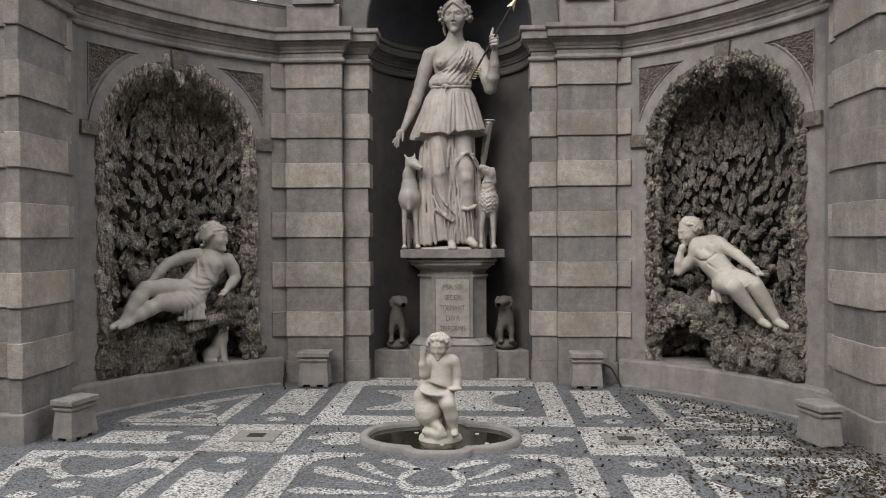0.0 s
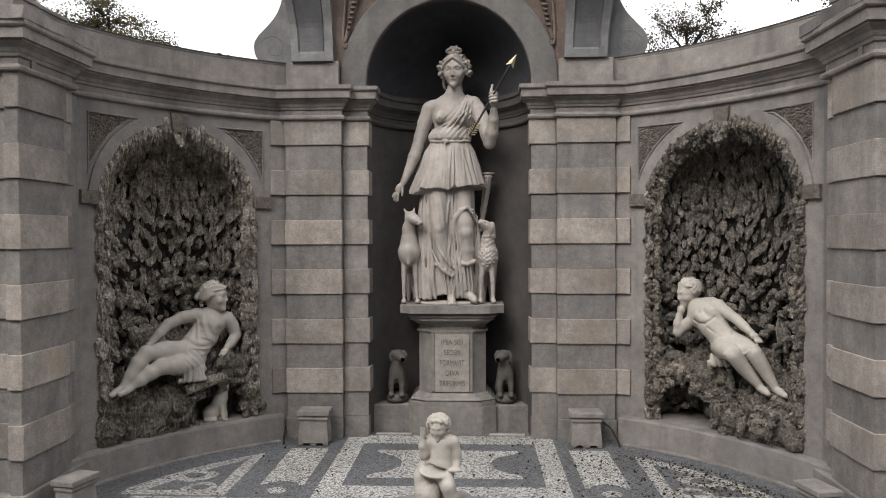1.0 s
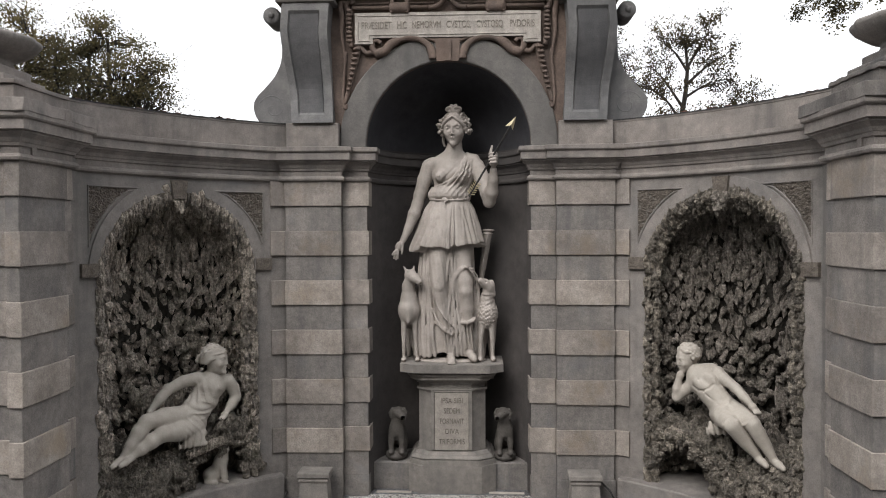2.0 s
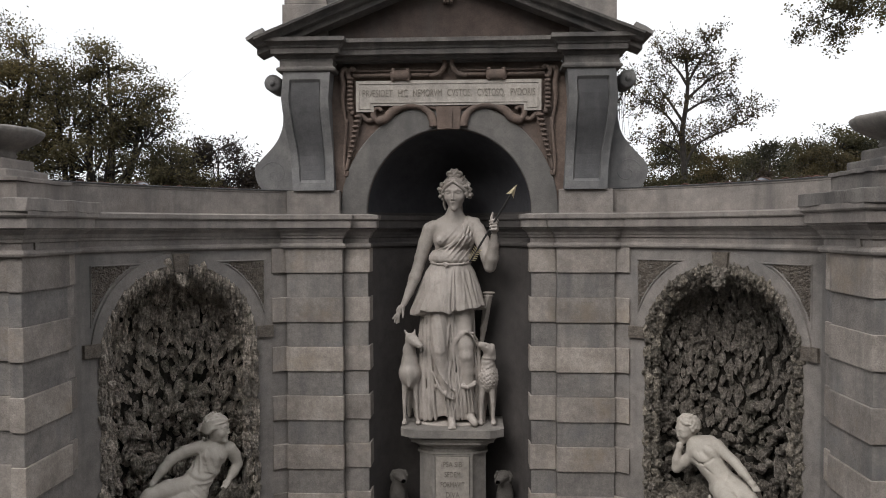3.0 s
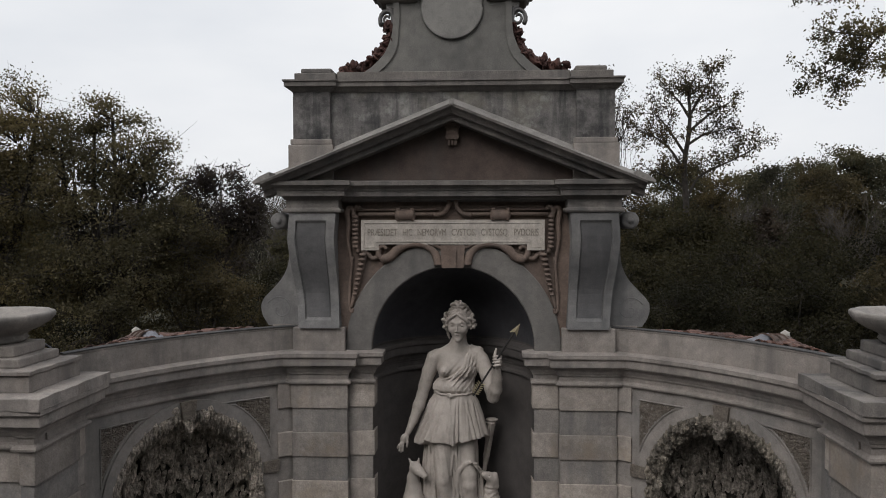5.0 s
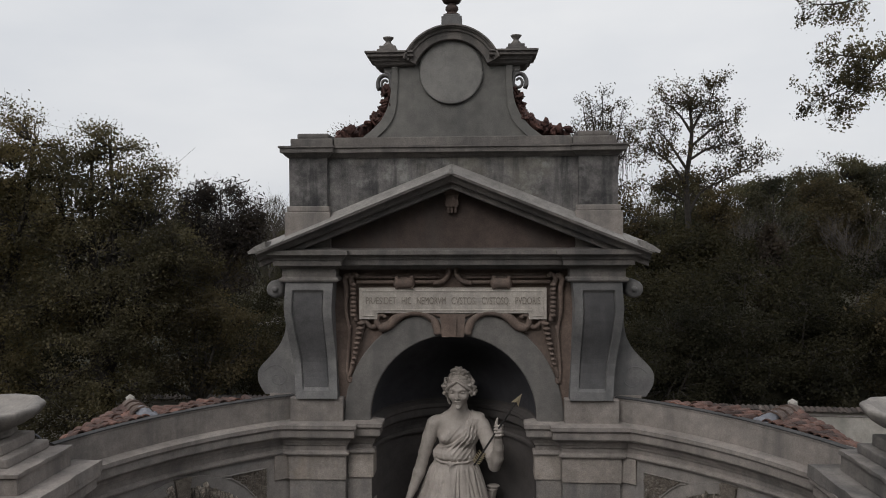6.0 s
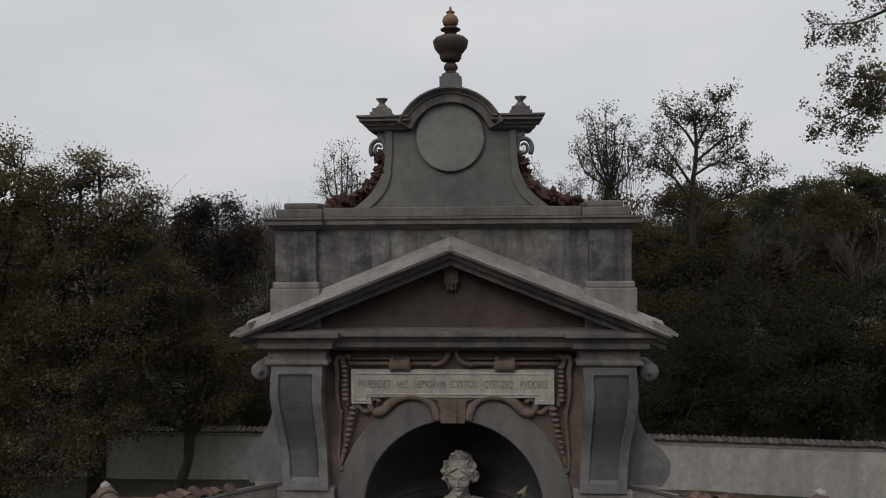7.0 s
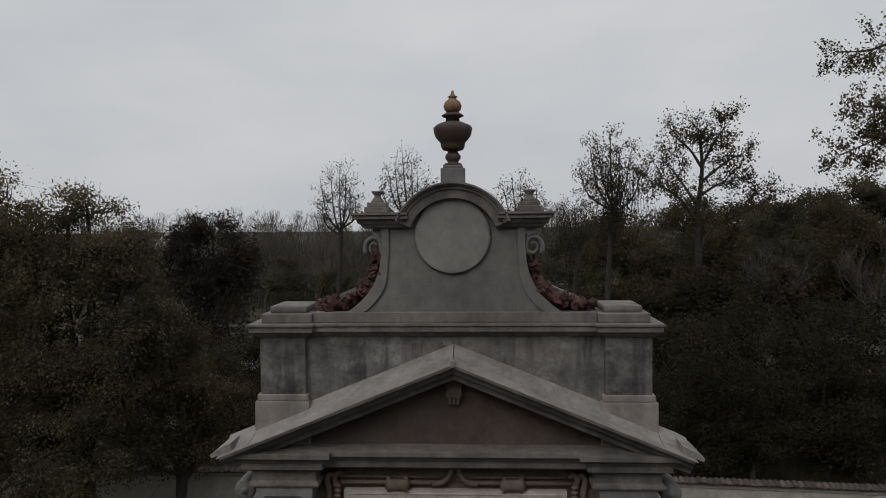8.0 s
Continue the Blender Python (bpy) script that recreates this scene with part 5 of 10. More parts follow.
# ---- carved figures: rounded solids blended into one skin ----
class Solid:
    """A block of space into which limbs, folds and lumps are blended; skin() gives its surface."""

    def __init__(self, lo, hi, h):
        self.h = h
        self.lo = np.array(lo, float)
        n = np.ceil((np.array(hi) - self.lo) / h).astype(int) + 1
        self.ax = [self.lo[i] + h * np.arange(n[i]) for i in range(3)]
        self.f = np.full(n, 1.0)

    def near(self, lo, hi):
        sl = []
        for i in range(3):
            a = int(np.clip((lo[i] - self.lo[i]) / self.h, 0, len(self.ax[i]) - 1))
            b = int(np.clip((hi[i] - self.lo[i]) / self.h + 2, 1, len(self.ax[i])))
            sl.append(slice(a, b))
        return tuple(sl), np.ix_(*[self.ax[i][sl[i]] for i in range(3)])

    def blend(self, sl, d, k, cut=False):
        f = self.f[sl]
        if cut:
            h = np.maximum(k - np.abs(f + d), 0) / k
            self.f[sl] = np.maximum(f, -d) + h * h * k * 0.25
        else:
            h = np.maximum(k - np.abs(f - d), 0) / k
            self.f[sl] = np.minimum(f, d) - h * h * k * 0.25

    def limb(self, p, r0, q, r1, k=0.035, cut=False):
        p, q = np.array(p, float), np.array(q, float)
        m = max(r0, r1) + k + 2 * self.h
        sl, (x, y, z) = self.near(np.minimum(p, q) - m, np.maximum(p, q) + m)
        v = q - p
        t = np.clip(((x - p[0]) * v[0] + (y - p[1]) * v[1] + (z - p[2]) * v[2]) / max(v @ v, 1e-9), 0, 1)
        d = np.sqrt((x - p[0] - t * v[0]) ** 2 + (y - p[1] - t * v[1]) ** 2 + (z - p[2] - t * v[2]) ** 2) - (r0 + (r1 - r0) * t)
        self.blend(sl, d, k, cut)
        return self

    def chain(self, *keys, k=0.035):
        """Limbs through (point, radius) keys."""
        for (p, a), (q, b) in zip(keys, keys[1:]):
            self.limb(p, a, q, b, k)
        return self

    def fold(self, *keys, k=0.02, flat=1.0):
        """One rounded ridge along a smooth curve through (point, radius) keys."""
        ks = np.array([(*p, r) for p, r in keys], float)
        ks = np.vstack([2 * ks[0] - ks[1], ks, 2 * ks[-1] - ks[-2]])
        path = []
        for a, b, c, d in zip(ks, ks[1:], ks[2:], ks[3:]):
            for t in (0.0, 0.25, 0.5, 0.75):
                path.append(0.5 * (2 * b + (c - a) * t + (2 * a - 5 * b + 4 * c - d) * t * t + (3 * b - a - 3 * c + d) * t ** 3))
        path = np.array(path + [ks[-2]])
        m = path[:, 3].max() + k + 2 * self.h
        sl, (x, y, z) = self.near(path[:, :3].min(0) - m, path[:, :3].max(0) + m)
        best = None
        for p, q in zip(path, path[1:]):
            v = q[:3] - p[:3]
            t = np.clip(((x - p[0]) * v[0] + (y - p[1]) * v[1] + (z - p[2]) * v[2]) / max(v @ v, 1e-9), 0, 1)
            d = np.sqrt((x - p[0] - t * v[0]) ** 2 + (y - p[1] - t * v[1]) ** 2 + (z - p[2] - t * v[2]) ** 2) - (p[3] + (q[3] - p[3]) * t)
            best = d if best is None else np.minimum(best, d)
        self.blend(sl, best, k)
        return self

    def front(self, x, z):
        """The y at which one meets the body at (x, z), coming from the court."""
        i, k = (int(round((v - self.lo[j]) / self.h)) for v, j in ((x, 0), (z, 2)))
        return self.ax[1][int(np.argmax(self.f[i, :, k] < 0))]

    def drawn(self, line, r, k=0.012, cut=False, out=0.0):
        """A ridge, or a groove, along (x, z) points on the front of the body."""
        pts = [(x, self.front(x, z) - out, z) for x, z in line]
        for p, q in zip(pts, pts[1:]):
            self.limb(p, r, q, r, k, cut)
        return self

    def ball(self, c, r, k=0.03, cut=False, turn=None, knob=0.0, freq=60.0):
        """An ellipsoid with half axes r, turned by an Euler in degrees; knob: depth of curls on it."""
        c, r = np.array(c, float), np.array(r, float) * np.ones(3)
        m = r.max() + k + 2 * self.h + knob
        sl, (x, y, z) = self.near(c - m, c + m)
        x, y, z = x - c[0], y - c[1], z - c[2]
        if turn:
            rot = np.array(Euler([radians(a) for a in turn]).to_matrix()).T
            x, y, z = (rot[i, 0] * x + rot[i, 1] * y + rot[i, 2] * z for i in range(3))
        q = np.sqrt((x / r[0]) ** 2 + (y / r[1]) ** 2 + (z / r[2]) ** 2)
        d = (q - 1) * r.min() if r.max() / r.min() > 2.5 else q * (q - 1) / np.maximum(np.sqrt((x / r[0] ** 2) ** 2 + (y / r[1] ** 2) ** 2 + (z / r[2] ** 2) ** 2), 1e-6)
        if knob:
            d = d + knob * np.sin(freq * x + 1) * np.sin(freq * 0.9 * z + 2 * np.sin(freq * 0.4 * x)) * np.cos(freq * 0.8 * y)
        self.blend(sl, d, k, cut)
        return self

    def drape(self, keys, folds, k=0.012, hem=()):
        """A garment with single folds: rings (z, cx, cy, rx, ry); folds (way at the top, way at the hem, width, height, bow), in radians from the front; hem (way, width, lift)."""
        ks = np.array(sorted(keys))
        m = 0.09 + k
        lo = (min(ks[:, 1] - ks[:, 3]) - m, min(ks[:, 2] - ks[:, 4]) - m, ks[0, 0] - m)
        hi = (max(ks[:, 1] + ks[:, 3]) + m, max(ks[:, 2] + ks[:, 4]) + m, ks[-1, 0] + m)
        sl, (x, y, z) = self.near(lo, hi)
        cx, cy, rx, ry = (np.interp(z, ks[:, 0], ks[:, i]) for i in range(1, 5))
        t = np.clip((ks[-1, 0] - z) / (ks[-1, 0] - ks[0, 0]), 0, 1)
        ang = np.arctan2((x - cx) / rx, -(y - cy) / ry)
        d = (np.sqrt(((x - cx) / rx) ** 2 + ((y - cy) / ry) ** 2) - 1) * np.minimum(rx, ry)
        grow = (0.3 + 0.7 * t) * np.clip(t * 6, 0.15, 1)
        for a0, a1, w, h, bow in folds:
            u = (ang - (a0 + (a1 - a0) * t ** 1.15 + bow * np.sin(math.pi * t) + 0.03 * np.sin(9 * z + 5 * a0))) / w
            d = d - h * grow * (np.exp(-u * u) - 0.6 * np.exp(-((u - 1.2) / 0.5) ** 2) - 0.35 * np.exp(-((u + 1.25) / 0.55) ** 2))
        low = ks[0, 0] + sum(dz * np.exp(-((ang - a) / w) ** 2) for a, w, dz in hem) if hem else ks[0, 0]
        d = np.maximum(d * 0.85, np.maximum(low - z, z - ks[-1, 0]))
        self.blend(sl, d, k)
        return self

    def veil(self, line, lo, hi, thick):
        """Thin cloth over the body below a line of (x, z) points, within the box lo..hi."""
        sl, (x, y, z) = self.near(lo, hi)
        edge = np.interp(x, [p[0] for p in line], [p[1] for p in line])
        cut = (z - edge) * 0.7
        inside = np.maximum(np.maximum(lo[0] - x, x - hi[0]), np.maximum(lo[2] - z, z - hi[2]))
        self.f[sl] = np.minimum(self.f[sl], np.maximum(np.maximum(self.f[sl] - thick, cut), inside))
        return self

    def crease(self, c, r, across, wave, amp, warp=0.6):
        """Presses folds into what stands near c: ridges a wave apart, running square to the way across."""
        c, r = np.array(c, float), np.array(r, float) * np.ones(3)
        sl, (x, y, z) = self.near(c - r, c + r)
        m = np.clip(1 - ((x - c[0]) / r[0]) ** 2 - ((y - c[1]) / r[1]) ** 2 - ((z - c[2]) / r[2]) ** 2, 0, 1) ** 0.6
        a = Vector(across).normalized()
        u = (a.x * x + a.y * y + a.z * z) * 2 * math.pi / wave
        u = u + warp * np.sin(9 * x + 5 * z) + warp * 0.7 * np.sin(17 * z - 8 * y + 1)
        self.f[sl] += amp * m * (np.abs(np.sin(u * 0.5)) * 2 - 1.1 + 0.35 * np.sin(1.7 * u + 2))
        return self

    def skin(self):
        """The surface: one point in each cell that it crosses, joined by quads."""
        f, h = self.f, self.h
        neg = f < 0
        cell = np.zeros(tuple(s - 1 for s in f.shape), np.int8)
        for i in (0, 1):
            for j in (0, 1):
                for k in (0, 1):
                    cell += neg[i:f.shape[0] - 1 + i, j:f.shape[1] - 1 + j, k:f.shape[2] - 1 + k]
        act = np.argwhere((cell > 0) & (cell < 8))
        idx = np.full(cell.shape, -1, int)
        idx[tuple(act.T)] = np.arange(len(act))
        tot, cnt = np.zeros((len(act), 3)), np.zeros(len(act))
        corners = [(i, j, k) for i in (0, 1) for j in (0, 1) for k in (0, 1)]
        val = {c: f[act[:, 0] + c[0], act[:, 1] + c[1], act[:, 2] + c[2]] for c in corners}
        for c in corners:
            for ax in range(3):
                if c[ax]:
                    continue
                e = list(c)
                e[ax] = 1
                a, b = val[c], val[tuple(e)]
                on = (a < 0) != (b < 0)
                t = a[on] / (a[on] - b[on])
                p = np.tile(np.array(c, float), (on.sum(), 1))
                p[:, ax] += t
                tot[on] += p
                cnt[on] += 1
        verts = self.lo + h * (act + tot / cnt[:, None])
        quads = []
        for ax in range(3):
            o1, o2 = (ax + 1) % 3, (ax + 2) % 3
            a = neg
            b = np.roll(neg, -1, ax)
            cr = a != b
            s = [slice(None)] * 3
            s[ax] = slice(0, f.shape[ax] - 1)
            s[o1], s[o2] = slice(1, f.shape[o1] - 1), slice(1, f.shape[o2] - 1)
            e = np.argwhere(cr[tuple(s)])
            off = np.zeros(3, int)
            off[o1] = off[o2] = 1
            e = e + off
            inward = neg[tuple(e.T)]
            u1, u2 = np.zeros(3, int), np.zeros(3, int)
            u1[o1] = u2[o2] = 1
            q = np.stack([idx[tuple((e - u1 - u2).T)], idx[tuple((e - u2).T)], idx[tuple(e.T)], idx[tuple((e - u1).T)]], 1)
            q[~inward] = q[~inward][:, ::-1]
            quads.append(q)
        return verts, np.concatenate(quads)


def carve(name, solids, material, smooth=True):
    vs, fs, n = [], [], 0
    for s in solids:
        v, q = s.skin()
        vs.append(v)
        fs.append(q + n)
        n += len(v)
    me = bpy.data.meshes.new(name)
    me.from_pydata(np.concatenate(vs).tolist(), [], np.concatenate(fs).tolist())
    me.materials.append(material)
    if smooth:
        me.shade_smooth()
    return me


def statue(name, solids, material, label, category="statue", group=""):
    return tagged(new(name, carve(name, solids, material)), label, category, group)


def head_solid(c, size, face, tilt=0.0, h=0.009, curls=60, bun=None, hair=1.0, locks=()):
    """A carved head of given height; face: degrees about the upright that it looks to (0: towards -y)."""
    s = Solid(Vector(c) - Vector((size, size, size)), Vector(c) + Vector((size, size, size)), h)
    m = Matrix.Translation(c) @ Euler((radians(tilt), 0, radians(face))).to_matrix().to_4x4()

    def at(x, y, z):
        return tuple(m @ Vector((x * size, y * size, z * size)))
    e = (tilt, 0, face)
    u = size
    s.ball(at(0, 0.02, 0.08), (0.34 * u, 0.40 * u, 0.40 * u), 0.06 * u, turn=e)
    s.ball(at(0, -0.10, -0.14), (0.27 * u, 0.30 * u, 0.36 * u), 0.12 * u, turn=e)
    s.ball(at(0, -0.345, -0.405), 0.09 * u, 0.12 * u)
    for x in (-0.17, 0.17):
        s.ball(at(x, -0.25, -0.10), 0.115 * u, 0.08 * u)
    # brow, sunk eyes with lids, nose, parted lips
    for x in (-1, 1):
        s.limb(at(x * 0.215, -0.275, 0.115), 0.02 * u, at(x * 0.12, -0.338, 0.152), 0.022 * u, 0.06 * u).limb(at(x * 0.12, -0.338, 0.152), 0.022 * u, at(x * 0.03, -0.36, 0.125), 0.022 * u, 0.06 * u)
    for x in (-0.14, 0.14):
        s.ball(at(x, -0.405, 0.05), (0.08 * u, 0.048 * u, 0.046 * u), 0.05 * u, True, e)
        s.ball(at(x, -0.315, 0.04), (0.064 * u, 0.05 * u, 0.046 * u), 0.006 * u, turn=e)
        s.limb(at(x - 0.065, -0.335, 0.05), 0.010 * u, at(x, -0.364, 0.074), 0.012 * u, 0.02 * u).limb(at(x, -0.364, 0.074), 0.012 * u, at(x + 0.065, -0.335, 0.05), 0.010 * u, 0.02 * u)
    s.limb(at(0, -0.372, 0.11), 0.024 * u, at(0, -0.45, -0.10), 0.034 * u, 0.03 * u)
    for x in (-0.05, 0.05):
        s.ball(at(x * 0.8, -0.412, -0.118), 0.027 * u, 0.02 * u)
    s.limb(at(-0.075, -0.392, -0.222), 0.018 * u, at(0, -0.415, -0.212), 0.023 * u, 0.02 * u).limb(at(0.075, -0.392, -0.222), 0.018 * u, at(0, -0.415, -0.212), 0.023 * u, 0.02 * u)
    s.limb(at(-0.045, -0.392, -0.275), 0.022 * u, at(0.045, -0.392, -0.275), 0.022 * u, 0.02 * u)
    s.limb(at(-0.07, -0.43, -0.246), 0.011 * u, at(0.07, -0.43, -0.246), 0.011 * u, 0.01 * u, True)
    # hair: a cap with single curls on it
    s.ball(at(0, 0.15, 0.15), (0.40 * u * hair, 0.39 * u, 0.39 * u), 0.01, turn=e, knob=0.05 * u, freq=26 / u)
    rnd = random.Random(int(size * 1000))
    for i in range(curls):
        a = 2.4 * i
        v = 1 - 1.25 * (i + 0.5) / curls
        hx, hy, hz = math.sqrt(max(0, 1 - v * v)) * math.cos(a), math.sqrt(max(0, 1 - v * v)) * math.sin(a), v
        if hy < -0.35 and hz < 0.52:
            continue
        k = rnd.uniform(0.06, 0.1)
        s.ball(at(0.38 * hair * hx, 0.10 + 0.38 * hy, 0.12 + 0.38 * hz), (k * u, k * u, k * u * rnd.uniform(0.7, 1.3)), 0.004)
    for bx, by, bz, br in bun or ():
        s.ball(at(bx, by, bz), br * u, 0.006)
    for lock in locks:
        s.fold(*[(at(x, y, z), r * u) for x, y, z, r in lock], k=0.012 * u)
    s.limb(at(0, 0.06, -0.25), 0.185 * u, at(0, 0.12, -0.75), 0.20 * u, 0.03)
    return s


# ---- the goddess in the great niche, on her pedestal ----
def build_goddess():
    b = Solid((-0.75, 7.55, 1.36), (0.70, 8.50, 3.95), 0.0072)
    # standing figure
    b.chain(((0.055, 8.08, 3.80), 0.078), ((0.045, 8.10, 3.70), 0.088), ((0.03, 8.12, 3.58), 0.10), k=0.05)
    b.limb((-0.19, 8.12, 3.585), 0.072, (0.26, 8.12, 3.60), 0.075, 0.06)
    b.ball((0.035, 8.12, 3.65), (0.17, 0.075, 0.07), 0.05)
    b.ball((0.03, 8.10, 3.45), (0.225, 0.13, 0.20), 0.05)
    b.ball((-0.10, 7.985, 3.435), (0.066, 0.058, 0.066), 0.04).ball((0.125, 7.985, 3.445), (0.07, 0.055, 0.07), 0.035)
    b.ball((-0.112, 7.925, 3.43), 0.010, 0.008)
    b.ball((0.01, 8.10, 3.24), (0.20, 0.13, 0.19), 0.05)
    # cloth from one shoulder to the waist, its edge across the breast
    b.veil([(-0.30, 3.27), (-0.18, 3.315), (-0.05, 3.365), (0.06, 3.44), (0.13, 3.54), (0.19, 3.72), (0.40, 3.80)], (-0.32, 7.80, 3.17), (0.33, 8.25, 3.72), 0.016)
    b.drawn([(-0.19, 3.305), (-0.12, 3.33), (-0.04, 3.36), (0.03, 3.41), (0.085, 3.47), (0.125, 3.54), (0.155, 3.62)], 0.010, 0.008)
    for x0, z0, x1, z1, x2, z2, q in ((0.165, 3.61, 0.10, 3.44, -0.06, 3.30, 0.008), (0.19, 3.63, 0.14, 3.46, 0.0, 3.28, 0.009), (0.215, 3.63, 0.185, 3.47, 0.08, 3.27, 0.008), (0.24, 3.63, 0.225, 3.46, 0.15, 3.28, 0.009), (0.17, 3.40, 0.08, 3.31, -0.12, 3.255, 0.007)):
        pts = [(x0 + (x1 - x0) * t * 2, z0 + (z1 - z0) * t * 2) if t <= 0.5 else (x1 + (x2 - x1) * (2 * t - 1), z1 + (z2 - z1) * (2 * t - 1)) for t in (i / 10 for i in range(11))]
        b.drawn(pts, q, 0.014)
        b.drawn([(x + 0.017, z - 0.006) for x, z in pts[1:]], q * 0.6, 0.008, True)
    # right arm hanging, hand spread
    b.chain(((-0.235, 8.12, 3.555), 0.08), ((-0.285, 8.12, 3.40), 0.078), ((-0.335, 8.11, 3.24), 0.068), ((-0.365, 8.10, 3.13), 0.062), ((-0.40, 8.07, 3.02), 0.066), ((-0.46, 8.04, 2.86), 0.048), ((-0.515, 8.01, 2.735), 0.034), k=0.02)
    b.ball((-0.555, 7.99, 2.665), (0.046, 0.026, 0.062), 0.02, turn=(0, 28, 0))
    for dx, dz, q in ((-0.06, -0.06, 0.015), (-0.042, -0.095, 0.012), (-0.022, -0.11, 0.0), (0.0, -0.10, 0.0)):
        b.chain(((-0.572 + dx * 0.15, 7.985, 2.63), 0.015), ((-0.572 + dx * 0.65, 7.965 - q, 2.63 + dz * 0.5), 0.0135), ((-0.572 + dx, 7.965 - q, 2.63 + dz), 0.0105), k=0.004)
    b.chain(((-0.53, 7.965, 2.69), 0.016), ((-0.52, 7.95, 2.63), 0.014), ((-0.525, 7.945, 2.585), 0.011), k=0.004)
    # left arm bent up round the arrow
    b.chain(((0.30, 8.10, 3.55), 0.085), ((0.365, 8.05, 3.40), 0.082), ((0.415, 7.98, 3.24), 0.075), ((0.435, 7.95, 3.15), 0.066), k=0.02)
    b.chain(((0.435, 7.95, 3.15), 0.066), ((0.46, 7.89, 3.25), 0.07), ((0.475, 7.83, 3.38), 0.055), ((0.478, 7.785, 3.48), 0.037), k=0.02)
    b.ball((0.478, 7.76, 3.565), (0.046, 0.04, 0.062), 0.02)
    for dz in (0.0, 0.034, 0.066, 0.096):
        b.chain(((0.512, 7.748, 3.545 + dz), 0.017), ((0.497, 7.70, 3.556 + dz), 0.0165), ((0.452, 7.692, 3.55 + dz), 0.0145), ((0.432, 7.715, 3.545 + dz), 0.012), k=0.003)
    b.chain(((0.455, 7.735, 3.62), 0.017), ((0.448, 7.715, 3.67), 0.016), ((0.462, 7.71, 3.725), 0.012), k=0.004)
    # sleeve band on the upper arm
    b.chain(((0.33, 8.0, 3.37), 0.014), ((0.37, 7.965, 3.345), 0.016), ((0.44, 7.97, 3.36), 0.014), k=0.006)
    b.chain(((0.34, 8.0, 3.33), 0.010), ((0.375, 7.965, 3.305), 0.012), ((0.45, 7.96, 3.325), 0.010), k=0.006)
    # blouse gathered over the belt, and the belt with its knot
    b.drape([(3.32, 0.015, 8.10, 0.215, 0.148), (3.26, -0.005, 8.10, 0.238, 0.162), (3.215, -0.005, 8.10, 0.243, 0.162), (3.19, -0.005, 8.10, 0.225, 0.148)], [(-1.2, -1.1, 0.12, 0.010, 0), (-0.7, -0.5, 0.10, 0.006, 0), (-0.1, 0.05, 0.08, 0.005, 0), (0.35, 0.4, 0.07, 0.006, 0), (0.8, 0.8, 0.08, 0.008, 0), (1.15, 1.1, 0.1, 0.010, 0)], 0.012)
    b.chain(((-0.222, 8.05, 3.185), 0.011), ((-0.14, 7.962, 3.172), 0.012), ((0.0, 7.935, 3.168), 0.013), ((0.14, 7.962, 3.175), 0.012), ((0.222, 8.05, 3.185), 0.011), k=0.006)
    b.ball((-0.055, 7.918, 3.175), (0.034, 0.018, 0.024), 0.004).ball((-0.02, 7.912, 3.165), (0.02, 0.016, 0.018), 0.003).chain(((-0.045, 7.91, 3.16), 0.009), ((-0.06, 7.895, 3.12), 0.008), ((-0.05, 7.885, 3.085), 0.006), k=0.004)
    # short tunic with a wavy hem, and the long skirt below
    b.drape([(3.17, 0.0, 8.10, 0.222, 0.155), (3.08, -0.005, 8.10, 0.262, 0.19), (2.92, -0.01, 8.09, 0.312, 0.215), (2.78, -0.02, 8.08, 0.352, 0.235), (2.645, -0.025, 8.08, 0.392, 0.25)],
            [(-1.5, -1.7, 0.16, 0.03, 0), (-1.2, -1.38, 0.12, 0.03, 0.04), (-1.0, -1.08, 0.08, 0.02, 0.06), (-0.72, -0.86, 0.11, 0.016, 0.06), (-0.40, -0.62, 0.06, 0.009, 0.04), (-0.22, -0.30, 0.12, 0.008, 0.02), (0.02, -0.04, 0.05, 0.012, -0.08), (0.14, 0.06, 0.06, 0.022, -0.10), (0.24, 0.17, 0.045, 0.02, -0.06),
             (0.40, 0.50, 0.12, 0.008, 0), (0.56, 0.74, 0.06, 0.010, 0.05), (0.84, 0.96, 0.11, 0.016, 0.04), (1.02, 1.16, 0.07, 0.022, 0), (1.25, 1.4, 0.10, 0.03, 0), (1.5, 1.65, 0.13, 0.03, 0)], 0.010,
            [(-1.25, 0.3, -0.05), (-0.85, 0.14, 0.03), (-0.3, 0.3, 0.012), (0.04, 0.10, -0.018), (0.2, 0.06, 0.03), (0.7, 0.4, 0.04), (1.3, 0.3, 0.06)])
    b.drape([(2.75, 0.0, 8.11, 0.262, 0.178), (2.3, -0.02, 8.12, 0.268, 0.18), (1.9, -0.035, 8.13, 0.285, 0.188), (1.66, -0.02, 8.14, 0.318, 0.20), (1.50, -0.02, 8.15, 0.345, 0.215)],
            [(-1.5, -1.6, 0.14, 0.035, 0), (-1.22, -1.34, 0.10, 0.045, -0.05), (-1.0, -1.1, 0.08, 0.042, -0.06), (-0.82, -0.9, 0.07, 0.038, -0.05), (-0.68, -0.7, 0.06, 0.03, 0), (0.0, 0.14, 0.06, 0.042, 0.03), (0.12, 0.28, 0.06, 0.042, 0.02), (0.24, 0.44, 0.06, 0.036, 0),
             (0.98, 0.95, 0.08, 0.02, 0), (1.18, 1.15, 0.08, 0.024, 0), (1.42, 1.4, 0.12, 0.03, 0)], 0.008, [(-1.0, 0.5, 0.04), (-0.45, 0.2, -0.03), (0.25, 0.25, -0.01)])
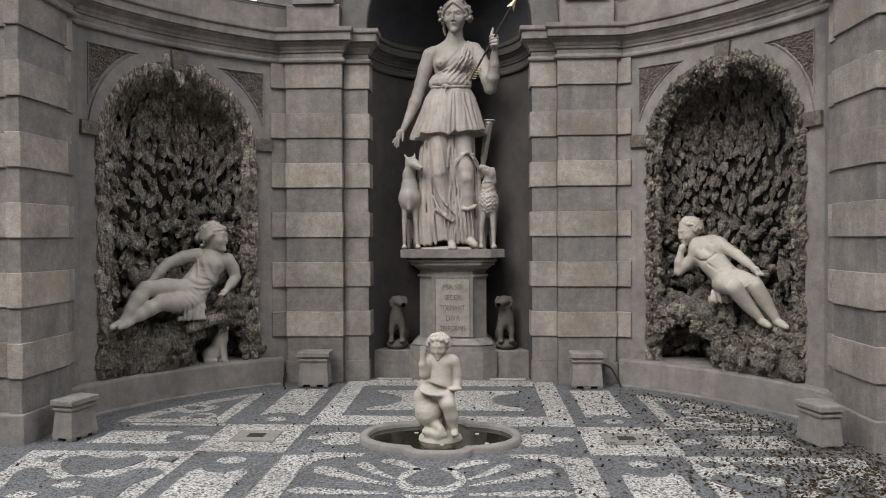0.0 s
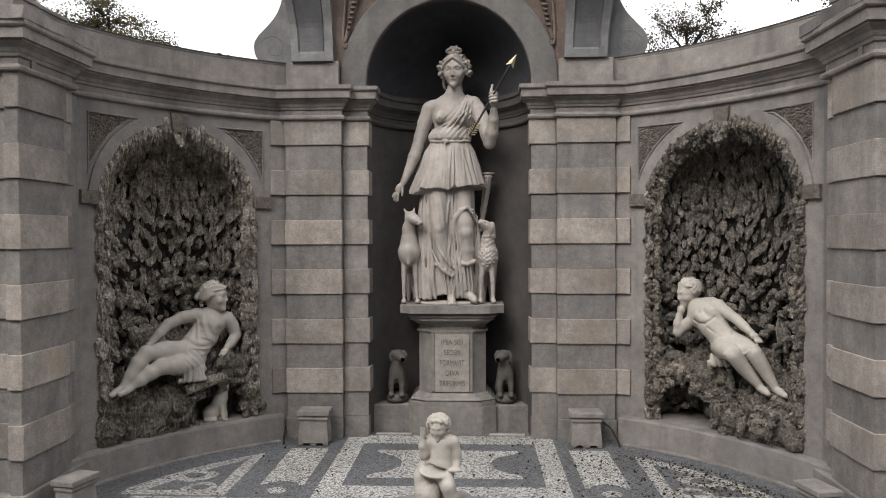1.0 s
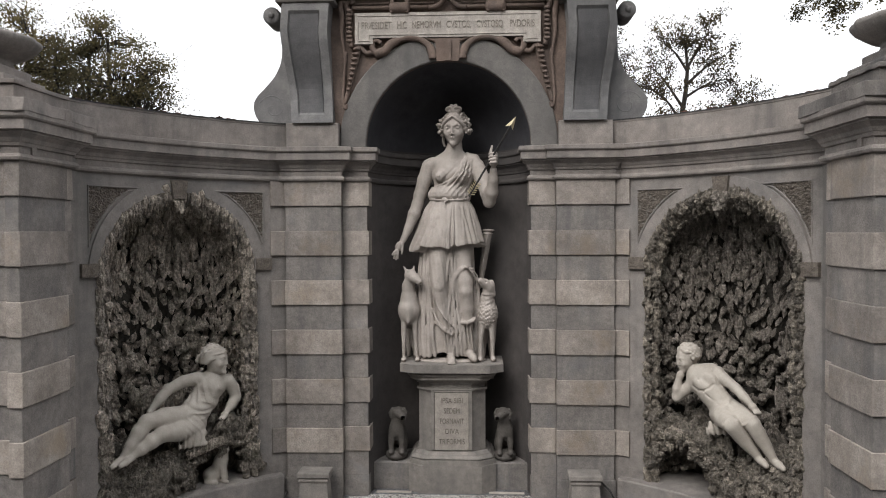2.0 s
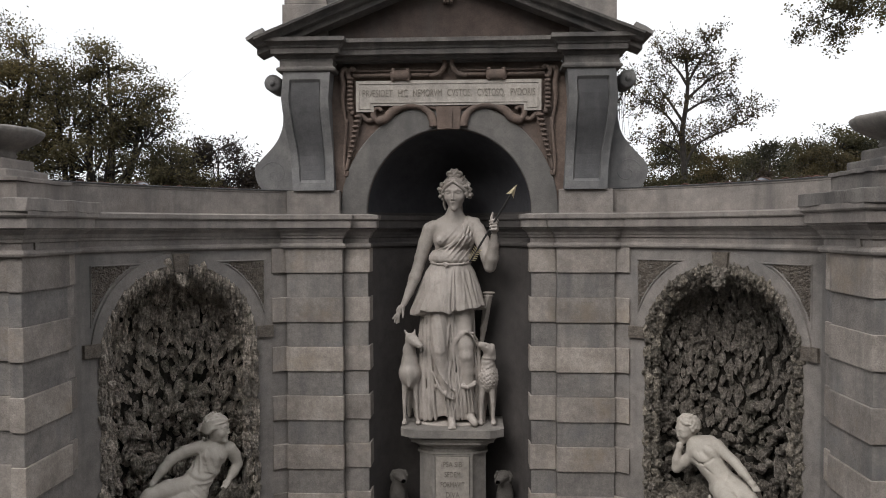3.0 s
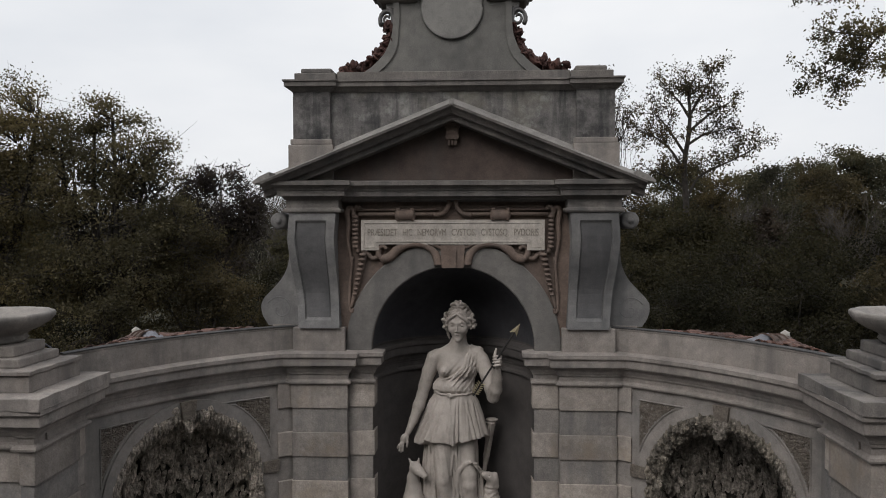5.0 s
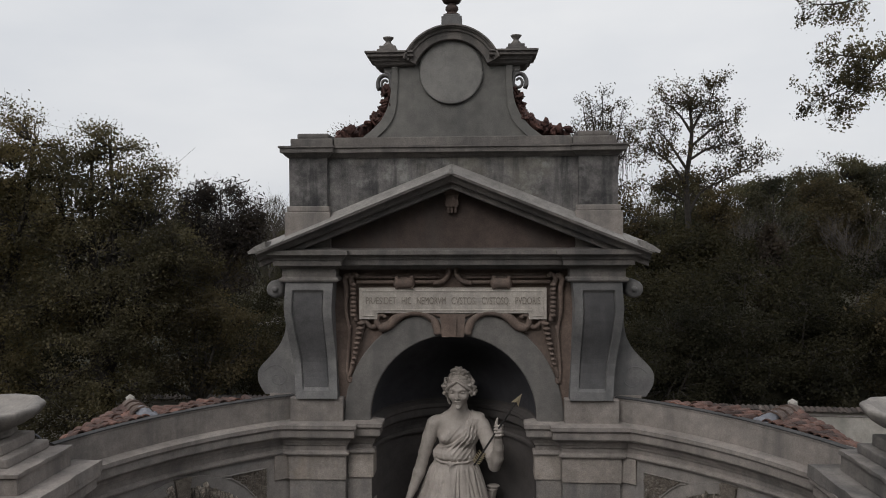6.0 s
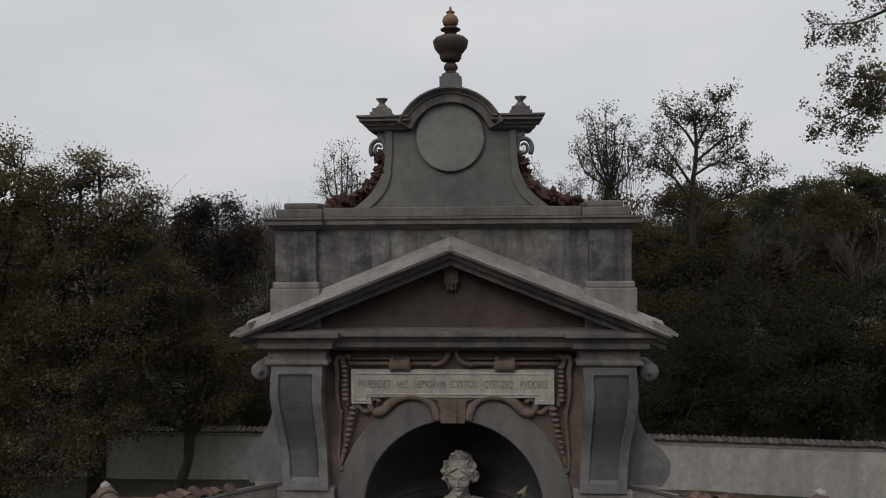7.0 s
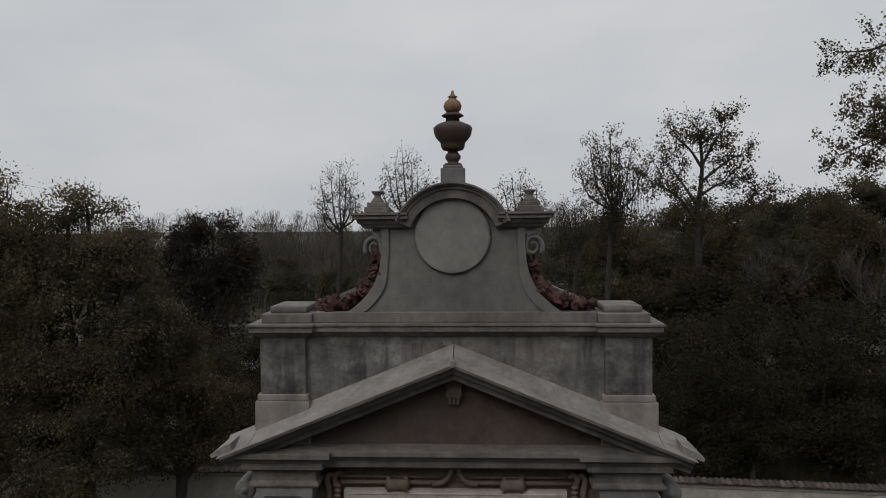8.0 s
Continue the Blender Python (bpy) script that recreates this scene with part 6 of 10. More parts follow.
    b.limb((0.175, 7.84, 2.12), 0.08, (0.19, 7.84, 1.85), 0.10, 0.012, True).limb((0.19, 7.84, 1.85), 0.10, (0.22, 7.83, 1.46), 0.12, 0.012, True)
    b.limb((0.0, 7.82, 1.62), 0.07, (0.02, 7.82, 1.44), 0.11, 0.012, True)
    # legs
    b.fold(((-0.11, 8.02, 2.72), 0.125), ((-0.118, 7.97, 2.45), 0.108), ((-0.118, 7.945, 2.26), 0.088), ((-0.108, 7.95, 2.12), 0.078), ((-0.075, 7.965, 1.97), 0.078), ((-0.02, 7.955, 1.68), 0.05), ((0.01, 7.94, 1.50), 0.046), k=0.03)
    b.ball((-0.116, 7.876, 2.235), (0.045, 0.022, 0.05), 0.03)
    b.chain(((0.10, 8.05, 2.70), 0.125), ((0.165, 7.96, 2.28), 0.088), ((0.175, 7.945, 2.17), 0.078), ((0.185, 7.975, 1.98), 0.078), ((0.20, 7.98, 1.70), 0.048), ((0.22, 7.97, 1.52), 0.045), k=0.02)
    b.ball((0.172, 7.895, 2.18), (0.045, 0.025, 0.05), 0.04)
    b.chain(((0.01, 7.93, 1.46), 0.045), ((0.02, 7.85, 1.43), 0.04), ((0.022, 7.79, 1.415), 0.034), k=0.02).chain(((0.22, 7.96, 1.48), 0.045), ((0.25, 7.89, 1.455), 0.04), ((0.27, 7.84, 1.44), 0.032), k=0.02)
    for i in range(5):
        b.limb((-0.012 + 0.017 * i, 7.755 + 0.005 * i, 1.408), 0.011, (-0.008 + 0.015 * i, 7.79, 1.42), 0.013, 0.004)
    # boots with a turned-down cuff and lacing
    b.chain(((0.11, 7.95, 1.86), 0.02), ((0.14, 7.90, 1.835), 0.022), ((0.19, 7.885, 1.83), 0.022), ((0.25, 7.91, 1.85), 0.022), ((0.27, 7.96, 1.87), 0.02), k=0.006)
    b.chain(((-0.15, 7.95, 1.83), 0.02), ((-0.11, 7.90, 1.80), 0.022), ((-0.05, 7.885, 1.76), 0.022), ((0.0, 7.91, 1.72), 0.02), k=0.006)
    for x in (0.15, 0.185, 0.22):
        b.limb((x, 7.905, 1.82), 0.009, (x + 0.03, 7.925, 1.55), 0.009, 0.004)
    for x in (-0.07, -0.035, 0.0):
        b.limb((x, 7.895, 1.76), 0.009, (x + 0.04, 7.90, 1.50), 0.009, 0.004)
    # drapery gathered above the left knee, and long folds falling beside and between the legs
    b.ball((0.185, 7.865, 2.44), (0.022, 0.016, 0.02), 0.008)
    for i in range(3):
        t = i / 2
        b.chain(((0.185, 7.88, 2.44), 0.009), ((0.115, 7.895, 2.425 - 0.035 * t), 0.010), ((0.055 - 0.01 * t, 7.905, 2.34 - 0.05 * t), 0.011), ((0.035, 7.91, 2.2 - 0.05 * t), 0.011), k=0.012)
    for i in range(2):
        b.chain(((0.185, 7.88, 2.44), 0.009), ((0.25, 7.90, 2.42 - 0.04 * i), 0.010), ((0.295, 7.955, 2.34 - 0.05 * i), 0.010), ((0.31, 8.0, 2.2), 0.010), k=0.012)
    for x0, x1, x2, y0, q in ((0.03, 0.05, 0.085, 7.90, 0.014), (0.065, 0.085, 0.13, 7.905, 0.012), (0.0, 0.02, 0.05, 7.925, 0.012), (0.09, 0.105, 0.165, 7.925, 0.014)):
        b.fold(((x0 - 0.005, y0 + 0.02, 2.66), q * 0.7), ((x0, y0 + 0.01, 2.32), q), ((x1, y0 + 0.008, 1.98), q * 1.1), ((0.4 * x1 + 0.6 * x2, y0 - 0.005, 1.74), q * 1.3), ((x2, y0 + 0.025, 1.47), q * 1.4), k=0.02)
    # outer side of the right leg: broad folds spreading from the hip
    for x0, x1, x2, y0, y2, top, q in ((-0.235, -0.235, -0.225, 7.99, 7.955, 2.70, 0.020), (-0.27, -0.295, -0.285, 8.02, 7.975, 2.70, 0.024), (-0.305, -0.345, -0.345, 8.06, 8.01, 2.66, 0.020), (-0.215, -0.195, -0.165, 7.975, 7.935, 2.25, 0.013), (-0.33, -0.375, -0.385, 8.10, 8.07, 2.60, 0.018)):
        b.fold(((x0, y0, top), q * 0.6), ((0.6 * x0 + 0.4 * x1 - 0.01, y0 - 0.01, 0.7 * top + 0.3 * 1.45), q), ((x1, 0.5 * (y0 + y2), 1.92), q * 1.15), ((0.5 * (x1 + x2) - 0.008, y2 + 0.005, 1.66), q * 1.25), ((x2, y2, 1.46), q * 1.3), k=0.026)
    # thin cloth drawn across the shin, its edge above the boot
    b.fold(((-0.19, 7.925, 1.98), 0.010), ((-0.13, 7.885, 1.84), 0.013), ((-0.06, 7.875, 1.75), 0.014), ((0.02, 7.885, 1.70), 0.012), k=0.02)
    b.fold(((-0.165, 7.915, 2.12), 0.007), ((-0.10, 7.88, 1.95), 0.009), ((-0.01, 7.88, 1.84), 0.010), ((0.05, 7.895, 1.78), 0.010), k=0.02)
    b.fold(((-0.14, 7.925, 2.58), 0.007), ((-0.165, 7.89, 2.42), 0.008), ((-0.185, 7.90, 2.25), 0.007), k=0.02)
    b.fold(((0.01, 7.92, 2.62), 0.009), ((-0.02, 7.905, 2.42), 0.009), ((-0.03, 7.91, 2.28), 0.007), k=0.02)
    for x0, x2 in ((0.30, 0.33), (0.265, 0.285), (0.315, 0.365)):
        b.fold(((x0, 8.0, 2.30), 0.012), ((x0 + 0.012, 8.02, 1.9), 0.015), ((x2, 8.04, 1.44), 0.019), k=0.016)
    b.ball((0.0, 8.10, 1.40), (0.40, 0.22, 0.035), 0.02)
    b.limb((0.16, 8.25, 1.40), 0.14, (0.16, 8.25, 2.5), 0.11, 0.03)
    # fine folds in the clinging cloth
    b.crease((-0.12, 7.95, 2.15), (0.24, 0.2, 0.62), (1, 0, 0.16), 0.06, 0.0035, 0.35)
    b.crease((0.03, 7.92, 1.75), (0.16, 0.16, 0.45), (1, 0, -0.18), 0.045, 0.0025, 0.3)
    b.crease((-0.02, 7.95, 2.9), (0.36, 0.3, 0.3), (1, 0, 0.05), 0.06, 0.003, 0.6)
    b.crease((0.1, 7.98, 3.38), (0.22, 0.16, 0.22), (0.75, 0, -0.65), 0.045, 0.004, 0.8)
    # quiver behind the hip
    b.chain(((0.42, 8.20, 2.80), 0.05), ((0.365, 8.22, 2.42), 0.036), ((0.335, 8.23, 2.2), 0.02), k=0.01).ball((0.425, 8.20, 2.835), (0.075, 0.06, 0.018), 0.005).ball((0.415, 8.20, 2.80), (0.068, 0.058, 0.010), 0.004).chain(((0.42, 8.15, 2.79), 0.010), ((0.36, 8.17, 2.42), 0.008), k=0.004)
    rnd = random.Random(9)
    curls = []
    for e in (-1, 1):
        # bunched curls over the ears and down the nape
        for i in range(40):
            a, q = rnd.uniform(0, 6.28), rnd.uniform(0.2, 1.0) ** 0.5
            curls.append((e * (0.41 + 0.09 * q * math.cos(a)), 0.0 + rnd.uniform(-0.16, 0.16), 0.04 + 0.23 * q * math.sin(a), rnd.uniform(0.036, 0.06)))
    curls += [(0, 0.02, 0.53, 0.10), (-0.11, 0.02, 0.52, 0.08), (0.11, 0.02, 0.52, 0.08)]
    locks = []
    for e in (-1, 1):
        for i in range(7):
            w = 0.03 * math.sin(2.1 * i)
            locks.append([(e * 0.012, -0.30 + 0.07 * i, 0.40 + 0.02 * i, 0.03), (e * 0.11, -0.315 + 0.075 * i, 0.335 + 0.024 * i + w, 0.04), (e * 0.215, -0.275 + 0.075 * i, 0.24 + 0.03 * i - 1.3 * w, 0.042), (e * 0.315, -0.20 + 0.07 * i, 0.11 + 0.035 * i + 1.3 * w, 0.044), (e * 0.385, -0.08 + 0.05 * i, -0.02 + 0.02 * i, 0.04)])
        locks.append([(e * 0.03, 0.0, 0.56, 0.05), (e * 0.09, -0.02, 0.63, 0.05), (e * 0.18, 0.0, 0.61, 0.048), (e * 0.21, 0.02, 0.56, 0.045), (e * 0.14, 0.0, 0.53, 0.04)])
        locks.append([(e * 0.0, 0.04, 0.58, 0.05), (e * 0.03, 0.03, 0.66, 0.05), (e * 0.08, 0.03, 0.69, 0.04)])
    locks.append([(-0.36, 0.1, -0.2, 0.05), (-0.38, 0.08, -0.38, 0.045), (-0.34, 0.06, -0.52, 0.035)])
    hd = head_solid((0.055, 8.04, 3.96), 0.365, -9, 14, 0.005, 0, curls, 0.95, locks)
    statue("goddess_statue", [b, hd], MARBLE, "weathered white marble goddess in a tunic holding an arrow", "statue")
    ar = thing("gilded_arrow", "thin dark arrow with a gilded head held by the statue", "arrow", at=(0.44, 7.70, 3.59))
    p0, p1 = Vector((0.215, 7.80, 3.20)), Vector((0.66, 7.612, 3.935))
    part("shaft", tube(bmesh.new(), [p0, p0.lerp(p1, 0.5), p1], 0.011, 8), IRON, ar, "dark metal shaft")
    d = (p1 - p0).normalized()
    n = Vector((d.z, 0, -d.x)).normalized()
    bm = bmesh.new()
    tip, w = p1 + d * 0.10, 0.045
    ring_ = [bm.verts.new(q) for q in (p1 - d * 0.045 + n * w, p1 - d * 0.01 + Vector((0, 0.012, 0)), p1 - d * 0.045 - n * w, p1 - d * 0.01 - Vector((0, 0.012, 0)))]
    tv = bm.verts.new(tip)
    for i in range(4):
        bm.faces.new((ring_[i], ring_[(i + 1) % 4], tv))
    bm.faces.new(ring_)
    part("arrowhead", bm, GILT, ar, "gilded barbed head")
    bm = bmesh.new()
    for i in range(6):
        c = p0 + d * (0.03 + 0.026 * i)
        tube(bm, [c - n * 0.045 + d * 0.02, c, c + n * 0.045 + d * 0.02], [0.006, 0.01, 0.006], 6)
    part("fletching", bm, GILT, ar, "worn gilded flights")

    # pedestal
    ped = thing("statue_pedestal", "stone pedestal with chamfered corners and a cut inscription", "pedestal", at=(0.02, 8.1, 0.0))

    def ring_at(w, y, ch=0.10):
        return [(0.02 - w, 8.35), (0.02 - w, y + ch), (0.02 - w + ch, y + 0.03), (0.02 - w + ch + 0.05, y), (0.02 + w - ch - 0.05, y), (0.02 + w - ch, y + 0.03), (0.02 + w, y + ch), (0.02 + w, 8.35)]

    def tier(nm, w, y, z0, z1, mat_=DIE, w2=None, y2=None):
        bm = bmesh.new()
        lo = [bm.verts.new((x, q, z0)) for x, q in ring_at(w, y)]
        hi = [bm.verts.new((x, q, z1)) for x, q in ring_at(w2 or w, y2 or y)]
        bm.faces.new(lo)
        bm.faces.new(hi[::-1])
        for i in range(8):
            bm.faces.new((lo[i], hi[i], hi[(i + 1) % 8], lo[(i + 1) % 8]))
        part(nm, bm, mat_, ped)
    tier("base_step", 0.475, 7.76, 0.0, 0.30)
    tier("base_moulding", 0.462, 7.773, 0.30, 0.352)
    tier("base_moulding", 0.43, 7.80, 0.352, 0.366)
    tier("base_moulding", 0.45, 7.785, 0.366, 0.40, DIE, 0.42, 7.81)
    tier("base_moulding", 0.405, 7.83, 0.40, 0.43, DIE, 0.385, 7.848)
    tier("die", 0.365, 7.868, 0.43, 1.10)
    tier("top_moulding", 0.385, 7.848, 1.10, 1.122)
    tier("neck", 0.362, 7.871, 1.122, 1.17)
    tier("top_moulding", 0.385, 7.85, 1.17, 1.19)
    tier("top_moulding", 0.395, 7.84, 1.19, 1.225, DIE, 0.435, 7.80)
    tier("top_moulding", 0.455, 7.785, 1.225, 1.252)
    tier("top_moulding", 0.465, 7.775, 1.256, 1.285, DIE, 0.485, 7.76)
    tier("neck", 0.47, 7.77, 1.285, 1.31)
    tier("top_slab", 0.56, 7.72, 1.31, 1.395, DIE)
    for nm, x0, x1, z0, z1 in (("panel_border", -0.205, -0.170, 0.45, 1.095), ("panel_border", 0.208, 0.243, 0.45, 1.095), ("panel_border", -0.168, 0.206, 1.078, 1.096)):
        part(nm, block(x0, x1, 7.846, 7.88, z0, z1, 0.004), DIE, ped)
    pan = part("inscription_panel", block(-0.165, 0.203, 7.850, 7.88, 0.445, 1.075, 0.004), SLABST, ped, "smooth pale inscription slab")
    for i, (w, wd) in enumerate((("IPSA SIBI", 0.235), ("SEDEM", 0.17), ("FORMAVIT", 0.26), ("DIVA", 0.15), ("TRIFORMIS", 0.28))):
        lettering("inscription", w, 0.082, (0.02, 7.8485, 0.985 - 0.112 * i), wd, pan)


build_goddess()


def build_hound():
    s = Solid((-0.66, 7.78, 1.38), (-0.24, 8.30, 2.50), 0.010)
    s.chain(((-0.46, 8.0, 1.98), 0.11), ((-0.455, 8.01, 2.09), 0.088), ((-0.46, 8.0, 2.22), 0.066), ((-0.43, 7.97, 2.33), 0.06), k=0.03)
    s.limb((-0.455, 7.905, 1.84), 0.02, (-0.455, 7.915, 2.0), 0.03, 0.04)
    s.chain(((-0.435, 7.97, 2.345), 0.066), ((-0.385, 7.92, 2.32), 0.054), ((-0.325, 7.88, 2.28), 0.034), k=0.015)
    s.ball((-0.395, 7.875, 2.352), (0.014, 0.012, 0.010), 0.006, True).limb((-0.30, 7.865, 2.262), 0.007, (-0.36, 7.865, 2.285), 0.006, 0.006, True)
    s.limb((-0.465, 7.985, 2.37), 0.024, (-0.51, 7.99, 2.44), 0.008, 0.02).limb((-0.405, 7.97, 2.38), 0.024, (-0.395, 7.98, 2.445), 0.008, 0.02)
    s.ball((-0.455, 8.02, 1.94), (0.118, 0.12, 0.15), 0.04)
    s.chain(((-0.45, 8.06, 1.95), 0.10), ((-0.45, 8.16, 1.85), 0.11), k=0.06)
    s.chain(((-0.505, 8.0, 1.88), 0.042), ((-0.515, 7.98, 1.70), 0.025), ((-0.512, 7.97, 1.46), 0.019), k=0.012).ball((-0.512, 7.945, 1.42), (0.03, 0.05, 0.025), 0.02)
    s.chain(((-0.40, 8.0, 1.88), 0.042), ((-0.385, 7.98, 1.70), 0.025), ((-0.368, 7.98, 1.46), 0.019), k=0.012).ball((-0.36, 7.955, 1.42), (0.03, 0.05, 0.025), 0.02)
    s.chain(((-0.48, 8.2, 1.85), 0.05), ((-0.485, 8.24, 1.42), 0.022), k=0.02).chain(((-0.42, 8.2, 1.85), 0.05), ((-0.41, 8.24, 1.42), 0.022), k=0.03)
    for i in range(9):
        a = 2 * math.pi * i / 9
        s.limb((-0.455 + 0.058 * math.cos(a), 8.0 + 0.058 * math.sin(a), 2.20 - 0.012 * math.cos(a)), 0.013, (-0.455 + 0.058 * math.cos(a + 0.7), 8.0 + 0.058 * math.sin(a + 0.7), 2.20 - 0.012 * math.cos(a + 0.7)), 0.013, 0.005)
    statue("hound_statue", [s], MARBLE, "slender white marble hound with pricked ears and collar", "statue", "hounds beside the goddess")
    s = Solid((0.22, 7.80, 1.38), (0.60, 8.35, 2.40), 0.009)
    s.ball((0.41, 8.05, 1.91), (0.118, 0.135, 0.17), 0.03, knob=0.014, freq=150)
    s.ball((0.41, 8.04, 2.08), (0.08, 0.085, 0.09), 0.04, knob=0.007, freq=135)
    s.chain(((0.415, 8.02, 2.13), 0.06), ((0.425, 8.0, 2.22), 0.062), ((0.385, 7.97, 2.255), 0.05), ((0.34, 7.94, 2.285), 0.036), k=0.015)
    s.limb((0.325, 7.91, 2.265), 0.007, (0.37, 7.925, 2.215), 0.006, 0.006, True).ball((0.392, 7.925, 2.275), (0.012, 0.012, 0.009), 0.005, True)
    s.limb((0.455, 8.0, 2.26), 0.035, (0.475, 8.0, 2.13), 0.028, 0.015)
    s.chain(((0.355, 8.0, 1.82), 0.04), ((0.337, 7.99, 1.64), 0.026), ((0.334, 7.985, 1.45), 0.021), k=0.012).ball((0.33, 7.955, 1.42), (0.032, 0.052, 0.027), 0.02)
    s.chain(((0.455, 8.0, 1.82), 0.04), ((0.465, 7.99, 1.64), 0.026), ((0.468, 7.99, 1.45), 0.021), k=0.012).ball((0.472, 7.96, 1.42), (0.032, 0.052, 0.027), 0.02)
    s.chain(((0.36, 8.16, 1.80), 0.06), ((0.36, 8.2, 1.42), 0.03), k=0.03).chain(((0.46, 8.16, 1.80), 0.06), ((0.46, 8.2, 1.42), 0.03), k=0.03)
    for i in range(9):
        a = 2 * math.pi * i / 9
        s.limb((0.415 + 0.062 * math.cos(a), 8.02 + 0.062 * math.sin(a), 2.135), 0.012, (0.415 + 0.062 * math.cos(a + 0.7), 8.02 + 0.062 * math.sin(a + 0.7), 2.135), 0.012, 0.005)
    statue("water_dog_statue", [s], MARBLE, "curly-coated white marble dog looking up", "statue", "hounds beside the goddess")
    for e in (-1, 1):
        s = Solid((min(e * 0.42, e * 0.80), 7.85, 0.28), (max(e * 0.42, e * 0.80), 8.40, 0.95), 0.010)
        x = lambda v: e * v
        s.ball((x(0.605), 8.07, 0.335), (0.12, 0.15, 0.06), 0.02, knob=0.008, freq=70)
        s.ball((x(0.60), 8.03, 0.62), (0.088, 0.09, 0.115), 0.03).ball((x(0.60), 8.15, 0.54), (0.095, 0.11, 0.125), 0.03).ball((x(0.535), 8.13, 0.45), (0.05, 0.085, 0.085), 0.02)
        for fx in (0.54, 0.66):
            s.chain(((x(fx * 0.7 + 0.18), 8.0, 0.61), 0.045), ((x(fx), 7.98, 0.50), 0.029), ((x(fx), 7.975, 0.40), 0.024), k=0.015).ball((x(fx), 7.95, 0.39), (0.03, 0.045, 0.022), 0.012)
        s.chain(((x(0.597), 8.02, 0.70), 0.07), ((x(0.588), 8.0, 0.77), 0.062), k=0.02)
        s.ball((x(0.578), 7.985, 0.825), (0.07, 0.07, 0.06), 0.015).limb((x(0.555), 7.94, 0.815), 0.046, (x(0.515), 7.875, 0.795), 0.032, 0.015)
        for q in (-1, 1):
            s.chain(((x(0.578 + 0.062 * q), 7.985, 0.86), 0.02), ((x(0.58 + 0.08 * q), 7.975, 0.82), 0.022), ((x(0.58 + 0.076 * q), 7.97, 0.775), 0.015), k=0.006)
            s.ball((x(0.558 + 0.03 * q), 7.918, 0.838), (0.011, 0.011, 0.009), 0.006, True)
        s.limb((x(0.55), 7.89, 0.775), 0.004, (x(0.5), 7.88, 0.777), 0.004, 0.006, True)
        s.f -= 0.003
        s.limb((x(0.602), 7.94, 0.43), 0.036, (x(0.602), 7.95, 0.53), 0.026, 0.01, True).limb((x(0.602), 8.03, 0.44), 0.026, (x(0.602), 8.03, 0.51), 0.022, 0.01, True)
        statue("seated_dog_statue", [s], DARKST, "dark weathered stone dog seated beside the pedestal", "statue", "seated dogs in the niche")


build_hound()


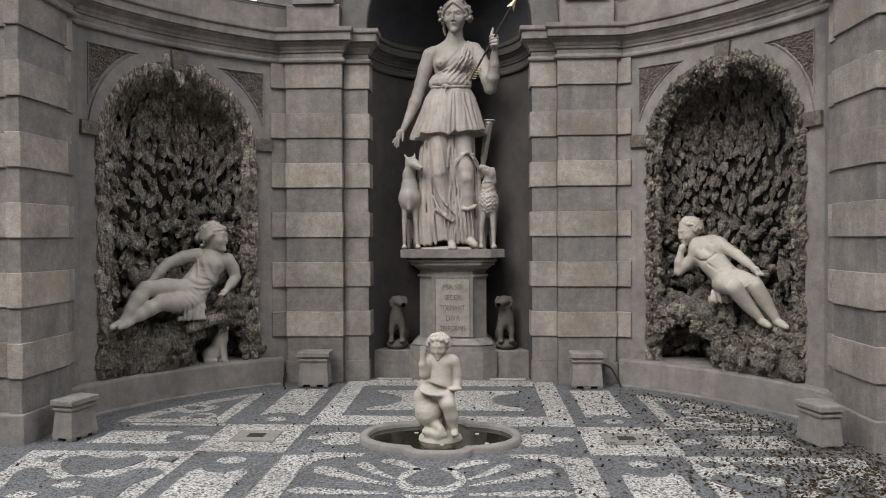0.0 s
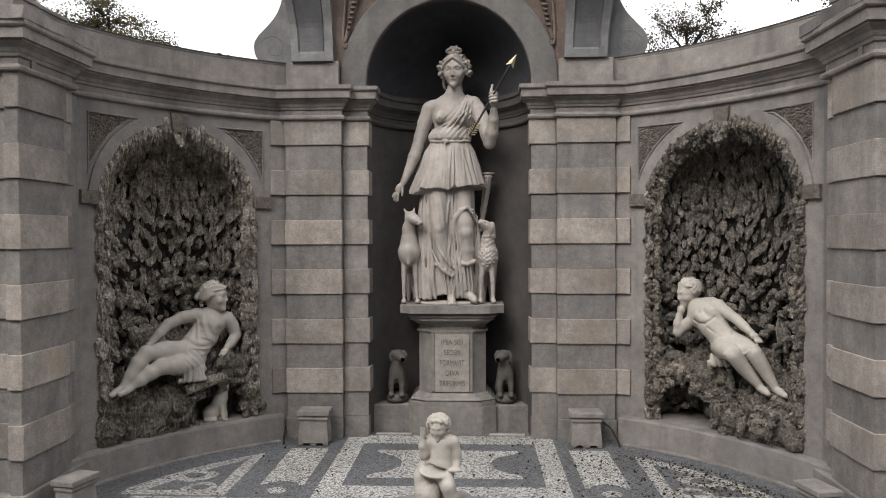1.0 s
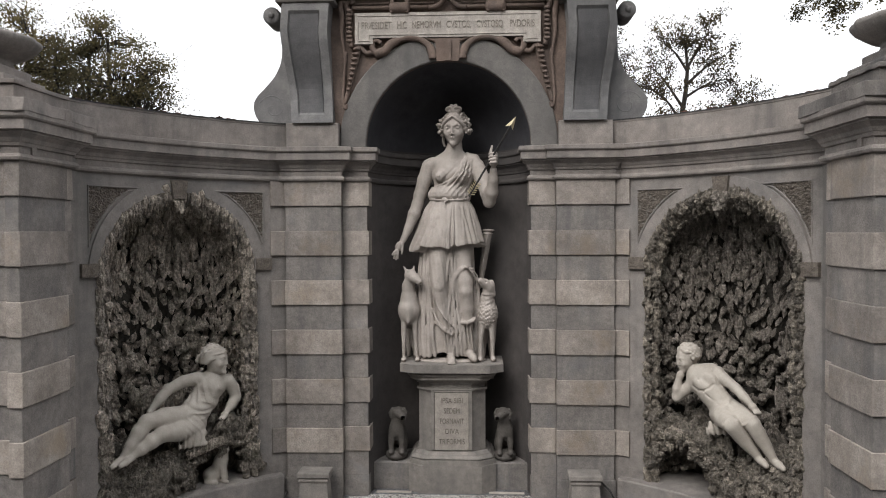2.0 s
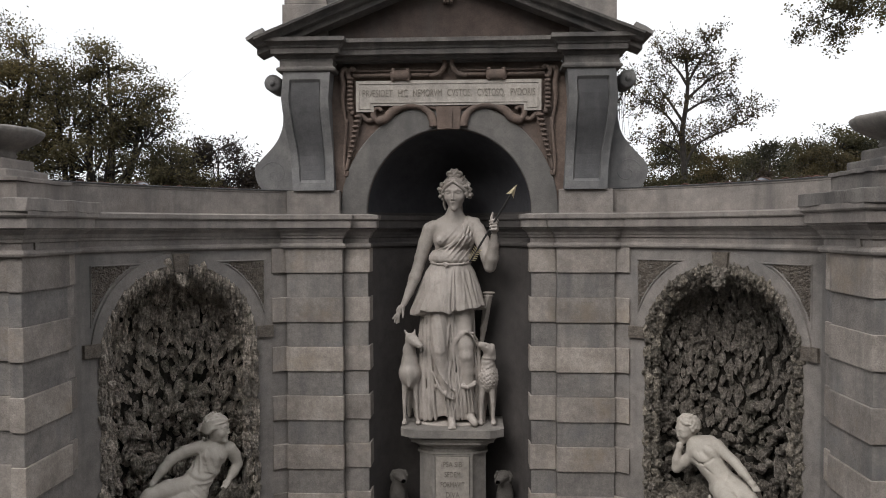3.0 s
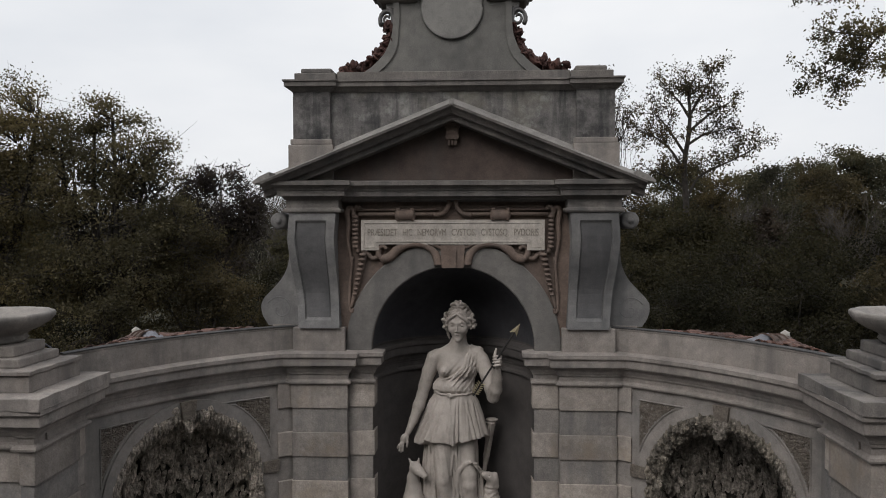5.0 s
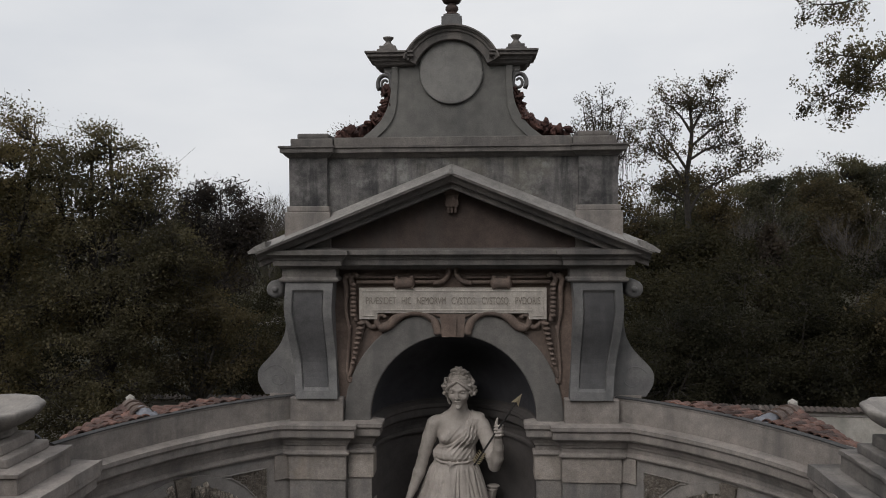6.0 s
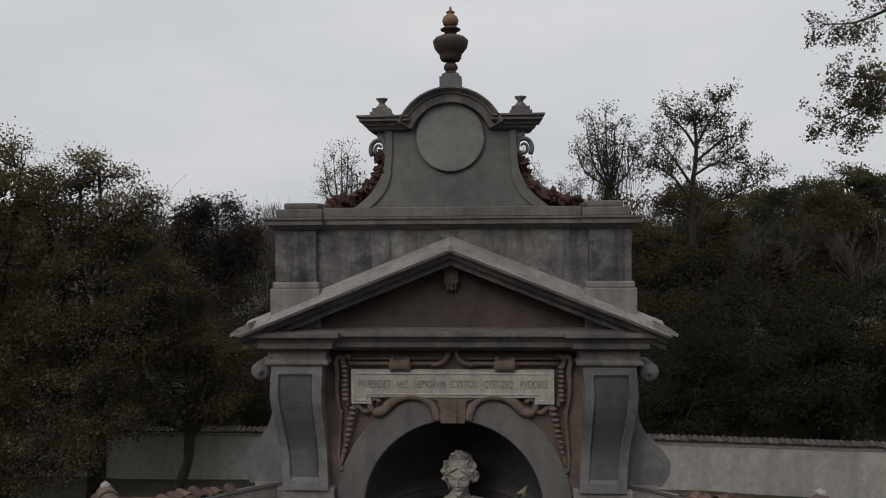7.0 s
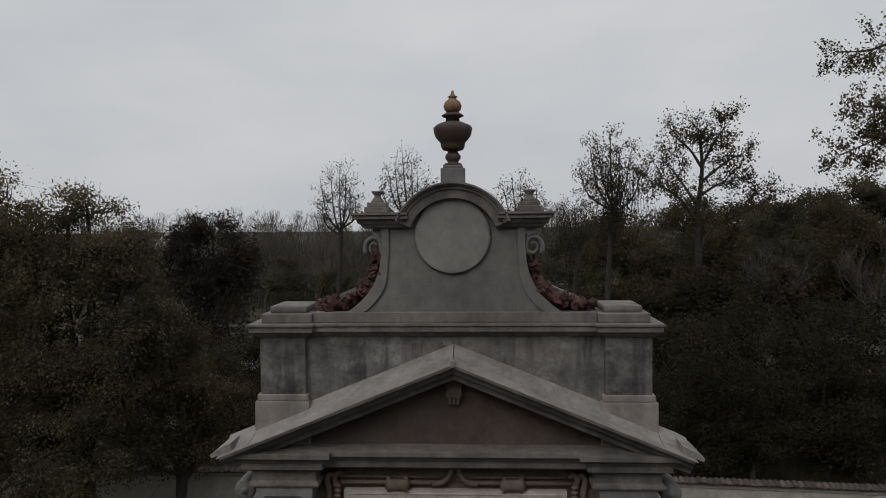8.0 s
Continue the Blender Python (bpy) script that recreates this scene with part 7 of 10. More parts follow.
# ---- the two reclining figures ----
def build_recliners():
    b = Solid((-3.12, 6.20, 0.62), (-2.05, 7.60, 1.50), 0.010)
    b.chain(((-2.37, 7.23, 1.44), 0.05), ((-2.385, 7.235, 1.39), 0.052), ((-2.40, 7.24, 1.34), 0.07), k=0.03)
    b.limb((-2.50, 7.16, 1.365), 0.05, (-2.28, 7.30, 1.315), 0.05, 0.05)
    b.ball((-2.41, 7.215, 1.27), (0.15, 0.105, 0.13), 0.04, turn=(0, 12, 35))
    b.ball((-2.435, 7.125, 1.275), (0.052, 0.048, 0.05), 0.02).ball((-2.345, 7.185, 1.255), (0.052, 0.048, 0.05), 0.02)
    b.ball((-2.455, 7.17, 1.15), (0.14, 0.105, 0.115), 0.04, turn=(0, 25, 35)).ball((-2.50, 7.10, 1.07), (0.14, 0.105, 0.105), 0.03, turn=(0, 30, 35))
    b.ball((-2.55, 7.05, 0.97), (0.165, 0.12, 0.12), 0.04, turn=(0, 35, 35))
    b.ball((-2.49, 7.025, 1.075), 0.010, 0.008, True)
    b.chain(((-2.51, 7.15, 1.36), 0.062), ((-2.63, 7.08, 1.34), 0.054), ((-2.745, 6.99, 1.28), 0.046), ((-2.80, 6.93, 1.20), 0.043), ((-2.845, 6.87, 1.125), 0.029), k=0.014)
    b.ball((-2.86, 6.85, 1.09), (0.028, 0.045, 0.035), 0.012)
    b.chain(((-2.265, 7.31, 1.305), 0.066), ((-2.225, 7.36, 1.22), 0.058), ((-2.20, 7.37, 1.125), 0.048), ((-2.22, 7.30, 1.06), 0.042), ((-2.245, 7.24, 1.01), 0.026), k=0.014)
    b.ball((-2.258, 7.205, 0.985), (0.034, 0.04, 0.022), 0.012)
    for i in range(4):
        b.limb((-2.27 + 0.012 * i, 7.18, 0.975), 0.009, (-2.29 + 0.014 * i, 7.15, 0.955), 0.008, 0.004)
    b.chain(((-2.575, 7.02, 1.0), 0.112), ((-2.69, 6.81, 1.045), 0.093), ((-2.79, 6.62, 1.055), 0.066), k=0.02)
    b.chain(((-2.79, 6.62, 1.055), 0.066), ((-2.84, 6.56, 0.97), 0.064), ((-2.885, 6.51, 0.87), 0.052), ((-2.935, 6.455, 0.775), 0.029), k=0.02)
    b.chain(((-2.945, 6.45, 0.755), 0.03), ((-2.955, 6.38, 0.745), 0.028), ((-2.965, 6.30, 0.73), 0.018), k=0.012)
    b.chain(((-2.515, 7.02, 0.90), 0.112), ((-2.60, 6.83, 0.915), 0.093), ((-2.675, 6.67, 0.92), 0.066), k=0.02)
    b.chain(((-2.675, 6.67, 0.92), 0.065), ((-2.745, 6.60, 0.875), 0.063), ((-2.81, 6.54, 0.82), 0.05), ((-2.87, 6.49, 0.775), 0.029), k=0.018)
    b.chain(((-2.875, 6.485, 0.76), 0.029), ((-2.89, 6.41, 0.745), 0.028), ((-2.905, 6.33, 0.732), 0.018), k=0.012)
    b.f -= 0.006
    for i in range(5):
        b.chain(((-2.50 + 0.01 * i, 7.08, 1.22 - 0.022 * i), 0.008), ((-2.43, 7.075 + 0.006 * i, 1.215 - 0.024 * i), 0.009), ((-2.34, 7.14, 1.205 - 0.026 * i), 0.008), k=0.01)
    b.chain(((-2.36, 7.13, 1.25), 0.012), ((-2.395, 7.125, 1.30), 0.010), ((-2.47, 7.11, 1.34), 0.009), k=0.008)
    for i in range(8):
        b.chain(((-2.48 + 0.012 * i, 6.93 + 0.012 * i, 0.86), 0.018), ((-2.52 + 0.015 * i, 6.89 + 0.015 * i, 0.80), 0.022), ((-2.58 + 0.028 * i, 6.86 + 0.02 * i, 0.745), 0.022), k=0.022)
    b.ball((-2.56, 7.0, 0.83), (0.19, 0.12, 0.06), 0.02, turn=(0, 0, 35))
    b.crease((-2.42, 7.12, 1.20), (0.2, 0.16, 0.17), (0.9, -0.2, 0.35), 0.05, 0.007, 1.2)
    b.crease((-2.47, 7.06, 1.06), (0.17, 0.14, 0.12), (0.5, -0.2, 0.8), 0.045, 0.007, 1.2)
    b.crease((-2.53, 6.98, 0.93), (0.2, 0.18, 0.13), (0.6, 0.5, 0.6), 0.05, 0.006, 1.0)
    b.crease((-2.54, 6.9, 0.80), (0.2, 0.15, 0.10), (1, 0.5, 0), 0.05, 0.010)
    swept = []
    for e in (-1, 1):
        for k in range(7):
            q = 0.055 * k
            swept.append([(e * (0.04 + 0.5 * q), -0.30 + 0.3 * q, 0.34 - 0.75 * q, 0.05), (e * (0.22 + 0.5 * q), -0.10 + 0.3 * q, 0.37 - 0.9 * q, 0.06), (e * (0.36 + 0.12 * q), 0.14, 0.28 - 1.1 * q, 0.06), (e * 0.26, 0.40, 0.10 - 0.6 * q, 0.055), (e * 0.06, 0.54, -0.04 - 0.3 * q, 0.05)])
        swept.append([(e * 0.02, -0.325, 0.30, 0.035), (e * 0.22, -0.23, 0.27, 0.035), (e * 0.37, 0.0, 0.2, 0.035), (e * 0.36, 0.3, 0.08, 0.035)])
    hd = head_solid((-2.35, 7.22, 1.54), 0.285, 84, 6, 0.0062, 0, [(0.0, 0.58, -0.06, 0.15), (0.06, 0.66, -0.02, 0.10), (-0.07, 0.64, -0.12, 0.10), (-0.30, 0.34, -0.34, 0.06), (0.30, 0.34, -0.34, 0.06)], 1.0, swept)
    statue("reclining_nymph_statue", [b, hd], MARBLE2, "white marble nymph reclining on a rock ledge", "statue", "reclining figures in the grottoes")
    b = Solid((2.12, 6.30, 0.60), (3.10, 7.50, 1.60), 0.010)
    b.chain(((2.39, 7.23, 1.50), 0.052), ((2.42, 7.21, 1.45), 0.055), ((2.46, 7.19, 1.41), 0.07), k=0.03)
    b.limb((2.54, 7.15, 1.465), 0.055, (2.42, 7.18, 1.35), 0.052, 0.05)
    b.ball((2.485, 7.14, 1.375), (0.14, 0.105, 0.15), 0.04, turn=(0, 35, -30))
    b.ball((2.44, 7.06, 1.35), (0.066, 0.034, 0.046), 0.014, turn=(0, 35, -30)).ball((2.525, 7.02, 1.41), (0.066, 0.034, 0.046), 0.014, turn=(0, 35, -30))
    b.ball((2.55, 7.06, 1.27), (0.125, 0.10, 0.125), 0.04, turn=(0, 35, -30)).ball((2.61, 7.01, 1.18), (0.125, 0.098, 0.115), 0.035, turn=(0, 35, -30))
    b.ball((2.67, 6.965, 1.10), (0.15, 0.11, 0.11), 0.04, turn=(0, 35, -30))
    b.ball((2.575, 6.952, 1.205), 0.012, 0.008, True)
    b.chain(((2.40, 7.17, 1.335), 0.052), ((2.33, 7.20, 1.25), 0.046), ((2.265, 7.23, 1.18), 0.040), k=0.014)
    b.chain(((2.265, 7.23, 1.18), 0.040), ((2.262, 7.215, 1.27), 0.037), ((2.275, 7.205, 1.36), 0.026), k=0.014).ball((2.287, 7.20, 1.405), (0.03, 0.032, 0.04), 0.012)
    b.chain(((2.565, 7.12, 1.475), 0.058), ((2.64, 7.01, 1.415), 0.048), ((2.72, 6.905, 1.345), 0.040), ((2.755, 6.81, 1.29), 0.036), ((2.785, 6.735, 1.248), 0.025), k=0.014).ball((2.80, 6.695, 1.22), (0.03, 0.045, 0.026), 0.012)
    for i in range(4):
        b.limb((2.795 + 0.012 * i, 6.665, 1.20), 0.009, (2.80 + 0.014 * i, 6.63, 1.175), 0.008, 0.004)
    b.limb((2.60, 7.06, 1.455), 0.062, (2.612, 7.045, 1.44), 0.060, 0.004)
    # bent legs, the knees towards the court
    b.fold(((2.60, 6.98, 1.07), 0.088), ((2.585, 6.80, 1.075), 0.082), ((2.59, 6.655, 1.065), 0.066), k=0.02)
    b.fold(((2.60, 6.645, 1.055), 0.064), ((2.675, 6.665, 0.965), 0.062), ((2.745, 6.665, 0.88), 0.052), ((2.831, 6.645, 0.775), 0.029), k=0.014).chain(((2.832, 6.64, 0.76), 0.029), ((2.848, 6.585, 0.745), 0.028), ((2.862, 6.53, 0.728), 0.018), k=0.012)
    b.fold(((2.685, 6.94, 1.12), 0.105), ((2.735, 6.78, 1.105), 0.088), ((2.77, 6.62, 1.08), 0.064), k=0.02)
    b.fold(((2.775, 6.61, 1.07), 0.062), ((2.825, 6.605, 0.985), 0.06), ((2.88, 6.60, 0.89), 0.049), ((2.942, 6.575, 0.775), 0.03), k=0.014).chain(((2.945, 6.57, 0.76), 0.03), ((2.962, 6.515, 0.745), 0.029), ((2.978, 6.45, 0.728), 0.018), k=0.012)
    b.f -= 0.006
    for i in range(7):
        b.chain(((2.50 + 0.022 * i, 6.945 - 0.008 * i, 1.0 - 0.012 * i), 0.018), ((2.49 + 0.028 * i, 6.93, 0.95), 0.02), ((2.47 + 0.03 * i, 6.92, 0.915), 0.02), k=0.022)
    b.chain(((2.57, 6.92, 1.17), 0.012), ((2.63, 6.86, 1.125), 0.016), ((2.70, 6.79, 1.13), 0.018), ((2.745, 6.76, 1.165), 0.012), k=0.01)
    b.limb((2.62, 6.88, 1.105), 0.092, (2.67, 6.77, 1.095), 0.078, 0.05)
    # chest and belly
    b.drawn([(2.385, 1.32), (2.42, 1.29), (2.455, 1.295), (2.50, 1.325), (2.54, 1.36)], 0.006, 0.014, True)
    b.drawn([(2.42, 1.40), (2.45, 1.295), (2.50, 1.235), (2.56, 1.19)], 0.005, 0.014, True)
    # short cloth round the hips: waistband and hem
    b.drawn([(2.53, 1.14), (2.58, 1.165), (2.63, 1.20), (2.67, 1.24)], 0.010, 0.008, out=0.003)
    b.drawn([(2.515, 1.06), (2.55, 1.115), (2.60, 1.135), (2.64, 1.11), (2.68, 1.06), (2.72, 1.10), (2.77, 1.14), (2.81, 1.14)], 0.011, 0.008, out=0.004)
    b.crease((2.65, 6.84, 1.12), (0.16, 0.14, 0.10), (0.8, 0.3, -0.4), 0.06, 0.006)
    b.crease((2.55, 6.93, 0.95), (0.16, 0.10, 0.10), (1, 0, 0.2), 0.05, 0.010)
    hd = head_solid((2.365, 7.235, 1.565), 0.262, -72, 16, 0.0062, 110, None, 1.06)
    statue("reclining_youth_statue", [b, hd], MARBLE2, "white marble youth reclining with his head on one hand", "statue", "reclining figures in the grottoes")
    s = Solid((-2.52, 7.12, 0.25), (-2.15, 7.50, 0.75), 0.009)
    s.ball((-2.345, 7.30, 0.46), (0.075, 0.085, 0.13), 0.04, turn=(0, 20, 0)).ball((-2.42, 7.29, 0.34), (0.10, 0.09, 0.085), 0.04)
    s.chain(((-2.315, 7.29, 0.55), 0.05), ((-2.295, 7.28, 0.62), 0.046), ((-2.26, 7.25, 0.61), 0.03), k=0.025)
    s.chain(((-2.31, 7.26, 0.47), 0.035), ((-2.285, 7.245, 0.29), 0.024), k=0.02).chain(((-2.33, 7.33, 0.47), 0.035), ((-2.30, 7.34, 0.29), 0.024), k=0.02)
    s.limb((-2.46, 7.23, 0.285), 0.03, (-2.36, 7.21, 0.28), 0.025, 0.02).limb((-2.34, 7.28, 0.278), 0.02, (-2.26, 7.26, 0.275), 0.02, 0.02)
    statue("small_dog_statue", [s], MARBLE2, "small white marble dog sitting under the rock ledge", "statue")


build_recliners()


# ---- basin with the putto ----
def build_basin():
    cx, cy = 0.01, 5.43

    def lobed(r):
        """Two wide side lobes crossed by a narrower one before and behind, meeting in cusps."""
        pts, e = [], 0.605 - r
        for i in range(120):
            a = 2 * math.pi * i / 120
            c, sn = abs(math.cos(a)), abs(math.sin(a))
            f = max(((c / (0.605 - e)) ** 2.3 + (sn / (0.40 - e)) ** 2.3) ** (-1 / 2.3), ((c / (0.27 - e)) ** 4 + (sn / (0.50 - e)) ** 4) ** -0.25)
            pts.append((cx + f * math.cos(a), cy + f * math.sin(a)))
        return pts
    basin = thing("fountain_basin", "low lobed stone fountain basin holding dark water", "basin", at=(cx, cy, 0))
    o, m1, m2, i_ = lobed(0.605), lobed(0.592), lobed(0.55), lobed(0.538)
    bm = bmesh.new()
    rows = []
    for pts, z in ((o, -0.02), (o, 0.035), (m1, 0.05), (m2, 0.05), (i_, 0.035), (i_, -0.1)):
        rows.append([bm.verts.new((x, y, z)) for x, y in pts])
    for a, b in zip(rows, rows[1:]):
        for k in range(120):
            bm.faces.new((a[k], a[(k + 1) % 120], b[(k + 1) % 120], b[k]))
    part("rim", bm, KERB, basin, "rounded pale stone rim", True)
    part("water", slab(bmesh.new(), lobed(0.545), -0.02, 0.016, "z"), WATER, basin, "dark still water")
    rnd = random.Random(4)
    bm = bmesh.new()
    for _ in range(5):
        a, r = rnd.uniform(0, 6.28), rnd.uniform(0.2, 0.45)
        bmesh.ops.create_cone(bm, cap_ends=True, segments=7, radius1=0.018, radius2=0.017, depth=0.004, matrix=Matrix.Translation((cx + r * math.cos(a), cy + r * 0.8 * math.sin(a), 0.019)))
    lf = part("floating_leaf", bm, PALE, basin)
    tagged(lf, "small pale floating leaves", kind="stuff")
    s = Solid((-0.22, 5.15, -0.02), (0.24, 5.62, 0.72), 0.0078)
    s.ball((0.012, 5.40, 0.04), (0.155, 0.14, 0.03), 0.01).ball((0.012, 5.40, 0.015), (0.165, 0.15, 0.03), 0.01)
    s.chain(((0.022, 5.42, 0.575), 0.078), ((0.02, 5.42, 0.50), 0.078), ((0.02, 5.42, 0.43), 0.088), ((0.03, 5.42, 0.36), 0.09), k=0.016)
    s.limb((-0.055, 5.42, 0.60), 0.05, (0.10, 5.42, 0.595), 0.05, 0.03)
    s.chain(((-0.07, 5.42, 0.59), 0.043), ((-0.108, 5.40, 0.50), 0.036), ((-0.116, 5.38, 0.57), 0.029), ((-0.114, 5.38, 0.63), 0.021), k=0.016).ball((-0.112, 5.37, 0.665), (0.026, 0.013, 0.028), 0.012)
    for i in range(4):
        s.chain(((-0.127 + 0.011 * i, 5.368, 0.685), 0.0085), ((-0.13 + 0.010 * i, 5.362, 0.712 + 0.006 * (i % 3)), 0.0075), k=0.004)
    s.chain(((0.115, 5.42, 0.585), 0.043), ((0.138, 5.42, 0.50), 0.036), ((0.142, 5.41, 0.44), 0.03), ((0.136, 5.37, 0.405), 0.026), k=0.016)
    s.ball((0.125, 5.345, 0.40), (0.055, 0.03, 0.014), 0.015)
    s.chain(((0.045, 5.39, 0.35), 0.07), ((0.075, 5.31, 0.29), 0.056), ((0.10, 5.32, 0.20), 0.048), ((0.112, 5.33, 0.11), 0.034), k=0.014).ball((0.122, 5.285, 0.085), (0.03, 0.055, 0.024), 0.02)
    s.chain(((0.0, 5.45, 0.33), 0.065), ((0.06, 5.45, 0.22), 0.05), ((0.06, 5.46, 0.08), 0.035), k=0.014)
    # fish with curled tail, carrying a shell
    s.ball((-0.07, 5.38, 0.21), (0.095, 0.10, 0.105), 0.03, knob=0.004, freq=150)
    s.chain(((-0.10, 5.40, 0.22), 0.08), ((-0.125, 5.42, 0.33), 0.06), ((-0.10, 5.42, 0.42), 0.045), ((-0.03, 5.42, 0.44), 0.03), k=0.018)
    s.chain(((-0.03, 5.34, 0.15), 0.045), ((0.02, 5.29, 0.11), 0.03), k=0.014)
    s.chain(((-0.09, 5.31, 0.09), 0.03), ((0.0, 5.28, 0.075), 0.025), ((0.05, 5.28, 0.08), 0.02), k=0.02)
    s.ball((-0.03, 5.345, 0.385), (0.115, 0.075, 0.03), 0.015, turn=(18, 8, 0)).ball((-0.03, 5.335, 0.408), (0.095, 0.06, 0.022), 0.01, True, (18, 8, 0))
    for i in range(7):
        s.limb((-0.03 + 0.02 * i, 5.34, 0.36), 0.012, (0.03 + 0.014 * i, 5.325, 0.31 - 0.004 * i), 0.012, 0.012)
    hd = head_solid((0.001, 5.395, 0.705), 0.18, -8, 14, 0.0052, 120, [(-0.42, 0.02, 0.05, 0.10), (0.42, 0.02, 0.05, 0.10), (-0.40, 0.05, -0.12, 0.09), (0.40, 0.05, -0.12, 0.09), (-0.36, -0.1, 0.26, 0.10), (0.36, -0.1, 0.26, 0.10), (-0.18, -0.2, 0.38, 0.10), (0.18, -0.2, 0.38, 0.10), (0.0, -0.22, 0.4, 0.09)], 1.2)
    statue("putto_statue", [s, hd], MARBLE2, "small white marble putto on a fish in the basin", "statue")


build_basin()


# ---- stone stools on little feet ----
def build_stool(at, rz, k, label):
    st = thing("stone_stool", label, "stool", "stone stools along the wall")
    w, dp = 0.165 * k, 0.115 * k

    def box(name, rows):
        bm = bmesh.new()
        rr = [[bm.verts.new((sx * w * f, sy * (dp + w * (f - 1)), z * k)) for sx, sy in ((-1, -1), (1, -1), (1, 1), (-1, 1))] for f, z in rows]
        for a, b in zip(rr, rr[1:]):
            for i in range(4):
                bm.faces.new((a[i], a[(i + 1) % 4], b[(i + 1) % 4], b[i]))
        bm.faces.new(rr[0])
        bm.faces.new(rr[-1][::-1])
        part(name, bm, DIE, st)
    box("body", [(0.95, 0.022), (0.93, 0.06), (0.83, 0.25)])
    box("neck", [(0.88, 0.25), (0.92, 0.262), (0.92, 0.272), (0.86, 0.285), (0.86, 0.298)])
    box("top_slab", [(0.95, 0.298), (1.0, 0.306), (1.0, 0.338), (0.985, 0.348), (0.9, 0.354)])
    for e in (-1, 1):
        for f in (-1, 1):
            x, y = e * (w * 0.95 - 0.028), f * (dp - 0.038)
            part("foot", block(x - 0.026, x + 0.026, y - 0.026, y + 0.026, -0.004, 0.024, 0.008), DIE, st)
    part("apron", block(-0.036, 0.036, -dp + 0.012, -dp + 0.05, -0.004, 0.024, 0.008), DIE, st)
    st.location, st.rotation_euler = at, (0, 0, radians(rz))
    return st


build_stool((-1.385, 7.41, 0.008), 0, 1.0, "pale grey stone stool on small carved feet beside the portal")
build_stool((1.385, 7.41, 0.008), 0, 1.0, "pale grey stone stool on small carved feet beside the portal")
build_stool((-2.79, 5.40, 0.008), 77, 0.86, "pale grey stone stool on small carved feet beside the pier")
build_stool((2.77, 5.38, 0.008), -77, 0.86, "pale grey stone stool on small carved feet beside the pier")


# ---- old water pipes beside the portal stools, and wire hoops at the urns ----
for s_, keys in ((1, [(1.59, 7.60, 0.20), (1.60, 7.42, 0.215), (1.63, 7.34, 0.20), (1.67, 7.33, 0.13), (1.70, 7.33, 0.07), (1.72, 7.32, 0.02)]), (-1, [(-1.70, 7.36, 0.0), (-1.70, 7.36, 0.06), (-1.695, 7.37, 0.10), (-1.68, 7.40, 0.13)])):
    whole("water_pipe", tube(bmesh.new(), smooth_line(keys, 4), 0.010, 8), IRON, "bent dark iron water pipe beside a stool", "pipe", "pipes beside the stools", smooth=True)
    whole("wire_hoop", tube(bmesh.new(), smooth_line([(s_ * 3.62, 5.90, 3.99), (s_ * 3.60, 5.90, 4.05), (s_ * 3.50, 5.90, 4.065), (s_ * 3.38, 5.90, 4.03), (s_ * 3.28, 5.90, 3.95), (s_ * 3.24, 5.90, 3.82)], 4), 0.006, 6), IRON, "thin dark wire hoop on the pier cap", "wire", "wires on the pier caps", smooth=True)

# ---- grottoes: a hollow lined with tufa, a rough fringe and a rock ledge ----
def at_wall(side, s, d, z):
    """s along the wall from the grotto's middle, d into it, z up."""
    return ring(R + d, NC + math.degrees(s / R), side, z)


def hollow(phi, v):
    """Lining of the grotto: phi 0..pi round it, v 0..1 up the walls, 1..2 over the dome; shallower towards the top."""
    deep = 0.80 - 0.24 * min(1.0, max(0.0, (v - 0.45) / 0.55))
    if v <= 1:
        return -0.80 * math.cos(phi), 0.05 + deep * math.sin(phi), SILL + (ARCH_Z - SILL) * v
    t = (v - 1) * math.pi / 2
    return -0.80 * math.cos(t) * math.cos(phi), 0.05 + deep * math.cos(t) * math.sin(phi), ARCH_Z + 0.80 * math.sin(t)


def drop_stone(seed):
    """A flat stone hung like a scale, narrow below."""
    bm = lump(seed, (1, 1, 1), 0.42, 2)
    for v in bm.verts:
        q = Vector((v.co.x * 4.5, v.co.y * 4.5, v.co.z * 0.9 + seed * 5))
        v.co *= 1 + 0.10 * noise.noise(q)
        k = 0.6 + 0.4 * min(1.0, max(0.0, (v.co.z + 1.0) / 1.1))
        v.co = Vector((v.co.x * 0.72 * k, v.co.y * 0.36 * k, v.co.z))
    return bm


def chunk_stone(seed):
    rnd = random.Random(seed)
    bm = lump(seed, (rnd.uniform(0.7, 1.1), rnd.uniform(0.5, 0.8), rnd.uniform(0.6, 1.1)), 0.7, 2)
    for v in bm.verts:
        v.co *= 1 + 0.18 * noise.noise(Vector((v.co.x * 5, v.co.y * 5, v.co.z * 1.3 + seed * 3)))
    return bm


DROPS = [shared("hanging_stone", drop_stone(i), TUFA) for i in range(8)]
CHUNKS = [shared("rough_stone", chunk_stone(i), TUFA) for i in range(10)]
RUBBLE = [shared("rough_stone", chunk_stone(i), ROCK) for i in range(10, 16)]


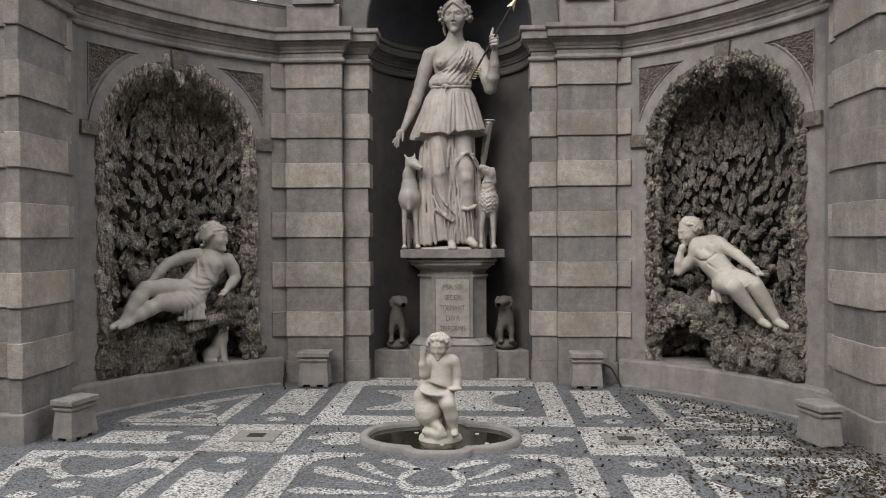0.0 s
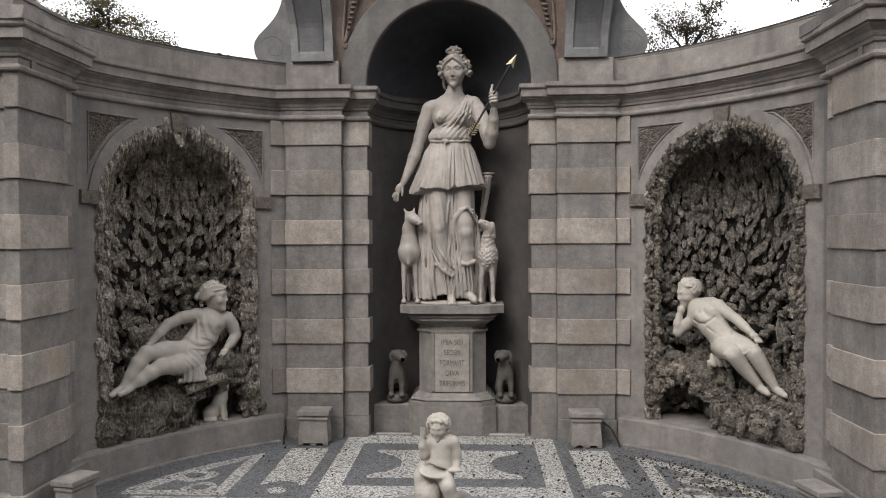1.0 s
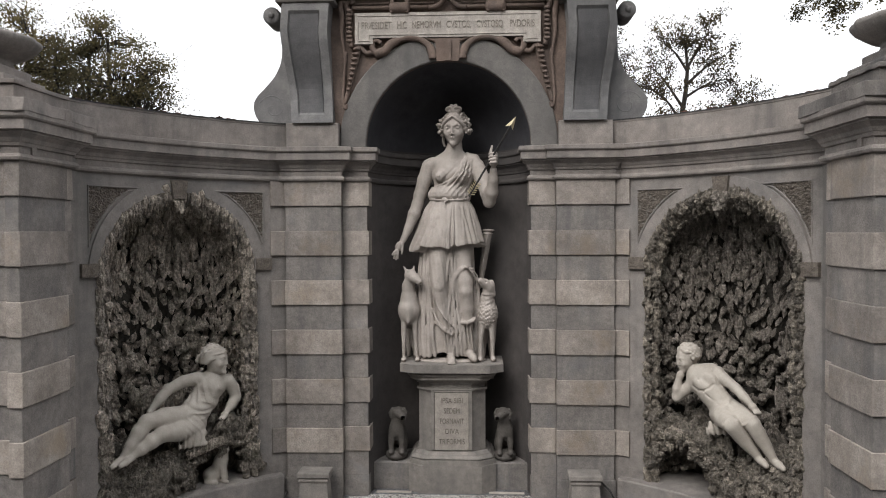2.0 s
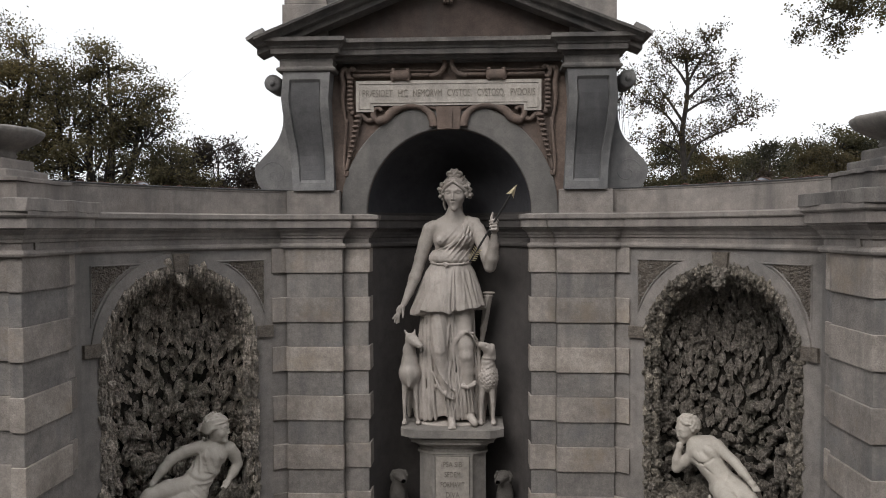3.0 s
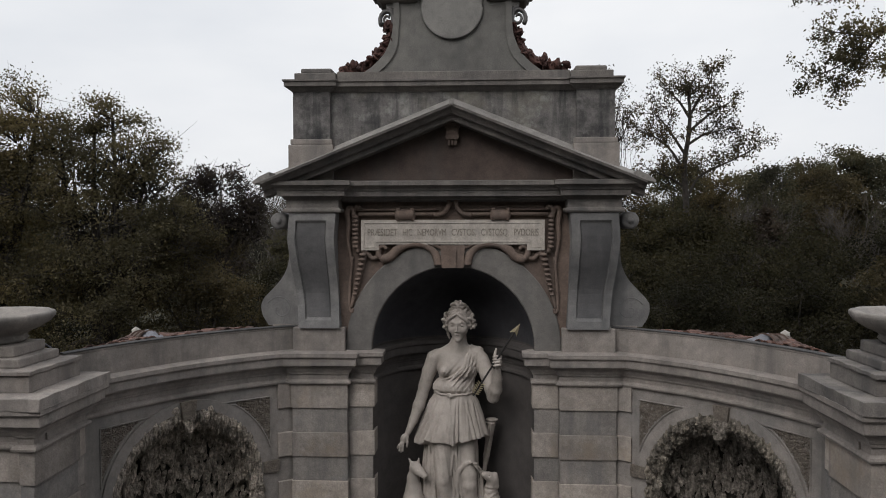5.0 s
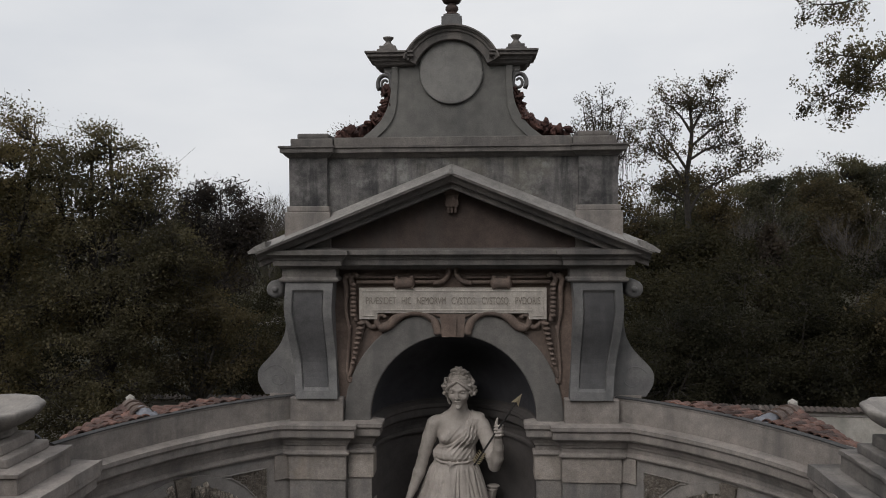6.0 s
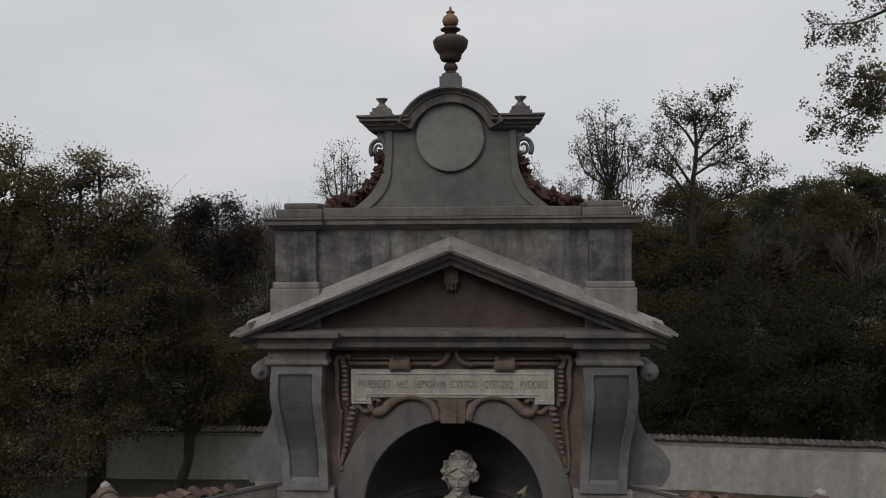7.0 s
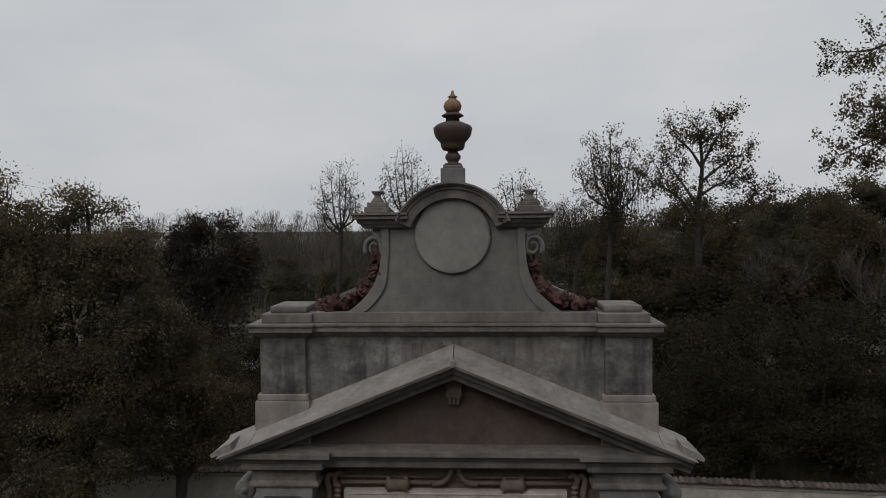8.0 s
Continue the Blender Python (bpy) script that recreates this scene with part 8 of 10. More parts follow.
def lattice(p, freq, seed):
    """Smooth noise in -1..1 at many points at once."""
    table = np.random.default_rng(seed + 40).uniform(-1, 1, (64, 64, 64))
    q = p * freq + 100.0
    i = np.floor(q).astype(int)
    t = q - i
    t = t * t * (3 - 2 * t)
    out = np.zeros(len(p))
    for a in (0, 1):
        for b in (0, 1):
            for c in (0, 1):
                w = (t[:, 0] if a else 1 - t[:, 0]) * (t[:, 1] if b else 1 - t[:, 1]) * (t[:, 2] if c else 1 - t[:, 2])
                out += w * table[(i[:, 0] + a) % 64, (i[:, 1] + b) % 64, (i[:, 2] + c) % 64]
    return out


def build_grotto(side):
    rnd = random.Random(70 + side)
    bm = bmesh.new()
    rows = []
    for j in range(41):
        row = []
        for i in range(41):
            s, d, z = hollow(math.pi * i / 40, 2 * j / 40)
            p = at_wall(side, s, d, z)
            row.append(bm.verts.new(p + Vector((0, 0.035, 0)) * noise.noise(p * 7)))
        rows.append(row)
    for a, b in zip(rows, rows[1:]):
        for i in range(40):
            bm.faces.new((a[i], a[i + 1], b[i + 1], b[i]))
    bmesh.ops.remove_doubles(bm, verts=bm.verts, dist=1e-4)
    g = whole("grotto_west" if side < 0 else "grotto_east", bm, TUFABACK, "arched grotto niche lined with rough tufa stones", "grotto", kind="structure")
    rest = []

    def put(mesh, c, face, up, size, count):
        """face: way out of the rock; up: the stone's long axis."""
        y = -face.normalized()
        z = (up - y * up.dot(y)).normalized()
        x = y.cross(z)
        m = Matrix.Translation(c) @ Matrix((x, y, z)).transposed().to_4x4() @ Matrix.Diagonal((*size, 1))
        if count[0] < 295:
            piece("stone", mesh, g, m)
            count[0] += 1
        else:
            rest.append((mesh, m))

    n = [0]
    # fringe along jambs and arch
    for e in (-1, 1):
        z = SILL + 0.04
        while z < ARCH_Z:
            for k in range(2):
                h = rnd.uniform(0.05, 0.085)
                c = at_wall(side, e * (0.79 - 0.075 * k - rnd.uniform(0, 0.03)), rnd.uniform(-0.015, 0.02) + 0.03 * k, z + rnd.uniform(-0.03, 0.03))
                face = at_wall(side, 0, -1, 0) - at_wall(side, 0, 0, 0) + Vector((rnd.uniform(-0.4, 0.4), rnd.uniform(-0.4, 0.4), rnd.uniform(-0.3, 0.3)))
                put(rnd.choice(CHUNKS if side < 0 else RUBBLE), c, face, UP + Vector((rnd.uniform(-0.5, 0.5), 0, 0)), (rnd.uniform(0.035, 0.055), rnd.uniform(0.05, 0.08), h * 1.5) if side < 0 else (rnd.uniform(0.035, 0.055), rnd.uniform(0.045, 0.07), h * 0.95), n)
            z += rnd.uniform(0.07, 0.11) if side < 0 else rnd.uniform(0.05, 0.08)
    a = 4.0
    while a < 178:
        for k in range(3):
            rr = 0.785 - 0.04 * k + rnd.uniform(-0.015, 0.01)
            c = at_wall(side, rr * math.cos(radians(a)), rnd.uniform(-0.02, 0.01) + 0.04 * k, ARCH_Z + rr * math.sin(radians(a)) - 0.045 * math.sin(radians(a)))
            face = at_wall(side, 0, -1, 0) - at_wall(side, 0, 0, 0) + Vector((rnd.uniform(-0.3, 0.3), rnd.uniform(-0.3, 0.3), 0))
            lean = Vector((-side * 0.25 * math.cos(radians(a)), 0, 1))
            put(rnd.choice(DROPS if side < 0 else RUBBLE), c, face, lean, (rnd.uniform(0.024, 0.04), rnd.uniform(0.05, 0.08), rnd.uniform(0.045, 0.085)), n)
        a += rnd.uniform(1.9, 3.0)
    for dx, dz in ((-0.03, 0.0), (0.04, 0.01), (-0.01, -0.05), (0.03, -0.07)):
        hang = (0.04, 0.04, 0.06) if side < 0 else (0.06, 0.07, 0.09)
        put(rnd.choice(CHUNKS if side > 0 else DROPS), at_wall(side, dx, -0.03, 3.13 + dz), at_wall(side, 0, -1, 0) - at_wall(side, 0, 0, 0), UP, hang, n)
    # lining
    places = []
    for j in range(56):
        v = 0.03 + j * 0.0335
        for i in range(38):
            places.append((math.pi * (i + 0.5 * (j % 2) + rnd.uniform(-0.45, 0.45)) / 37.5, v + rnd.uniform(-0.03, 0.03)))
    rnd.shuffle(places)
    for phi, v in places:
        phi = min(max(phi, 0.08), math.pi - 0.08)
        s, d, z = hollow(phi, v)
        c = at_wall(side, s, d, z)
        face = (at_wall(side, s * 0.8, d - 0.2, z - (0.12 if v > 1 else -0.02)) - c).normalized()
        if rnd.random() < 0.03:
            continue
        k = rnd.uniform(0.6, 0.95) * rnd.choice((0.75, 0.9, 1.0, 1.4))
        if v > (0.74 if side < 0 else 0.62) + rnd.uniform(-0.12, 0.12):
            put(rnd.choice(DROPS), c + face * rnd.uniform(0.0, 0.10), face + Vector((rnd.uniform(-0.35, 0.35), rnd.uniform(-0.2, 0.2), rnd.uniform(0.0, 0.6))), UP + Vector((rnd.uniform(-0.25, 0.25), rnd.uniform(-0.2, 0.2), 0)), (0.055 * k, 0.05, 0.088 * k) if side < 0 else (0.058 * k, 0.06, 0.084 * k), n)
        else:
            put(rnd.choice(CHUNKS), c + face * rnd.uniform(-0.01, 0.14), face + Vector((rnd.uniform(-0.6, 0.6), rnd.uniform(-0.6, 0.6), rnd.uniform(-0.4, 0.4))), UP + Vector((rnd.uniform(-0.9, 0.9), rnd.uniform(-0.5, 0.5), 0)), (0.05 * k, 0.065 * k, 0.085 * k) if side < 0 else (0.056 * k, 0.068 * k, 0.072 * k), n)
    # a few long stones standing against the lower wall, and a stalactite
    for _ in range(26 if side < 0 else 8):
        phi, v = rnd.uniform(0.5, 2.6), rnd.uniform(0.12, 0.42)
        s, d, z = hollow(phi, v)
        c = at_wall(side, s * 0.9, d * 0.8, z)
        rest.append((rnd.choice(CHUNKS), Matrix.LocRotScale(c, Euler((rnd.uniform(-0.3, 0.3), rnd.uniform(-0.5, 0.5), rnd.uniform(0, 6))), (rnd.uniform(0.06, 0.1), 0.07, rnd.uniform(0.11, 0.19)))))
    rest.append((DROPS[1], Matrix.LocRotScale(at_wall(side, 0.0, 0.22, 2.97), None, (0.06, 0.06, 0.10))))
    joined(rest, "lining_stones", TUFA, g)
    # rock ledge
    ledge = thing("rock_ledge", "rough tufa ledge with a small cave, under a reclining statue", "rock", "rock ledges in the grottoes", at=tuple(at_wall(side, 0, 0.2, SILL)))
    c0 = at_wall(side, 0, 0.2, 0.5)
    so = Solid((c0.x - 1.05, c0.y - 1.05, 0.22), (c0.x + 1.05, c0.y + 1.05, 1.15), 0.0165)

    def bl(s, d, z, r, cut=False):
        so.ball(tuple(at_wall(side, s, d, z)), r, 0.06, cut)
    for s in (-0.62, -0.42, -0.22, -0.02):
        bl(s, 0.16, 0.42, (0.22, 0.24, 0.27))
        bl(s, 0.42, 0.45, (0.26, 0.28, 0.33))
    lift = 0.0 if side < 0 else 0.08
    for s, d, z, r in ((0.12, 0.14, 0.66 + lift, 0.15), (0.28, 0.14, 0.72 + lift, 0.15), (0.42, 0.16, 0.74 + lift, 0.13), (0.02, 0.35, 0.68, 0.22), (0.3, 0.42, 0.70 + lift, 0.24), (0.55, 0.45, 0.6, 0.22), (0.62, 0.2, 0.78, 0.10 if side > 0 else 0.06), (0.70, 0.15, 0.6, 0.09), (0.73, 0.1, 0.4, 0.10), (0.3, 0.7, 0.5, 0.3)):
        bl(s, d, z, r)
    if side < 0:
        so.ball((-2.23, 7.27, 0.84), (0.14, 0.12, 0.16), 0.06)
    bl(0.40, 0.0, 0.36, (0.24, 0.26, 0.26) if side < 0 else (0.34, 0.38, 0.40), True)
    xs, ys, zs = np.meshgrid(*so.ax, indexing="ij")
    near = np.abs(so.f) < 0.25
    q = np.stack([xs[near], ys[near], zs[near] * 0.7], 1)
    rough = -0.15 * (np.abs(lattice(q, 7.5, 1 + side)) - 0.28) - 0.09 * (np.abs(lattice(q, 15.0, 5 + side)) - 0.28) + 0.035 * lattice(q, 30.0, 9 + side)
    so.f[near] += rough
    so.f = np.maximum(so.f, (SILL - 0.02) - zs)
    me = carve("rock_mass", [so], ROCK, False)
    under(new("rock_mass", me), ledge)
    k = 0
    extra = []
    for _ in range(220 if side < 0 else 460):
        s, z = rnd.uniform(-0.76, 0.76), rnd.uniform(0.29, 0.80 + lift)
        if ((s - 0.40) / (0.27 if side < 0 else 0.34)) ** 2 + ((z - 0.30) / 0.36) ** 2 < 1:
            continue
        if s < 0.05 and z > 0.70:
            continue
        if s > 0.05 and z > 0.88:
            continue
        d = 0.0 + 0.12 * max(0, z - 0.55) * 2 + rnd.uniform(-0.02, 0.05)
        size = rnd.uniform(0.03, 0.06) * rnd.choice((0.8, 1.0, 1.5))
        m = Matrix.LocRotScale(at_wall(side, s, d, z), rand_rot(rnd), (size, size * rnd.uniform(0.7, 1.0), size * rnd.uniform(0.9, 1.5)))
        if k < 150:
            piece("rough_stone", rnd.choice(RUBBLE), ledge, m)
            k += 1
        elif k < 480:
            extra.append((rnd.choice(CHUNKS), m))
            k += 1
    joined(extra, "small_stones", ROCK, ledge)
    if side < 0:
        bm = bmesh.new()
        tube(bm, [at_wall(side, s, d, z) for s, d, z in ((0.05, -0.02, 0.64), (0.25, -0.05, 0.70), (0.42, -0.06, 0.73), (0.55, -0.03, 0.68), (0.72, 0.0, 0.66))], [0.05, 0.06, 0.05, 0.04, 0.035], 8)
        part("stone_branch", bm, TUFA, ledge, "long branch-like rib of rock")


def joined(items, name, material, parent):
    """Many small stones as one mesh."""
    vs, fs, n = [], [], 0
    for mesh, m in items:
        vs.extend([tuple(m @ v.co) for v in mesh.vertices])
        fs.extend([[i + n for i in p.vertices] for p in mesh.polygons])
        n += len(mesh.vertices)
    me = bpy.data.meshes.new(name)
    me.from_pydata(vs, [], fs)
    me.materials.append(material)
    ob = new(name, me)
    if parent is not None:
        under(ob, parent)
    return tagged(ob, kind="stuff")


for s_ in (-1, 1):
    build_grotto(s_)


def build_pumice(side):
    """Rough pumice crumbs set close together in the triangles beside the arch."""
    crumbs = [shared("crumb", lump(40 + i, (1, 1, 1), 0.5, 1), PUMICE) for i in range(5)]
    rnd = random.Random(25 + side)
    for e in (-1, 1):
        items = []
        while len(items) < 620:
            s, z = rnd.uniform(0.33, 0.878), rnd.uniform(2.71, 3.232)
            if s ** 2 + (z - ARCH_Z) ** 2 < 0.94 ** 2:
                continue
            r = rnd.uniform(0.008, 0.017)
            items.append((rnd.choice(crumbs), Matrix.LocRotScale(at_wall(side, e * s, 0.002 + rnd.uniform(-0.004, 0.004), z), rand_rot(rnd), (r, r * rnd.uniform(0.6, 1.0), r * rnd.uniform(0.8, 1.6)))))
        joined(items, "pumice_crumbs", PUMICE, WALLS[side])


for s_ in (-1, 1):
    build_pumice(s_)


# ---- small hipped tile roofs over the grottoes, behind the parapet ----
def roof_tile():
    """A barrel roof tile, 0.42 m long, lying along +y with its wide end down."""
    bm = bmesh.new()
    rows = []
    for y, r in ((0.0, 0.066), (0.42, 0.084)):
        o = [bm.verts.new((r * math.cos(a), y, r * 0.85 * math.sin(a))) for a in (math.pi * i / 6 for i in range(7))]
        q = [bm.verts.new(((r - 0.014) * math.cos(a), y, (r - 0.014) * 0.85 * math.sin(a))) for a in (math.pi * i / 6 for i in range(6, -1, -1))]
        rows.append(o + q)
    for i in range(14):
        bm.faces.new((rows[0][i], rows[0][(i + 1) % 14], rows[1][(i + 1) % 14], rows[1][i]))
    bm.faces.new(rows[0])
    bm.faces.new(rows[1][::-1])
    return bm


TILE = shared("roof_tile", roof_tile(), TERRA)


RIDGE = shared("ridge_tile", roof_tile(), RIDGEST)


def laid(p, q, up=UP):
    """A frame at p whose y axis runs to q."""
    y = (q - p).normalized()
    x = y.cross(up).normalized()
    m = Matrix((x, y, x.cross(y))).transposed().to_4x4()
    m.translation = p
    return m


def build_apse(side):
    rnd = random.Random(11 + side)
    ap = thing("grotto_roof", "small hipped roof of weathered red barrel tiles behind the parapet", "roof", "tiled roofs over the grottoes", kind="structure", at=tuple(at_wall(side, 0, 0.25, 3.7)))
    apex, verge, heel = ring(R + 1.25, 42.0, side, 3.79), ring(R + 0.68, 28.8, side, 3.72), ring(R + 0.1, 24.6, side, 3.92)
    # mortar bed under the tiles
    outline = [ring(R + 0.1, 54 - 29 * i / 14, side, 3.925) for i in range(15)] + [heel, verge, verge.lerp(apex, 0.5), apex, ring(R + 0.75, 47, side, 3.83), ring(R + 0.3, 54, side, 3.89)]
    bm = bmesh.new()
    hi = [bm.verts.new(v + Vector((0, 0, -0.02))) for v in outline]
    lo = [bm.verts.new((v.x, v.y, 3.5)) for v in outline]
    mid = bm.verts.new(ring(R + 0.5, 38, side, 3.85))
    for i in range(len(hi)):
        k = (i + 1) % len(hi)
        bm.faces.new((hi[i], hi[k], mid))
        bm.faces.new((lo[i], lo[k], hi[k], hi[i]))
    bmesh.ops.recalc_face_normals(bm, faces=bm.faces)
    part("roof_bed", bm, TERRA, ap, "mortar bed of the roof")
    c = at_wall(side, 0, 0.28, 0)
    base = math.degrees(math.atan2(c.y - YC, c.x))
    bm = bmesh.new()
    n = 20
    lo = [bm.verts.new((c.x + 0.9 * math.cos(radians(base + a)), c.y + 0.9 * math.sin(radians(base + a)), -0.6)) for a in (-95 + 190 * i / n for i in range(n + 1))]
    hi = [bm.verts.new((v.co.x, v.co.y, 3.52)) for v in lo]
    for i in range(n):
        bm.faces.new((lo[i], lo[i + 1], hi[i + 1], hi[i]))
    part("apse_wall", bm, PLASTER, ap, "plain curved back wall")
    # rows of tiles falling outwards from the parapet to the ragged verge
    for i in range(10):
        f = (i + 0.35) / 10
        p0, p1 = ring(R + 0.035 + 0.05 * (1 - f), 36.9 - 11.9 * f, side, 3.94), apex.lerp(verge, f) + Vector((0, 0, 0.035))
        far = (p1 - p0).length
        k = max(2, round(far / 0.27))
        for j in range(k):
            a = p0.lerp(p1, j / k) + Vector((rnd.uniform(-0.012, 0.012), rnd.uniform(-0.012, 0.012), rnd.uniform(-0.006, 0.018)))
            b = p0.lerp(p1, (j + 1.15 + rnd.uniform(-0.08, 0.12)) / k) + Vector((rnd.uniform(-0.02, 0.02), rnd.uniform(-0.02, 0.02), -0.012))
            piece("roof_tile", TILE, ap, laid(a, b) @ Matrix.Diagonal((0.72, (b - a).length / 0.42, 0.85, 1)))
    # a heavy ridge from the parapet up to the point, closed with mortar
    h0, h1 = ring(R + 0.24, 37.3, side, 3.94), ring(R + 1.28, 42.0, side, 3.80)
    for j in range(3):
        a, b = h0.lerp(h1, j / 3), h0.lerp(h1, (j + 1.2) / 3)
        piece("ridge_tile", RIDGE, ap, laid(b, a) @ Matrix.Diagonal((1.3, (b - a).length / 0.42, 1.35, 1)))
    bm = lump(5, (0.055, 0.05, 0.04), 0.4, 1)
    bmesh.ops.translate(bm, vec=h1 + Vector((0, 0, 0.085)), verts=bm.verts)
    part("mortar_tip", bm, LIME, ap, "pale mortar closing the ridge")
    # tiles laid across the wall head towards the portal
    for row in range(2):
        for d in range(10 - 3 * row):
            deg = 39.6 + d * 1.55 + 0.5 * row + rnd.uniform(-0.25, 0.25)
            a = ring(R + 0.33 + 0.2 * row, deg + rnd.uniform(-0.6, 0.6), side, 3.915 - 0.02 * row + rnd.uniform(-0.012, 0.012))
            b = ring(R + 0.02 + 0.2 * row + rnd.uniform(-0.02, 0.05), deg + rnd.uniform(-0.6, 0.6), side, 3.935 - 0.02 * row)
            piece("roof_tile", TILE, ap, laid(a, b) @ Matrix.Diagonal((0.72, (b - a).length / 0.42, 0.8 + rnd.uniform(-0.1, 0.2), 1)))
    # crumpled lead at the ridge's foot
    bm = bmesh.new()
    rows = [[bm.verts.new(ring(R + 0.08 + 0.24 * v / 7, 36.2 + 2.8 * u / 9, side, 3.962 + 0.065 * math.sin(math.pi * u / 9) * math.sin(0.5 * math.pi * v / 7) + rnd.uniform(-0.012, 0.012))) for u in range(10)] for v in range(8)]
    for v in range(7):
        for u in range(9):
            if (u, v) not in ((0, 0), (8, 0), (0, 6), (8, 6), (0, 5)):
                bm.faces.new((rows[v][u], rows[v][u + 1], rows[v + 1][u + 1], rows[v + 1][u]))
    bmesh.ops.delete(bm, geom=[v for v in bm.verts if not v.link_faces], context="VERTS")
    bmesh.ops.recalc_face_normals(bm, faces=bm.faces)
    bmesh.ops.solidify(bm, geom=bm.faces[:], thickness=0.006)
    part("lead_patch", bm, LEAD, ap, "crumpled lead patch at the roof foot", True)


for s_ in (-1, 1):
    build_apse(s_)

# ---- boundary wall with tile coping ----
COPING_TILE = shared("coping_tile", roof_tile(), COPING)


def build_boundary():
    line = [Vector((-34, 20.2, 0)), Vector((0, 20.2, 0)), Vector((34, 17.1, 0))]
    w = whole("wall_north", sweep(bmesh.new(), [(-0.32, -1.0), (0.0, -1.0), (0.0, 0.86), (-0.32, 0.86)], line), LIME, "long limewashed boundary wall with tile coping", "wall", kind="structure")
    part("coping_bed", sweep(bmesh.new(), [(-0.4, 0.85), (0.08, 0.85), (0.08, 0.862), (-0.16, 0.935)], line), COPING, w, "sloped coping of the wall")
    part("drip_course", sweep(bmesh.new(), [(-0.01, 0.735), (0.022, 0.74), (0.022, 0.76), (-0.01, 0.77)], line), COURSE, w, "thin drip moulding below the coping")
    rnd = random.Random(3)
    far = []
    x = -33.5
    while x < 33.5:
        y = 20.36 - 0.0912 * max(0.0, x)
        turn = math.pi + rnd.uniform(-0.08, 0.08) - (0.091 if x > 0 else 0.0)
        m = Matrix.Translation((x, y, 0.935 + rnd.uniform(-0.012, 0.012))) @ Matrix.Rotation(turn, 4, "Z") @ Matrix.Rotation(-0.3, 4, "X") @ Matrix.Diagonal((0.78, 0.62, 0.6, 1))
        if 4.0 < abs(x) < 13.5:
            piece("coping_tile", COPING_TILE, w, m)
        else:
            far.append((COPING_TILE, m))
        x += 0.142
    joined(far, "far_coping_tiles", COPING, w)


build_boundary()
# Unseen wall added behind the camera; it keeps low sky light off the portal.
whole("wall_south", block(-30, 30, -9.6, -9.0, -1.0, 12.0, 0.0), SOIL, "added dark wall, out of view, that blocks low sky light", "wall", kind="structure")


# ---- fallen leaves on the mosaic ----
LITTER = leafy("brown_fallen_leaves", [(0.018, 0.014, 0.011), (0.04, 0.028, 0.02), (0.075, 0.056, 0.042), (0.03, 0.024, 0.019)], 0.8)


def build_litter():
    rnd = np.random.default_rng(8)
    n1, n2 = 78000, 500
    x = np.concatenate([rnd.uniform(0.6, 5.2, n1), rnd.uniform(-3.2, 3.2, n2)])
    y = np.concatenate([rnd.uniform(0.8, 7.4, n1), rnd.uniform(3.2, 7.6, n2)])
    # swept into drifts, thickest in the corner by the pier
    drift = np.sin(3.1 * x + 1.7 * y) + np.sin(5.3 * y - 2.2 * x + 1) + 0.8 * np.sin(9.1 * x + 4.0 * y)
    dense = 0.03 + 0.30 * np.maximum(0, x - 1.35) + 0.20 * np.maximum(0, x - 1.6) * np.maximum(0, 5.6 - y) + 0.05 * drift * np.clip(x - 1.0, 0, 1)
    dense = np.clip(dense, 0.01, 1.0) * np.clip((5.2 - x) / 1.4, 0, 1) * np.clip((y - 0.8) / 1.8, 0, 1)
    keep = rnd.uniform(0, 1, len(x)) < dense
    keep[n1:n1 + n2] = True
    ok = keep & ((x ** 2 + (y - YC) ** 2 < 3.08 ** 2) | (y < YC)) & (np.abs(x) < 5.2) & (((x - 0.01) / 0.62) ** 2 + ((y - 5.43) / 0.58) ** 2 > 1) & ((np.abs(x) < 3.0) | (y < 5.1))
    x, y = x[ok], y[ok]
    leaf_sheet("fallen_leaves", np.stack([x, y, rnd.uniform(0.012, 0.035, len(x))], 1), rnd.uniform(0.010, 0.024, len(x)), LITTER, rnd, 0.3, "brown fallen leaves drifted over the mosaic")


def leaf_mesh(name, pts, size, material, rnd, tilt=1.0, long=1.6):
    """Many leaves as one mesh, each a small folded blade."""
    n = len(pts)
    d = rnd.normal(size=(n, 3)) * np.array([1, 1, tilt])
    d /= np.linalg.norm(d, axis=1)[:, None]
    e = rnd.normal(size=(n, 3)) * np.array([1, 1, tilt])
    e -= d * (d * e).sum(1)[:, None]
    e /= np.linalg.norm(e, axis=1)[:, None]
    size = np.asarray(size)[:, None]
    nrm = np.cross(d, e)
    v = np.stack([pts - d * size * long * 0.5, pts + e * size * 0.5 + nrm * size * 0.12, pts + d * size * long * 0.5, pts - e * size * 0.5 + nrm * size * 0.12], 1).reshape(-1, 3)
    me = bpy.data.meshes.new(name)
    me.from_pydata(v.tolist(), [], np.arange(4 * n).reshape(-1, 4).tolist())
    me.materials.append(material)
    return me


def leaf_sheet(name, pts, size, material, rnd, tilt, label):
    return tagged(new(name, leaf_mesh(name, pts, size, material, rnd, tilt)), label, "leaves", kind="stuff")


build_litter()

